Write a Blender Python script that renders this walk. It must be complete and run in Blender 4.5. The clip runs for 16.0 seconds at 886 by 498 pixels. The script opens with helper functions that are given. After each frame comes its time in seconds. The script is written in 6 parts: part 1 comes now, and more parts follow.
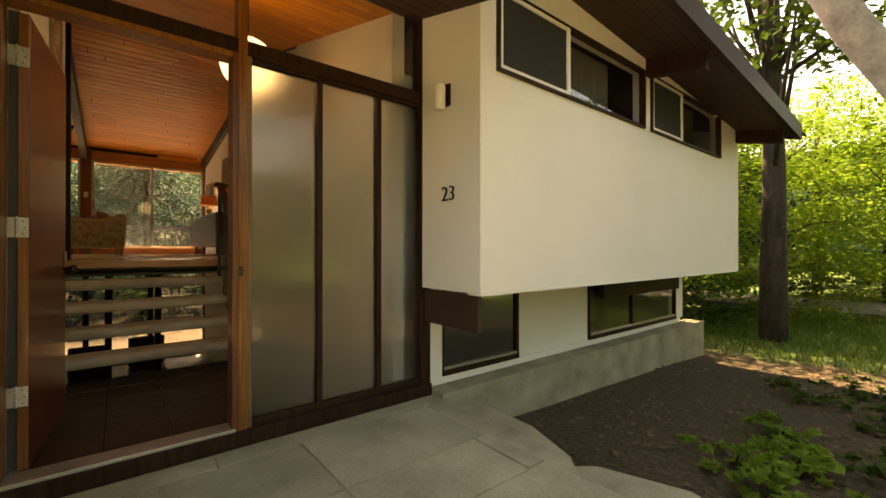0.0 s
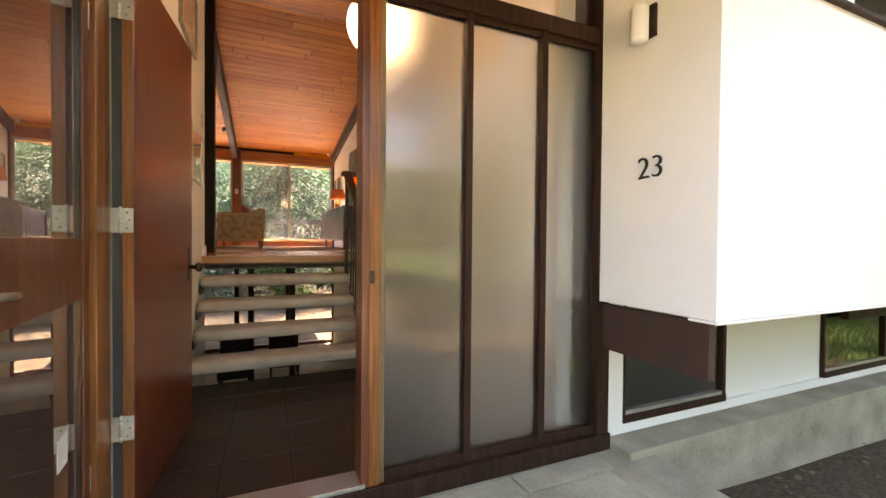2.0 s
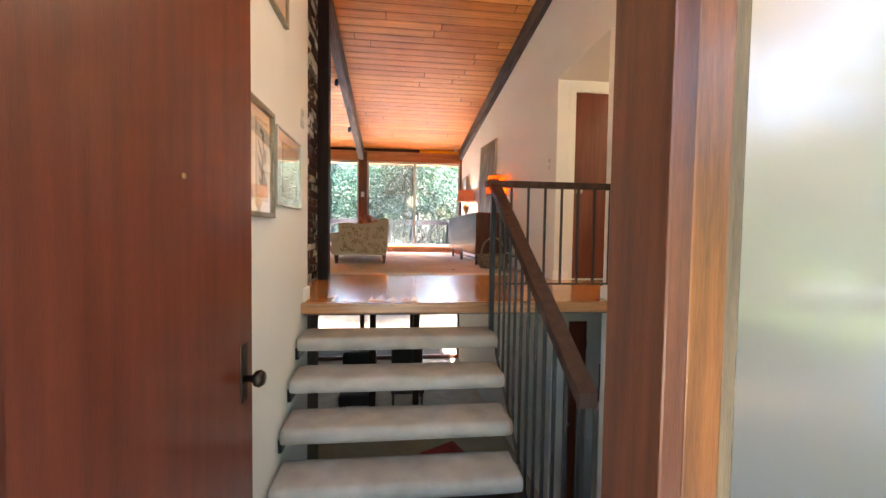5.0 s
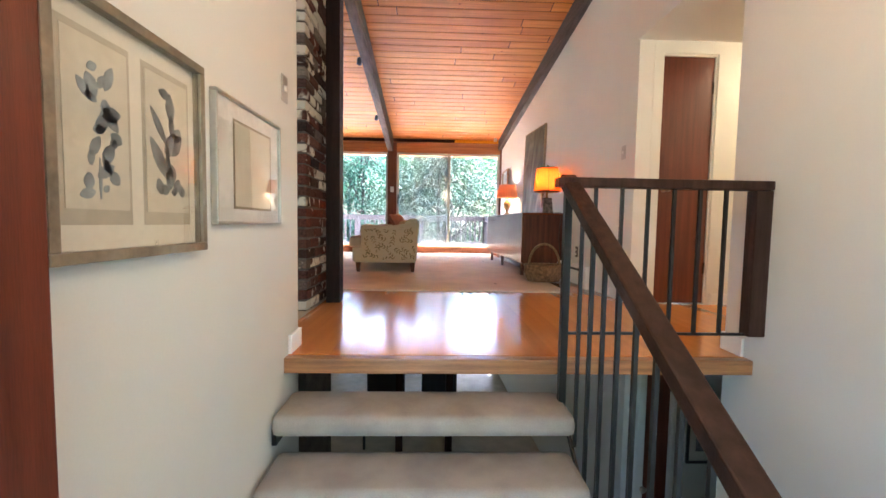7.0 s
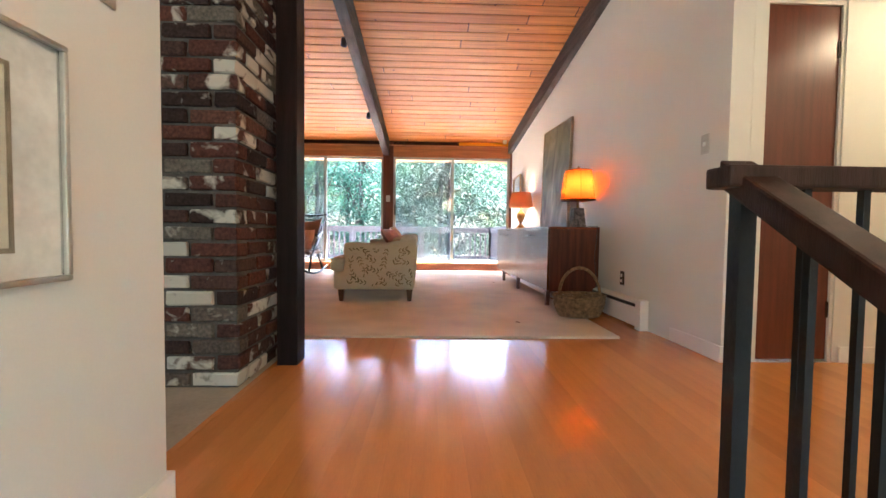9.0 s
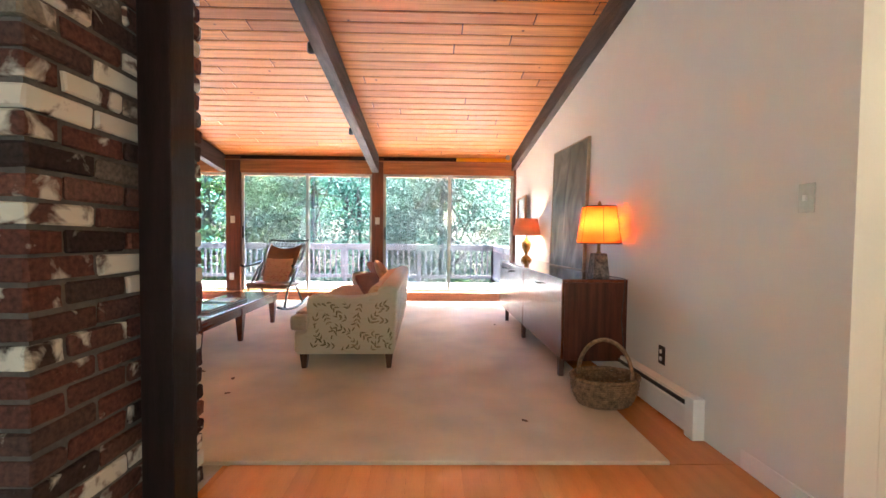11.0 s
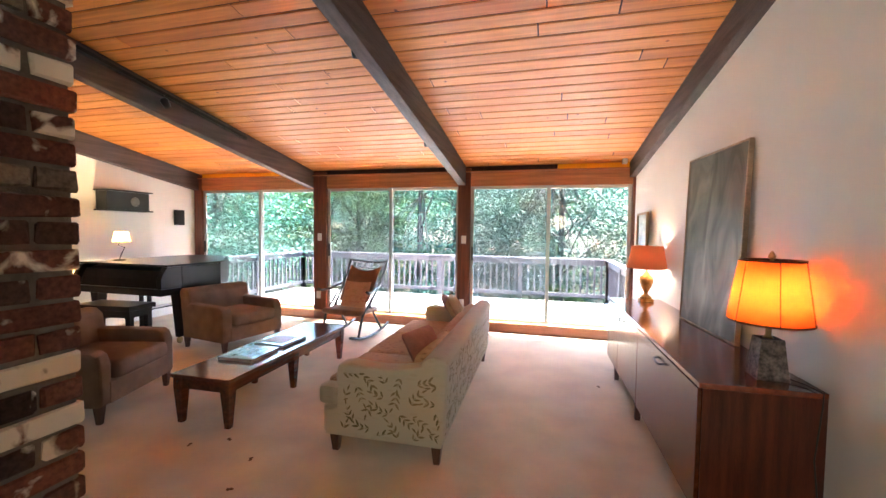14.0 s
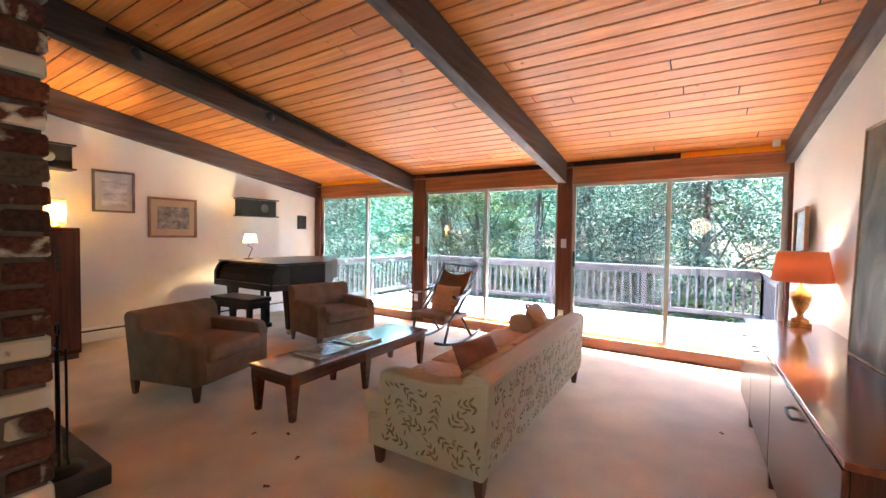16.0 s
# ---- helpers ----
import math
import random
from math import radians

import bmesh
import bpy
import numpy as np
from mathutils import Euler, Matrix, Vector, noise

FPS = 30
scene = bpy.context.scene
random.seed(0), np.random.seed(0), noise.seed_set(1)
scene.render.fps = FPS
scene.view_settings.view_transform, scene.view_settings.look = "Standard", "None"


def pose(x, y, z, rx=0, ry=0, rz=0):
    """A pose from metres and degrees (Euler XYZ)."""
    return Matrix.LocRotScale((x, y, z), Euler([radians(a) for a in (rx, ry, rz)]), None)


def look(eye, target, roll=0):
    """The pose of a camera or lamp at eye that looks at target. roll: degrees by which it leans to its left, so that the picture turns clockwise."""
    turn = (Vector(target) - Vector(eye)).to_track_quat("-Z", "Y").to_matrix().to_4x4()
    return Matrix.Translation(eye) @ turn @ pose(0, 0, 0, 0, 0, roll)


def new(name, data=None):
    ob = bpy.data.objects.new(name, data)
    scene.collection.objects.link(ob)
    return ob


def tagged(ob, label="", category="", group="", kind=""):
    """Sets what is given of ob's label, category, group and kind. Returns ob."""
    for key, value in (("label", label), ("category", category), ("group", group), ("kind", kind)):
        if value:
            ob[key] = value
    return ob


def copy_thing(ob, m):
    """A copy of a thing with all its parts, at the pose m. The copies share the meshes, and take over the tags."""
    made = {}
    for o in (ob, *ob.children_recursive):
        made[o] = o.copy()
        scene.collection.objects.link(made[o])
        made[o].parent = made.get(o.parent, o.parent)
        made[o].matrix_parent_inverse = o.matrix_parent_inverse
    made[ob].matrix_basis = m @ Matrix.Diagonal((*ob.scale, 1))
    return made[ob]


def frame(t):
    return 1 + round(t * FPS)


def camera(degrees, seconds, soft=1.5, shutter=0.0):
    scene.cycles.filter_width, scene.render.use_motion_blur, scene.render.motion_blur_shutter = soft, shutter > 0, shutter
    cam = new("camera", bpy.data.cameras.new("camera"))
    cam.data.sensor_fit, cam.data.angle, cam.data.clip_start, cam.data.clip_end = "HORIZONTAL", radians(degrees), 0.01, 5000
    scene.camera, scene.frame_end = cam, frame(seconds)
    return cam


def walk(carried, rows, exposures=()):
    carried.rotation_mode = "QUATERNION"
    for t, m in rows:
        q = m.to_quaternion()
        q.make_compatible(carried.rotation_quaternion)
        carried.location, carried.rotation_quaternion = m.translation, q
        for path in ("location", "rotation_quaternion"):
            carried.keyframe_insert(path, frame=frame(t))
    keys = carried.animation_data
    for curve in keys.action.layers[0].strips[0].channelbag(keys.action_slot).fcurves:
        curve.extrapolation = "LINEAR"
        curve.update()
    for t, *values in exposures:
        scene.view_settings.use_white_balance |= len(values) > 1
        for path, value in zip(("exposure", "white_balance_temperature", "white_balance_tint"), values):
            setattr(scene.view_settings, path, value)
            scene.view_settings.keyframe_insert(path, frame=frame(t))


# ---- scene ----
cam = camera(94.8, 16.0)
METRES, EYE, TILT, LEAN, TURN = 6.85, 1.23, 0.0, 0.0, -38.7
ROWS = [
    (0.0, 0.0, 0.0, 0.0, -0.0, 0.2, -0.01),
    (0.5, -0.0147, 0.0294, 0.0018, 3.92, -0.05, -0.1),
    (1.0, -0.0297, 0.0551, 0.0023, 7.8, -0.31, -0.24),
    (1.5, -0.0457, 0.0854, 0.0043, 11.69, -0.58, -0.38),
    (2.0, -0.0635, 0.1158, 0.0051, 15.43, -0.88, -0.48),
    (2.5, -0.0858, 0.1455, 0.0053, 18.85, -1.12, -0.53),
    (3.0, -0.1064, 0.1758, 0.0076, 22.01, -1.3, -0.59),
    (3.5, -0.1273, 0.2062, 0.0133, 24.87, -1.42, -0.67),
    (4.0, -0.1472, 0.2353, 0.03, 27.52, -1.64, -0.67),
    (4.5, -0.1666, 0.26, 0.0449, 29.98, -1.96, -0.74),
    (7.0, -0.2636, 0.3919, 0.0761, 36.89, -3.53, -0.95),
    (7.5, -0.2859, 0.4181, 0.0785, 37.12, -3.4, -0.84),
    (8.0, -0.3105, 0.4491, 0.0804, 37.16, -3.14, -0.8),
    (8.5, -0.3319, 0.4775, 0.0832, 37.14, -2.69, -0.74),
    (9.0, -0.3565, 0.5083, 0.0875, 37.08, -2.26, -0.69),
    (9.5, -0.377, 0.5381, 0.1014, 37.06, -1.95, -0.72),
    (10.0, -0.3907, 0.5647, 0.1152, 37.12, -1.78, -0.71),
    (12.5, -0.444, 0.6796, 0.1804, 41.9, -2.15, -0.58),
    (13.0, -0.4552, 0.7009, 0.1895, 44.99, -2.38, -0.66),
    (13.5, -0.4615, 0.7213, 0.1931, 49.08, -2.51, -0.67),
    (14.0, -0.4643, 0.7442, 0.1945, 53.73, -2.56, -0.73),
    (14.5, -0.4673, 0.7653, 0.1921, 58.43, -2.46, -0.75),
    (15.0, -0.4688, 0.7862, 0.191, 62.99, -2.25, -0.79),
    (15.5, -0.4713, 0.804, 0.1884, 67.28, -2.01, -0.8),
    (16.0, -0.4728, 0.8248, 0.1879, 71.42, -1.88, -0.83),
]
EXPOSURES = [(0.0, 2.57, 22000, 20), (0.5, 3.1, 16500, 22), (1.0, 3.5, 13000, 25), (1.5, 3.75, 10400, 26), (2.5, 4.05, 9400, 30), (3.5, 4.35, 7800, 31), (4.5, 4.65, 6900, 22), (7.0, 4.94, 5900, 14), (8.5, 4.8, 5750, 11), (10.0, 5.0, 5800, 9), (12.5, 4.93, 5800, 9), (14.0, 4.77, 5800, 10), (16.0, 4.65, 5800, 11)]
walk(cam, [(t, pose(0, 0, EYE, TILT, LEAN, TURN) @ pose(METRES * x, METRES * y, METRES * z, 90 + pitch, roll, yaw)) for t, x, y, z, yaw, pitch, roll in ROWS], EXPOSURES)
# ---------------------------------------------------------------- world, sun, exposure
world = bpy.data.worlds.new("sky")
scene.world = world
world.use_nodes = True
wn = world.node_tree.nodes
sky = wn.new("ShaderNodeTexSky")
sky.sky_type, sky.sun_disc = "NISHITA", False
SUN_EL, SUN_AZ = 58.0, 20.0   # elevation; degrees from +y towards +x
sky.sun_elevation, sky.sun_rotation = radians(SUN_EL), radians(SUN_AZ)
world.node_tree.links.new(sky.outputs[0], wn["Background"].inputs[0])
wn["Background"].inputs[1].default_value = 0.15
sun = new("sun", bpy.data.lights.new("sun", "SUN"))
sun.data.energy, sun.data.angle, sun.data.color = 5.0, radians(0.6), (1.0, 0.95, 0.86)
ce, se = math.cos(radians(SUN_EL)), math.sin(radians(SUN_EL))
# area lamps added for daylight, in the front glass and an unseen dining opening
for nm, at, to, w, hgt, watts in (("front_daylight", (0.80, 2.98, 1.75), (0.80, 6.0, 1.75), 2.35, 2.5, 0.6), ("dining_daylight", (-3.0, 4.16, 2.5), (-3.0, 6.0, 2.5), 2.6, 1.3, 1.1)):
    al = new(nm, bpy.data.lights.new(nm, "AREA"))
    al.data.shape, al.data.size, al.data.size_y, al.data.energy, al.data.color = "RECTANGLE", w, hgt, watts, (0.84, 1.0, 0.95)
    al.matrix_world = look(at, to)
sun.matrix_world = look((ce * math.sin(radians(SUN_AZ)) * 30, ce * math.cos(radians(SUN_AZ)) * 30, se * 30), (0, 0, 0))


LAMP_W = 6.0       # watts of a table lamp


# ---------------------------------------------------------------- materials
def nodes_of(name):
    m = bpy.data.materials.new(name)
    m.use_nodes = True
    return m, m.node_tree.nodes, m.node_tree.links, m.node_tree.nodes["Principled BSDF"]


def surface(name, color, rough=0.6, vary=0.12, scale=6.0, bump=0.0, metal=0.0, grain=(1, 1, 1), coat=0.0, fine=60.0, second=None, spec=0.5, rand=0.0):
    """A procedural surface: two scales of variation in colour, a fine relief, and optional variation from piece to piece."""
    m, n, l, b = nodes_of(name)
    b.inputs["Roughness"].default_value, b.inputs["Metallic"].default_value = rough, metal
    b.inputs["Coat Weight"].default_value, b.inputs["Specular IOR Level"].default_value = coat, spec
    b.inputs["Coat Roughness"].default_value = 0.12
    tc = n.new("ShaderNodeTexCoord")
    mp = n.new("ShaderNodeMapping")
    mp.inputs["Scale"].default_value = grain
    l.new(tc.outputs["Object"], mp.inputs[0])
    big, small = n.new("ShaderNodeTexNoise"), n.new("ShaderNodeTexNoise")
    big.inputs["Scale"].default_value, small.inputs["Scale"].default_value = scale, fine
    big.inputs["Detail"].default_value, small.inputs["Detail"].default_value = 5, 6
    l.new(mp.outputs[0], big.inputs[0])
    l.new(mp.outputs[0], small.inputs[0])
    add = n.new("ShaderNodeMath")
    add.operation = "MULTIPLY_ADD"
    l.new(small.outputs[0], add.inputs[0])
    add.inputs[1].default_value = 0.5
    l.new(big.outputs[0], add.inputs[2])
    ramp = n.new("ShaderNodeValToRGB")
    c0 = second or [c * (1 - 2 * vary) for c in color]
    ramp.color_ramp.elements[0].position, ramp.color_ramp.elements[1].position = 0.5, 1.0
    ramp.color_ramp.elements[0].color, ramp.color_ramp.elements[1].color = (*c0, 1), (*[min(1, c * (1 + vary)) for c in color], 1)
    l.new(add.outputs[0], ramp.inputs[0])
    out = ramp.outputs[0]
    if rand:
        info = n.new("ShaderNodeObjectInfo")
        hsv = n.new("ShaderNodeHueSaturation")
        mr = n.new("ShaderNodeMapRange")
        mr.inputs["To Min"].default_value, mr.inputs["To Max"].default_value = 1 - rand, 1 + rand
        l.new(info.outputs["Random"], mr.inputs[0])
        l.new(mr.outputs[0], hsv.inputs["Value"])
        l.new(out, hsv.inputs["Color"])
        out = hsv.outputs[0]
    l.new(out, b.inputs["Base Color"])
    if bump:
        bp = n.new("ShaderNodeBump")
        bp.inputs["Strength"].default_value, bp.inputs["Distance"].default_value = bump, 0.01
        l.new(small.outputs[0], bp.inputs["Height"])
        l.new(bp.outputs[0], b.inputs["Normal"])
    return m


def glow(name, color, strength):
    m, n, l, b = nodes_of(name)
    b.inputs["Base Color"].default_value = (*color, 1)
    b.inputs["Emission Color"].default_value = (*color, 1)
    b.inputs["Emission Strength"].default_value = strength
    b.inputs["Roughness"].default_value = 0.8
    return m


def glass_mat(name, color=(1, 1, 1), rough=0.0, ior=1.45):
    m, n, l, b = nodes_of(name)
    b.inputs["Base Color"].default_value = (*color, 1)
    b.inputs["Transmission Weight"].default_value = 1.0
    b.inputs["Roughness"].default_value, b.inputs["IOR"].default_value = rough, ior
    return m


WHITE = surface("white_wall_paint", (0.72, 0.715, 0.665), 0.6, 0.02, 1.2, 0.04, fine=140)
STUCCO = surface("white_panel_paint", (0.80, 0.80, 0.76), 0.55, 0.03, 1.0, 0.05, fine=120)
TRIMW = surface("white_trim_paint", (0.80, 0.79, 0.75), 0.4, 0.03, 3.0)
DARKB = surface("dark_brown_stain", (0.040, 0.0185, 0.0125), 0.5, 0.3, 4, 0.15, grain=(8, 8, 0.6), spec=0.15)
REDB = surface("red_brown_stain", (0.16, 0.043, 0.016), 0.4, 0.3, 4, 0.1, grain=(10, 10, 0.6), coat=0.2)
FIR = surface("fir_jamb_varnish", (0.31, 0.11, 0.032), 0.35, 0.3, 4, 0.12, grain=(12, 12, 0.5), coat=0.2)
DOORW = surface("mahogany_door_veneer", (0.13, 0.028, 0.013), 0.3, 0.2, 3, 0.08, grain=(9, 9, 0.5), coat=0.3)
BEAM = surface("grey_brown_beam_stain", (0.085, 0.06, 0.055), 0.65, 0.3, 3, 0.2, grain=(8, 0.5, 8))
FLOORW = surface("varnished_fir_floor", (0.62, 0.245, 0.06), 0.2, 0.09, 1.4, 0.008, grain=(7, 0.4, 7), coat=0.4, rand=0.09)
CARPET = surface("beige_wool_carpet", (0.72, 0.605, 0.45), 0.95, 0.1, 2.5, 0.6, fine=260)
SLATE = surface("dark_slate_tile", (0.034, 0.020, 0.016), 0.35, 0.3, 5, 0.2, fine=40, rand=0.2)
TREADC = surface("grey_beige_tread_carpet", (0.42, 0.38, 0.33), 0.95, 0.15, 5, 0.7, fine=240)
CONC = surface("patio_concrete", (0.33, 0.30, 0.215), 0.85, 0.22, 3, 0.3, fine=70)
STONE = surface("beige_hearth_tile", (0.45, 0.38, 0.28), 0.5, 0.12, 5, 0.1)
BLACK = surface("black_paint", (0.015, 0.014, 0.013), 0.35, 0.2, 6)
BLACKM = surface("black_iron", (0.012, 0.012, 0.012), 0.4, 0.2, 8, 0.1, metal=0.3)
ALU = surface("mill_aluminium", (0.55, 0.54, 0.50), 0.4, 0.1, 6, metal=0.8)
BRASS = surface("aged_brass", (0.42, 0.30, 0.13), 0.3, 0.2, 8, metal=0.9)
KNOBM = surface("dark_bronze", (0.05, 0.035, 0.025), 0.35, 0.2, 10, metal=0.8)
NICKEL = surface("worn_nickel", (0.55, 0.50, 0.42), 0.35, 0.2, 12, metal=0.9)
DECKP = surface("weathered_deck_paint", (0.055, 0.052, 0.06), 0.7, 0.2, 4, 0.2, grain=(1, 8, 8))
WALNUT = surface("walnut_veneer", (0.12, 0.035, 0.014), 0.26, 0.3, 3, 0.05, grain=(10, 0.6, 10), coat=0.35)
WALNUTV = surface("walnut_end_veneer", (0.10, 0.026, 0.011), 0.4, 0.3, 3, 0.05, grain=(10, 10, 0.6), coat=0.05, spec=0.3)
LEGW = surface("dark_wood_leg", (0.10, 0.042, 0.02), 0.35, 0.25, 5, grain=(8, 8, 0.8))
TAUPE = surface("brown_chenille", (0.20, 0.115, 0.064), 0.95, 0.15, 8, 0.5, fine=200)
GLASS = glass_mat("window_glass")
STORMG = glass_mat("coated_storm_glass", ior=2.0)
FROST = glass_mat("rippled_screen_glass", (0.84, 0.85, 0.83), 0.32)
FROST.node_tree.nodes["Principled BSDF"].inputs["Coat Weight"].default_value = 0.6
FROST.node_tree.nodes["Principled BSDF"].inputs["Coat Roughness"].default_value = 0.08
FROST.node_tree.nodes["Principled BSDF"].inputs["Coat IOR"].default_value = 1.75
FIRX = surface("fir_nosing_varnish", (0.36, 0.16, 0.055), 0.3, 0.25, 4, 0.1, grain=(0.5, 12, 12), coat=0.3)
# deck boards kept pale: sun glare put into the colour, to bounce light indoors
DECKF = surface("sun_glare_deck_boards", (0.60, 0.56, 0.50), 0.8, 0.15, 4, 0.2, grain=(1, 8, 8))
BARK = surface("grey_bark", (0.05, 0.038, 0.03), 0.95, 0.4, 4, 0.9, fine=25, grain=(2, 2, 0.5))
BARKP = surface("pale_smooth_bark", (0.40, 0.36, 0.32), 0.9, 0.25, 3, 0.4, fine=20)
MORTAR = surface("grey_mortar", (0.12, 0.105, 0.09), 0.95, 0.2, 8, 0.5)


# ---------------------------------------------------------------- builders
def bm_box(*boxes, bevel=0.0):
    """Boxes (x0, y0, z0, x1, y1, z1) in one bmesh."""
    bm = bmesh.new()
    for x0, y0, z0, x1, y1, z1 in boxes:
        bmesh.ops.create_cube(bm, size=1, matrix=Matrix.Translation(((x0 + x1) / 2, (y0 + y1) / 2, (z0 + z1) / 2)) @ Matrix.Diagonal((abs(x1 - x0), abs(y1 - y0), abs(z1 - z0), 1)))
    if bevel:
        bmesh.ops.bevel(bm, geom=bm.edges[:], offset=bevel, segments=2, affect="EDGES", profile=0.6)
    return bm


def bm_prism(points, axis, a, b, bevel=0.0):
    """A polygon of pairs, pushed along an axis from a to b. axis 'x': pairs are (y, z); 'y': (x, z); 'z': (x, y)."""
    bm = bmesh.new()
    put = {"x": lambda p, c: (c, p[0], p[1]), "y": lambda p, c: (p[0], c, p[1]), "z": lambda p, c: (p[0], p[1], c)}[axis]
    lo, hi = [bm.verts.new(put(p, a)) for p in points], [bm.verts.new(put(p, b)) for p in points]
    bm.faces.new(lo), bm.faces.new(hi)
    for i in range(len(points)):
        j = (i + 1) % len(points)
        bm.faces.new((lo[i], lo[j], hi[j], hi[i]))
    bmesh.ops.recalc_face_normals(bm, faces=bm.faces[:])
    if bevel:
        bmesh.ops.bevel(bm, geom=bm.edges[:], offset=bevel, segments=2, affect="EDGES", profile=0.6)
    return bm


def bm_lathe(profile, n=24, at=(0, 0, 0)):
    """A turned shape from pairs (radius, height)."""
    bm = bmesh.new()
    rings = []
    for r, z in profile:
        rings.append([bm.verts.new((at[0] + r * math.cos(2 * math.pi * k / n), at[1] + r * math.sin(2 * math.pi * k / n), at[2] + z)) for k in range(n)])
    for p, q in zip(rings, rings[1:]):
        for k in range(n):
            bm.faces.new((p[k], p[(k + 1) % n], q[(k + 1) % n], q[k]))
    bm.faces.new(rings[0][::-1]), bm.faces.new(rings[-1])
    for f in bm.faces:
        f.smooth = True
    return bm


def bm_tube(points, r, n=8, r2=None):
    """A round bar along points, tapering from r to r2."""
    bm = bmesh.new()
    pts = [Vector(p) for p in points]
    rings = []
    for i, p in enumerate(pts):
        d = (pts[min(i + 1, len(pts) - 1)] - pts[max(i - 1, 0)]).normalized()
        u = d.orthogonal().normalized() if i == 0 else (u - d * u.dot(d)).normalized()
        v = d.cross(u)
        rr = r if r2 is None else r + (r2 - r) * i / (len(pts) - 1)
        rings.append([bm.verts.new(p + rr * (math.cos(2 * math.pi * k / n) * u + math.sin(2 * math.pi * k / n) * v)) for k in range(n)])
    for p, q in zip(rings, rings[1:]):
        for k in range(n):
            bm.faces.new((p[k], p[(k + 1) % n], q[(k + 1) % n], q[k])).smooth = True
    bm.faces.new(rings[0][::-1]), bm.faces.new(rings[-1])
    return bm


def bm_leg(x, y, z0, z1, top, foot, n=4):
    """A square tapered leg, foot (half width) to top (half width)."""
    bm = bmesh.new()
    lo = [bm.verts.new((x + foot * a, y + foot * b, z0)) for a, b in ((-1, -1), (1, -1), (1, 1), (-1, 1))]
    hi = [bm.verts.new((x + top * a, y + top * b, z1)) for a, b in ((-1, -1), (1, -1), (1, 1), (-1, 1))]
    bm.faces.new(lo[::-1]), bm.faces.new(hi)
    for i in range(4):
        bm.faces.new((lo[i], lo[(i + 1) % 4], hi[(i + 1) % 4], hi[i]))
    return bm


def mesh_of(name, bm, mat):
    me = bpy.data.meshes.new(name)
    bm.to_mesh(me)
    bm.free()
    me.materials.append(mat)
    return me


def part(name, bm, mat, parent, label=""):
    ob = new(name, mesh_of(name, bm, mat))
    ob.parent = parent
    return tagged(ob, label) if label else ob


def thing(name, label, category, at=(0, 0, 0), rz=0, group="", kind=""):
    ob = new(name)
    ob.empty_display_size = 0.1
    ob.matrix_world = pose(*at, 0, 0, rz)
    return tagged(ob, label, category, group, kind)


def solid(name, bm, mat, label, category, group="", kind=""):
    return tagged(new(name, mesh_of(name, bm, mat)), label, category, group, kind)


def setting(name, bm, mat, label, category):
    return solid(name, bm, mat, label, category, kind="structure")


# more materials that need their own graph
def island_wood(name, lo, hi, rough, grain, coat=0.1, bump=0.1, knots=True):
    """Boards in one mesh: each island takes its own tone between lo and hi, with streaky grain and a few dark knots."""
    m, n, l, b = nodes_of(name)
    b.inputs["Roughness"].default_value, b.inputs["Coat Weight"].default_value = rough, coat
    geo, tc, mp = n.new("ShaderNodeNewGeometry"), n.new("ShaderNodeTexCoord"), n.new("ShaderNodeMapping")
    mp.inputs["Scale"].default_value = grain
    l.new(tc.outputs["Object"], mp.inputs[0])
    nz = n.new("ShaderNodeTexNoise")
    nz.inputs["Scale"].default_value, nz.inputs["Detail"].default_value, nz.inputs["Distortion"].default_value = 5, 6, 0.6
    l.new(mp.outputs[0], nz.inputs[0])
    mixc = n.new("ShaderNodeMix")
    mixc.data_type = "RGBA"
    mixc.inputs["A"].default_value, mixc.inputs["B"].default_value = (*lo, 1), (*hi, 1)
    l.new(geo.outputs["Random Per Island"], mixc.inputs["Factor"])
    ramp = n.new("ShaderNodeValToRGB")
    ramp.color_ramp.elements[0].position, ramp.color_ramp.elements[1].position = 0.32, 0.68
    ramp.color_ramp.elements[0].color, ramp.color_ramp.elements[1].color = (0.76, 0.70, 0.64, 1), (1.08, 1.07, 1.05, 1)
    l.new(nz.outputs[0], ramp.inputs[0])
    mul = n.new("ShaderNodeMix")
    mul.data_type, mul.blend_type = "RGBA", "MULTIPLY"
    mul.inputs["Factor"].default_value = 1
    l.new(mixc.outputs["Result"], mul.inputs["A"])
    l.new(ramp.outputs[0], mul.inputs["B"])
    out = mul.outputs["Result"]
    if knots:
        vo = n.new("ShaderNodeTexVoronoi")
        vo.inputs["Scale"].default_value = 4.2
        l.new(tc.outputs["Object"], vo.inputs["Vector"])
        kr = n.new("ShaderNodeValToRGB")
        kr.color_ramp.elements[0].position, kr.color_ramp.elements[1].position = 0.03, 0.075
        kr.color_ramp.elements[0].color, kr.color_ramp.elements[1].color = (0.25, 0.16, 0.12, 1), (1, 1, 1, 1)
        l.new(vo.outputs["Distance"], kr.inputs[0])
        k2 = n.new("ShaderNodeMix")
        k2.data_type, k2.blend_type = "RGBA", "MULTIPLY"
        k2.inputs["Factor"].default_value = 1
        l.new(out, k2.inputs["A"])
        l.new(kr.outputs[0], k2.inputs["B"])
        out = k2.outputs["Result"]
    l.new(out, b.inputs["Base Color"])
    bp = n.new("ShaderNodeBump")
    bp.inputs["Strength"].default_value, bp.inputs["Distance"].default_value = bump, 0.004
    l.new(nz.outputs[0], bp.inputs["Height"])
    l.new(bp.outputs[0], b.inputs["Normal"])
    return m


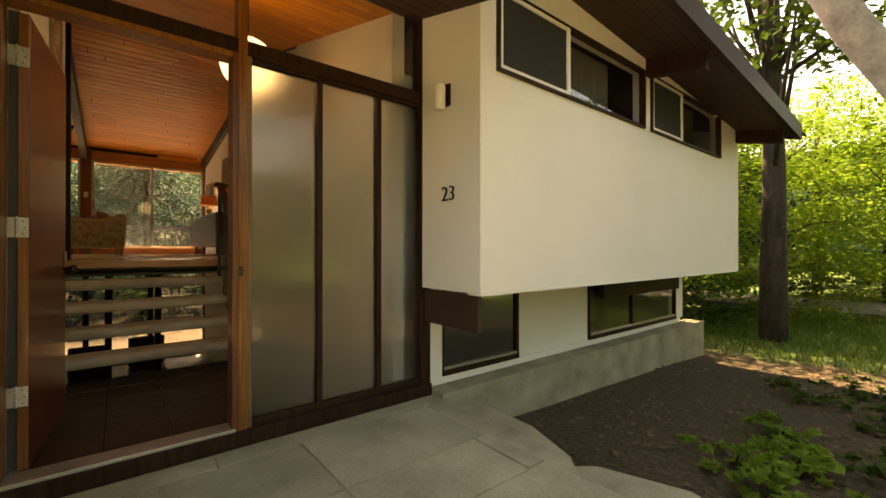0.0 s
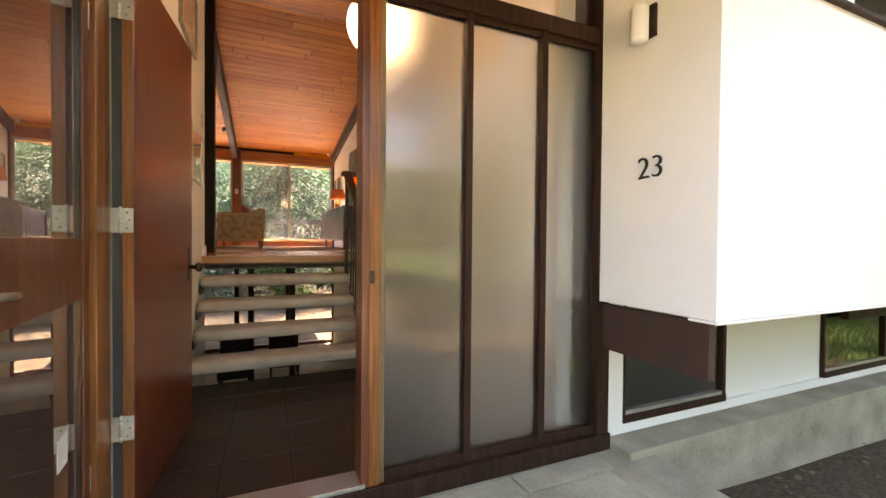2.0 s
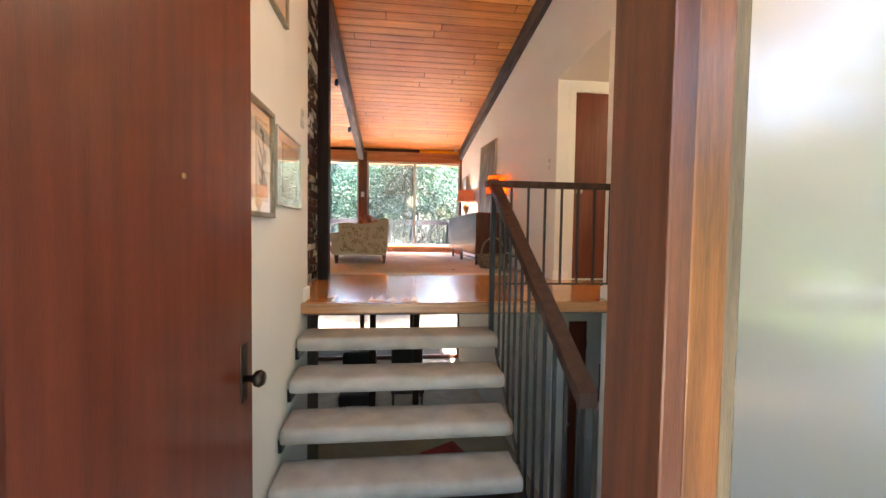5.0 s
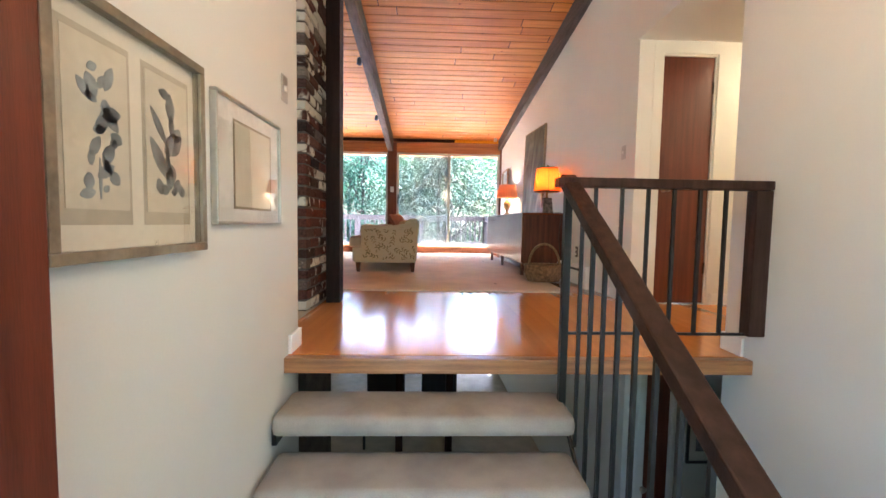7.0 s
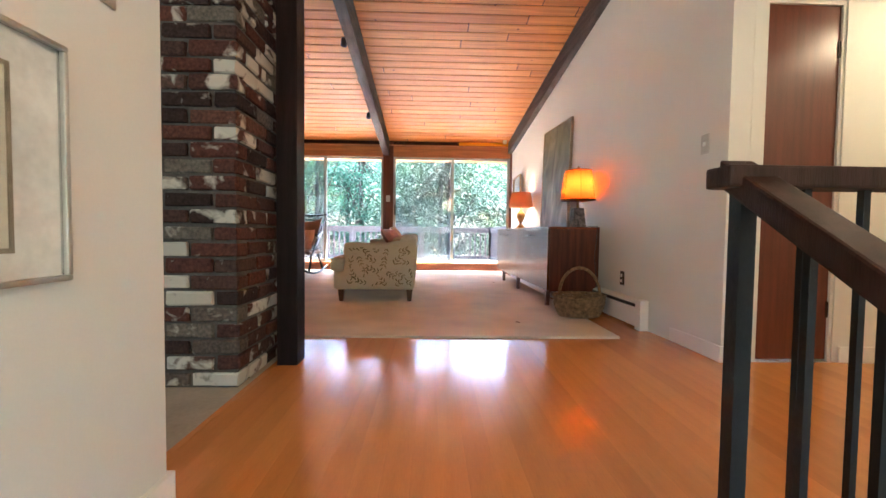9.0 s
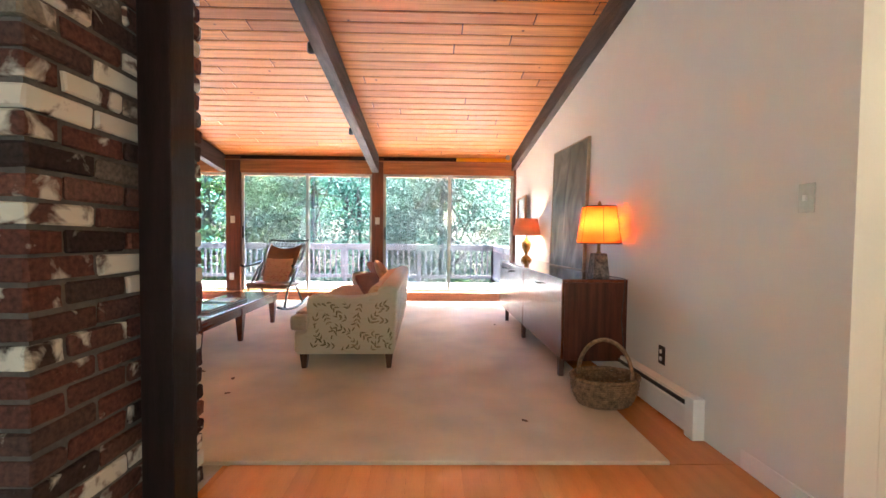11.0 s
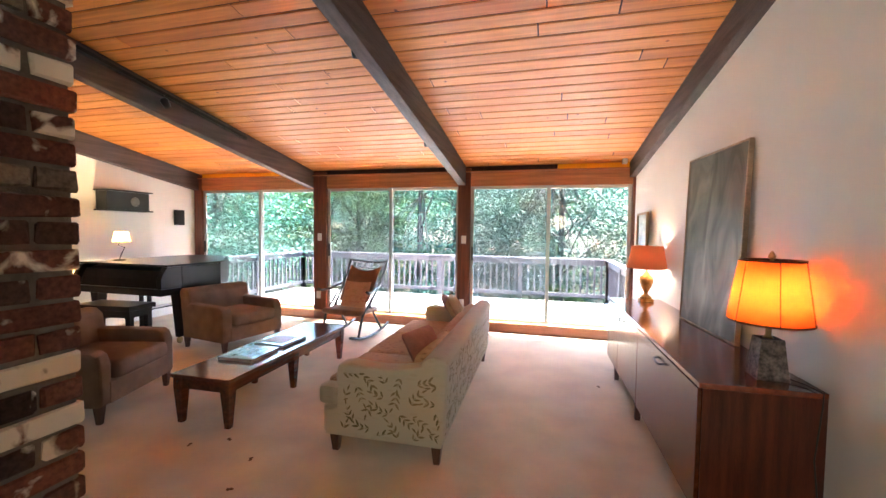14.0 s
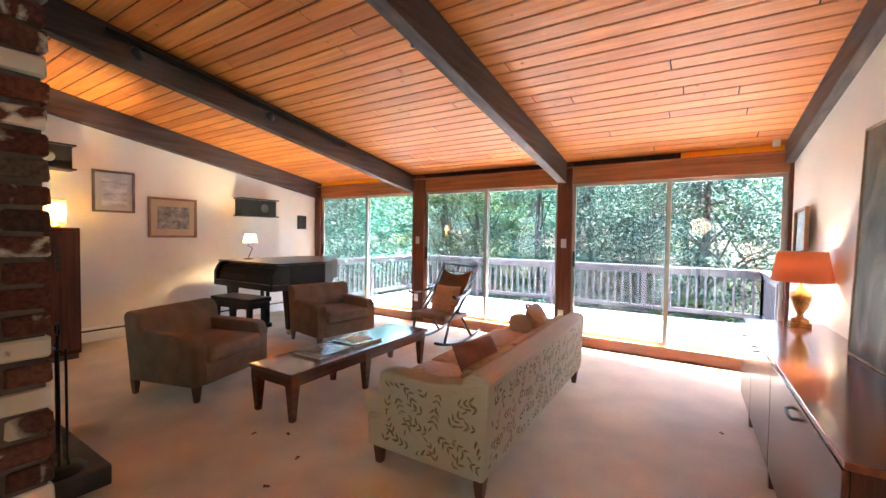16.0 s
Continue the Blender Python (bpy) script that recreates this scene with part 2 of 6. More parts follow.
def leaf_mat(name, a, b_col, trans=0.35, mass=0.55):
    """Leaves whose tone goes partly leaf by leaf, partly by whole boughs."""
    m, n, l, b = nodes_of(name)
    geo, tc, nz = n.new("ShaderNodeNewGeometry"), n.new("ShaderNodeTexCoord"), n.new("ShaderNodeTexNoise")
    nz.inputs["Scale"].default_value, nz.inputs["Detail"].default_value = mass, 3
    l.new(tc.outputs["Object"], nz.inputs[0])
    # in crowns this bough tone draws lit and shaded masses into the colour
    spread = n.new("ShaderNodeMapRange")
    spread.inputs["From Min"].default_value, spread.inputs["From Max"].default_value = 0.36, 0.64
    l.new(nz.outputs[0], spread.inputs[0])
    both = n.new("ShaderNodeMath")
    both.operation, both.inputs[1].default_value = "MULTIPLY", 0.4
    l.new(geo.outputs["Random Per Island"], both.inputs[0])
    tone = n.new("ShaderNodeMath")
    tone.operation, tone.inputs[1].default_value = "MULTIPLY_ADD", 0.6
    l.new(spread.outputs[0], tone.inputs[0]), l.new(both.outputs[0], tone.inputs[2])
    mixc = n.new("ShaderNodeMix")
    mixc.data_type = "RGBA"
    mixc.inputs["A"].default_value, mixc.inputs["B"].default_value = (*a, 1), (*b_col, 1)
    l.new(tone.outputs[0], mixc.inputs["Factor"])
    l.new(mixc.outputs["Result"], b.inputs["Base Color"])
    b.inputs["Roughness"].default_value, b.inputs["Specular IOR Level"].default_value = 0.6, 0.15
    tr, sh = n.new("ShaderNodeBsdfTranslucent"), n.new("ShaderNodeMixShader")
    l.new(mixc.outputs["Result"], tr.inputs[0])
    sh.inputs[0].default_value = trans
    l.new(b.outputs[0], sh.inputs[1])
    l.new(tr.outputs[0], sh.inputs[2])
    l.new(sh.outputs[0], n["Material Output"].inputs[0])
    return m


def shade_mat(name, color, trans=0.45):
    m, n, l, b = nodes_of(name)
    b.inputs["Base Color"].default_value, b.inputs["Roughness"].default_value = (*color, 1), 0.9
    tr, sh = n.new("ShaderNodeBsdfTranslucent"), n.new("ShaderNodeMixShader")
    tr.inputs[0].default_value = (*color, 1)
    sh.inputs[0].default_value = trans
    l.new(b.outputs[0], sh.inputs[1])
    l.new(tr.outputs[0], sh.inputs[2])
    l.new(sh.outputs[0], n["Material Output"].inputs[0])
    return m


def leaf_print(name, ground, ink, ink2, scale=9.0):
    """A woven cloth printed with scattered sprigs of pointed leaves."""
    m, n, l, b = nodes_of(name)
    b.inputs["Roughness"].default_value = 0.95
    tc = n.new("ShaderNodeTexCoord")
    out = None
    base = n.new("ShaderNodeRGB")
    base.outputs[0].default_value = (*ground, 1)
    out = base.outputs[0]
    for k, (turn, col, off) in enumerate(((38, ink, 0), (-42, ink, 3.7), (80, ink2, 8.1), (5, ink, 5.5))):
        mp = n.new("ShaderNodeMapping")
        mp.inputs["Rotation"].default_value = (radians(turn), radians(turn), radians(turn))
        mp.inputs["Location"].default_value = (off, off * 0.7, off * 0.3)
        mp.inputs["Scale"].default_value = (1.0, 2.7, 2.7)
        l.new(tc.outputs["Object"], mp.inputs[0])
        vo = n.new("ShaderNodeTexVoronoi")
        vo.inputs["Scale"].default_value = scale
        l.new(mp.outputs[0], vo.inputs["Vector"])
        big = n.new("ShaderNodeTexNoise")
        big.inputs["Scale"].default_value = 5.5
        l.new(mp.outputs[0], big.inputs[0])
        lim = n.new("ShaderNodeMath")
        lim.operation = "SUBTRACT"
        lim.inputs[1].default_value = 0.335
        l.new(big.outputs[0], lim.inputs[0])
        lt = n.new("ShaderNodeMath")
        lt.operation = "LESS_THAN"
        l.new(vo.outputs["Distance"], lt.inputs[0])
        l.new(lim.outputs[0], lt.inputs[1])
        mx = n.new("ShaderNodeMix")
        mx.data_type = "RGBA"
        fac = n.new("ShaderNodeMath")
        fac.operation = "MULTIPLY"
        fac.inputs[1].default_value = 0.75
        l.new(lt.outputs[0], fac.inputs[0])
        l.new(fac.outputs[0], mx.inputs["Factor"])
        l.new(out, mx.inputs["A"])
        mx.inputs["B"].default_value = (*col, 1)
        out = mx.outputs["Result"]
    l.new(out, b.inputs["Base Color"])
    wv = n.new("ShaderNodeTexNoise")
    wv.inputs["Scale"].default_value = 300
    l.new(tc.outputs["Object"], wv.inputs[0])
    bp = n.new("ShaderNodeBump")
    bp.inputs["Strength"].default_value, bp.inputs["Distance"].default_value = 0.4, 0.004
    l.new(wv.outputs[0], bp.inputs["Height"])
    l.new(bp.outputs[0], b.inputs["Normal"])
    return m


CEILB = island_wood("cedar_ceiling_boards", (0.57, 0.178, 0.031), (0.78, 0.305, 0.058), 0.5, (0.35, 7, 7), coat=0.0)
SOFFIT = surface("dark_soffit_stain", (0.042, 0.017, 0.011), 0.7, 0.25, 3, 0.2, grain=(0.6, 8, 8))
CEDARF = surface("orange_cedar_trim", (0.48, 0.19, 0.065), 0.4, 0.22, 4, 0.1, grain=(0.5, 9, 9), coat=0.15)
SILLW = surface("red_cedar_sill", (0.36, 0.10, 0.035), 0.35, 0.25, 4, 0.1, grain=(0.5, 9, 9), coat=0.2)
FLORAL = leaf_print("cream_leaf_print_cloth", (0.53, 0.475, 0.355), (0.50, 0.45, 0.33), (0.49, 0.43, 0.31), 9.0)
CUSHF = leaf_print("tan_leaf_print_cloth", (0.50, 0.34, 0.20), (0.30, 0.19, 0.11), (0.38, 0.24, 0.13), 14)


def brick_mat():
    """Salvaged brick: its tone from piece to piece, with flaking white paint on some."""
    m, n, l, b = nodes_of("salvaged_brick")
    b.inputs["Roughness"].default_value, b.inputs["Specular IOR Level"].default_value = 0.92, 0.2
    info, tc = n.new("ShaderNodeObjectInfo"), n.new("ShaderNodeTexCoord")
    off = n.new("ShaderNodeVectorMath")
    off.operation = "ADD"
    sc = n.new("ShaderNodeMath")
    sc.operation, sc.inputs[1].default_value = "MULTIPLY", 37.0
    l.new(info.outputs["Random"], sc.inputs[0])
    l.new(tc.outputs["Object"], off.inputs[0]), l.new(sc.outputs[0], off.inputs[1])
    tone = n.new("ShaderNodeValToRGB")
    e = tone.color_ramp.elements
    e[0].color, e[1].color = (0.034, 0.022, 0.02, 1), (0.20, 0.18, 0.15, 1)
    for p, c in ((0.22, (0.07, 0.042, 0.036)), (0.42, (0.12, 0.045, 0.034)), (0.58, (0.085, 0.049, 0.041)), (0.72, (0.155, 0.058, 0.04)), (0.84, (0.125, 0.10, 0.085))):
        e.new(p).color = (*c, 1)
    l.new(info.outputs["Random"], tone.inputs[0])
    a, g = n.new("ShaderNodeTexNoise"), n.new("ShaderNodeTexNoise")
    a.inputs["Scale"].default_value, a.inputs["Detail"].default_value, a.inputs["Distortion"].default_value = 10, 5, 0.5
    g.inputs["Scale"].default_value, g.inputs["Detail"].default_value = 70, 6
    l.new(off.outputs[0], a.inputs[0]), l.new(off.outputs[0], g.inputs[0])
    gr = n.new("ShaderNodeValToRGB")
    gr.color_ramp.elements[0].position, gr.color_ramp.elements[1].position = 0.3, 0.7
    gr.color_ramp.elements[0].color, gr.color_ramp.elements[1].color = (0.55, 0.55, 0.55, 1), (1.25, 1.2, 1.15, 1)
    l.new(g.outputs[0], gr.inputs[0])
    mul = n.new("ShaderNodeMix")
    mul.data_type, mul.blend_type = "RGBA", "MULTIPLY"
    mul.inputs["Factor"].default_value = 1
    l.new(tone.outputs[0], mul.inputs["A"]), l.new(gr.outputs[0], mul.inputs["B"])
    fr = n.new("ShaderNodeMath")
    fr.operation, fr.inputs[1].default_value = "MULTIPLY", 7.31
    l.new(info.outputs["Random"], fr.inputs[0])
    fr2 = n.new("ShaderNodeMath")
    fr2.operation = "FRACT"
    l.new(fr.outputs[0], fr2.inputs[0])
    thr = n.new("ShaderNodeValToRGB")
    t = thr.color_ramp.elements
    t[0].position, t[1].position = 0.62, 0.84
    t[0].color, t[1].color = (0.61, 0.61, 0.61, 1), (0.33, 0.33, 0.33, 1)
    l.new(fr2.outputs[0], thr.inputs[0])
    d = n.new("ShaderNodeMath")
    d.operation = "SUBTRACT"
    l.new(a.outputs[0], d.inputs[0]), l.new(thr.outputs[0], d.inputs[1])
    k = n.new("ShaderNodeMath")
    k.operation, k.use_clamp, k.inputs[1].default_value = "MULTIPLY", True, 10.0
    l.new(d.outputs[0], k.inputs[0])
    mx = n.new("ShaderNodeMix")
    mx.data_type = "RGBA"
    l.new(k.outputs[0], mx.inputs["Factor"]), l.new(mul.outputs["Result"], mx.inputs["A"])
    mx.inputs["B"].default_value = (0.60, 0.57, 0.48, 1)
    l.new(mx.outputs["Result"], b.inputs["Base Color"])
    bp = n.new("ShaderNodeBump")
    bp.inputs["Strength"].default_value, bp.inputs["Distance"].default_value = 0.8, 0.01
    l.new(a.outputs[0], bp.inputs["Height"]), l.new(bp.outputs[0], b.inputs["Normal"])
    return m


BRICK = brick_mat()
LEAFA = leaf_mat("sunny_maple_leaf", (0.024, 0.058, 0.013), (0.085, 0.15, 0.03), 0.32)
LEAFT = leaf_mat("blue_green_leaf", (0.012, 0.048, 0.031), (0.05, 0.145, 0.095), 0.25)
LEAFB = leaf_mat("deep_green_leaf", (0.008, 0.030, 0.020), (0.032, 0.092, 0.058), 0.18)
# leaf colour brightened to hold the sunlit look of backlit foliage
LEAFC = leaf_mat("sunlit_yellow_green_leaf", (0.07, 0.16, 0.022), (0.24, 0.38, 0.06), 0.55)
SHADEO = shade_mat("orange_paper_shade", (0.85, 0.28, 0.025), 0.26)
SHADEP = shade_mat("salmon_cloth_shade", (0.60, 0.27, 0.15), 0.3)
SHADEW = shade_mat("cream_cloth_shade", (0.90, 0.72, 0.42))

# ---------------------------------------------------------------- the plan (metres)
F = 1.13            # upper floor
CARP = 1.145        # carpet top
E0 = 0.12           # entry floor
LOW = -1.35         # lower floor
YF = 2.84           # front glass wall
YL = 5.06           # landing edge
XL, XR = -0.385, 1.80    # stair hall walls
YW = 11.72          # window wall
XW = -5.30          # far side wall of the living room
YH = 6.44           # bedroom hall wall
RIDGE = 6.35
YE = 5.25            # end of the stairwell wall
HEAD = 3.20         # window head


def ceil_z(y):
    return 3.475 + 0.1667 * (11.75 - y) if y >= RIDGE else 4.162 + 0.277 * (y - RIDGE)


def wall_x(y):
    """The inner face of the right-hand living room wall."""
    return 1.885 - 0.03 * (y - YH)


# ---------------------------------------------------------------- large structure
setting("floor_landing", bm_box((-0.56, YL + 0.06, F - 0.09, 4.6, 6.93, F - 0.02)), MORTAR, "landing subfloor under the fir boards", "floor")
setting("landing_nosing", bm_box((XL - 0.06, YL, F - 0.07, XR + 0.05, YL + 0.055, F), bevel=0.006), FIRX, "fir nosing board along the landing edge", "trim")
setting("floor_tile_side", bm_box((XW, 4.2, F - 0.11, -0.56, 6.93, F - 0.004)), STONE, "beige tile floor beside the chimney", "floor")
setting("floor_living", bm_prism([(XW - 0.1, 6.93), (XR + 0.1, 6.93), (XR + 0.1, YW + 0.12), (XW - 0.1, YW + 0.12)], "z", F - 0.2, F - 0.02), MORTAR, "living room subfloor", "floor")
setting("carpet", bm_box((XW, 6.93, F - 0.02, 1.55, YW - 0.06, CARP), bevel=0.005), CARPET, "beige wool carpet with a bound edge", "carpet")
setting("floor_lower", bm_box((XW, 2.9, LOW - 0.1, 6, YW, LOW)), STONE, "lower level floor of pale tile", "floor")
floor_entry = setting("floor_entry", bm_box((XL, YF - 0.02, E0 - 0.14, 0.98, 4.62, E0 - 0.012)), surface("dark_floor_grout", (0.022, 0.015, 0.012), 0.8, 0.2, 6), "entry floor bed under slate tiles", "floor")


def wall_y(name, x0, x1, y0, y1, z0, mat, label, rooms=("wall",)):
    """A wall along y whose top follows the roof."""
    pts = [(y0, z0), (y1, z0), (y1, ceil_z(y1) + 0.02)]
    if y0 < RIDGE < y1:
        pts.append((RIDGE, ceil_z(RIDGE) + 0.02))
    pts.append((y0, ceil_z(y0) + 0.02))
    return setting(name, bm_prism(pts, "x", x0, x1), mat, label, rooms[0])


wall_y("wall_stair_left", XL - 0.12, XL, YF + 0.125, 5.26, LOW, WHITE, "white plaster stair hall wall")
wall_y("wall_stair_right", XR, XR + 0.12, YF + 0.09, YE, LOW, WHITE, "white plaster stairwell wall")
wall_y("wall_side", XW - 0.12, XW, 4.2, YW, LOW, WHITE, "white side wall of the living room")
bm = bmesh.new()
ring = []
for off in (0, 0.12):
    ring.append([bm.verts.new((wall_x(y) + off, y, z)) for y, z in ((YH, LOW), (YW, LOW), (YW, ceil_z(YW) + 0.02), (YH, ceil_z(YH) + 0.02))])
bm.faces.new(ring[0]), bm.faces.new(ring[1])
for i in range(4):
    bm.faces.new((ring[0][i], ring[0][(i + 1) % 4], ring[1][(i + 1) % 4], ring[1][i]))
bmesh.ops.recalc_face_normals(bm, faces=bm.faces[:])
setting("wall_living", bm, WHITE, "white living room wall with lamp glow", "wall")
HD = F + 1.985
setting("wall_hall", bm_box((wall_x(YH) + 0.122, YH, LOW, 2.07, YH + 0.12, 4.3), (2.52, YH, F, 2.83, YH + 0.12, 4.3), (3.62, YH, LOW, 4.6, YH + 0.12, 4.3), (2.07, YH, HD, 2.52, YH + 0.12, 4.3), (2.83, YH, HD, 3.62, YH + 0.12, 4.3), (2.07, YH, 0.7, 3.62, YH + 0.12, F), (2.3, YH, LOW, 3.62, YH + 0.12, 0.7), (wall_x(YH) + 0.0, YH + 0.004, LOW, 1.99, YH + 0.1, F - 0.12)), WHITE, "white bedroom hall wall with two brown doors", "wall")
setting("wall_hall_end", bm_box((4.6, YE, LOW, 4.72, 6.56, 4.0)), WHITE, "white end wall of the bedroom hall", "wall")
setting("wall_hall_near", bm_box((XR + 0.12, YE - 0.12, LOW, 4.6, YE, 3.6)), WHITE, "white near wall of the bedroom hall", "wall")
setting("hall_ceiling", bm_box((XR + 0.07, YE + 0.002, 3.21, 4.6, YH, 3.3), (XR + 0.07, YE + 0.002, 3.3, XR + 0.16, YH, 4.2)), WHITE, "flat white hall ceiling with a bulkhead", "ceiling")
# the opening in this wall is unseen, added to hold the dining lamp
setting("wall_side_near", bm_box((XW, 4.1, LOW, -4.35, 4.2, 3.5), (-1.65, 4.1, LOW, XL - 0.12, 4.2, 3.5), (-4.35, 4.1, LOW, -1.65, 4.2, 1.8), (-4.35, 4.1, 3.2, -1.65, 4.2, 3.5)), WHITE, "white wall closing the dining side", "wall")
setting("wall_front_left", bm_box((XW - 0.12, YF, LOW, -0.55, YF + 0.12, 3.35)), DARKB, "dark brown board front wall", "wall")
for x0, x1 in ((XR + 0.15, 7.5),):
    setting("wall_bay_back", bm_box((x0, 4.7, LOW, x1, 4.8, 3.65)), WHITE, "white back wall of the bay room", "wall")


# ceiling boards: one mesh, each board its own island
def ceiling(name, y0, y1, x0, x1, pitch, mat, label):
    bm = bmesh.new()
    rng = random.Random(5)
    s = 1 / math.hypot(1, (ceil_z(y1) - ceil_z(y0)) / (y1 - y0))
    rows = int((y1 - y0) / (pitch * s))
    step = (y1 - y0) / rows
    for i in range(rows):
        ya, yb = y0 + i * step + 0.0045, y0 + (i + 1) * step - 0.0045
        x = x0 - rng.random() * 2
        while x < x1:
            w = rng.choice((1.2, 1.8, 2.4, 3.0, 3.6)) + rng.random() * 0.3
            xa, xb = max(x, x0), min(x + w - 0.010, x1)
            x += w
            if xb <= xa + 0.02:
                continue
            d = 0.006
            v = [bm.verts.new(p) for p in ((xa, ya, ceil_z(ya) + d), (xb, ya, ceil_z(ya) + d), (xb, yb, ceil_z(yb) + d), (xa, yb, ceil_z(yb) + d),
                                           (xa + 0.001, ya + d, ceil_z(ya + d)), (xb - 0.001, ya + d, ceil_z(ya + d)), (xb - 0.001, yb - d, ceil_z(yb - d)), (xa + 0.001, yb - d, ceil_z(yb - d)))]
            for f in ((7, 6, 5, 4), (0, 1, 5, 4), (1, 2, 6, 5), (2, 3, 7, 6), (3, 0, 4, 7)):
                bm.faces.new([v[k] for k in f])
    bmesh.ops.recalc_face_normals(bm, faces=bm.faces[:])
    return setting(name, bm, mat, label, "ceiling")


ceiling("ceiling_back", RIDGE, YW + 0.02, XW, XR, 0.137, CEILB, "sloping ceiling of knotty cedar boards")
ceiling("ceiling_front", YF + 0.05, RIDGE, XW, XR, 0.137, CEILB, "sloping entry ceiling of cedar boards")
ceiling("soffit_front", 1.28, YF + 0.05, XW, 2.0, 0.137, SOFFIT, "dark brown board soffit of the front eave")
ceiling("soffit_back", YW + 0.02, YW + 1.1, XW - 0.8, 8.0, 0.137, CEDARF, "cedar board soffit of the rear eave")
for nm, ya, yb in (("roof_back", RIDGE, YW + 1.12), ("roof_front", 1.26, RIDGE)):
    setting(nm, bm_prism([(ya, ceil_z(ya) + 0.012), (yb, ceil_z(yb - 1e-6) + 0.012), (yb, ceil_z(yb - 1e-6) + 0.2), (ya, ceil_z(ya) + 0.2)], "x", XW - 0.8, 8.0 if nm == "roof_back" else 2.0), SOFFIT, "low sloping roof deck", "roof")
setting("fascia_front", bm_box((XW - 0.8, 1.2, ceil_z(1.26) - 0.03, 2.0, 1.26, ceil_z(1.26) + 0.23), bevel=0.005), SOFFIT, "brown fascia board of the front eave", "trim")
setting("ridge_board", bm_box((XW, RIDGE - 0.05, ceil_z(RIDGE - 0.05) - 0.01, XR + 0.1, RIDGE, ceil_z(RIDGE) + 0.1)), CEDARF, "cedar board closing the ridge step", "trim")


def bay_z(x, y):
    """Underside of the bay roof, falling towards the eave and towards the garden."""
    return 3.33 - 0.08 * (x - 4.44) + 0.20 * (y - 2.1)


def bay_slab(x0, x1, y0, y1, lo, hi):
    bm = bmesh.new()
    v = [[bm.verts.new((x, y, bay_z(x, y) + o)) for x, y in ((x0, y0), (x1, y0), (x1, y1), (x0, y1))] for o in (lo, hi)]
    bm.faces.new(v[0][::-1]), bm.faces.new(v[1])
    for k in range(4):
        bm.faces.new((v[0][k], v[0][(k + 1) % 4], v[1][(k + 1) % 4], v[1][k]))
    return bm


setting("bay_roof", bay_slab(1.98, 7.86, 1.44, 6.9, 0.012, 0.16), SOFFIT, "dark brown roof deck over the bay", "roof")
bay_soffit = setting("bay_soffit", bay_slab(1.98, 7.86, 1.44, 1.46, 0.0, 0.012), SOFFIT, "dark brown board soffit under the bay eave", "soffit")
for k in range(8):
    part("soffit_board", bay_slab(1.98, 7.86, 1.464 + 0.108 * k, 1.464 + 0.108 * k + 0.103, -0.002, 0.0115), SOFFIT, bay_soffit)
setting("bay_fascia", bay_slab(1.98, 7.92, 1.38, 1.437, -0.03, 0.19), DARKB, "red-brown fascia board of the bay eave", "trim")
setting("bay_rake", bay_slab(7.865, 7.92, 1.44, 6.9, -0.03, 0.19), DARKB, "red-brown rake board of the bay roof", "trim")
for x in (4.5, 7.44):
    setting("bay_outrigger", bay_slab(x, x + 0.09, 1.5, 2.2, -0.19, -0.003), DARKB, "dark outrigger beam under the bay eave", "beam")


def beam(x0, x1, y0, y1, depth):
    pts = [(y0, ceil_z(y0) - depth), (y1, ceil_z(y1) - depth), (y1, ceil_z(y1) - 0.001), (y0, ceil_z(y0) - 0.001)]
    return setting("beam", bm_prism(pts, "x", x0, x1, bevel=0.006), BEAM, "grey-brown stained sloping roof beam", "beam")


bm = bmesh.new()
ends = [[bm.verts.new((wall_x(y) + a, y, ceil_z(y) - d)) for a, d in ((-0.075, 0.20), (0.02, 0.20), (0.02, -0.015), (-0.075, -0.015))] for y in (YH + 0.004, YW)]
bm.faces.new(ends[0][::-1]), bm.faces.new(ends[1])
for i in range(4):
    bm.faces.new((ends[0][i], ends[0][(i + 1) % 4], ends[1][(i + 1) % 4], ends[1][i]))
setting("beam", bm, BEAM, "grey-brown stained beam along the living room wall", "beam")
beam(-0.615, -0.505, RIDGE, YW, 0.27)
beam(-3.08, -2.97, RIDGE, YW, 0.27)
beam(XW - 0.01, XW + 0.10, RIDGE, YW, 0.28)
for bx in ((-0.615, -0.505), (-3.08, -2.97), (XW - 0.01, XW + 0.10)):
    beam(bx[0], bx[1], 4.21 if bx[0] < -0.7 else 5.2, RIDGE - 0.055, 0.27)
POSTB = surface("near_black_stain", (0.018, 0.010, 0.009), 0.5, 0.3, 4, 0.15, grain=(8, 8, 0.6), spec=0.2)
setting("post", bm_box((-0.525, 6.36, F, -0.42, 6.49, ceil_z(6.4)), bevel=0.004), POSTB, "dark brown square timber post", "post")

# baseboards
setting("baseboard", bm_box((XL - 0.003, YL + 0.06, F, XL + 0.014, 5.26, F + 0.09), (XL - 0.12, 5.26, F, XL + 0.014, 5.274, F + 0.09), bevel=0.003), TRIMW, "white baseboard round the wall end", "baseboard")
setting("baseboard", bm_box((wall_x(YH) - 0.014, YH - 0.014, F, wall_x(YH), 7.14, F + 0.09), bevel=0.003), TRIMW, "white baseboard under the living room wall", "baseboard")
setting("baseboard", bm_box((wall_x(YH), YH - 0.014, F, 2.04, YH, F + 0.09), (2.55, YH - 0.014, F, 2.8, YH, F + 0.09), bevel=0.003), TRIMW, "white baseboard beside the closet door", "baseboard")
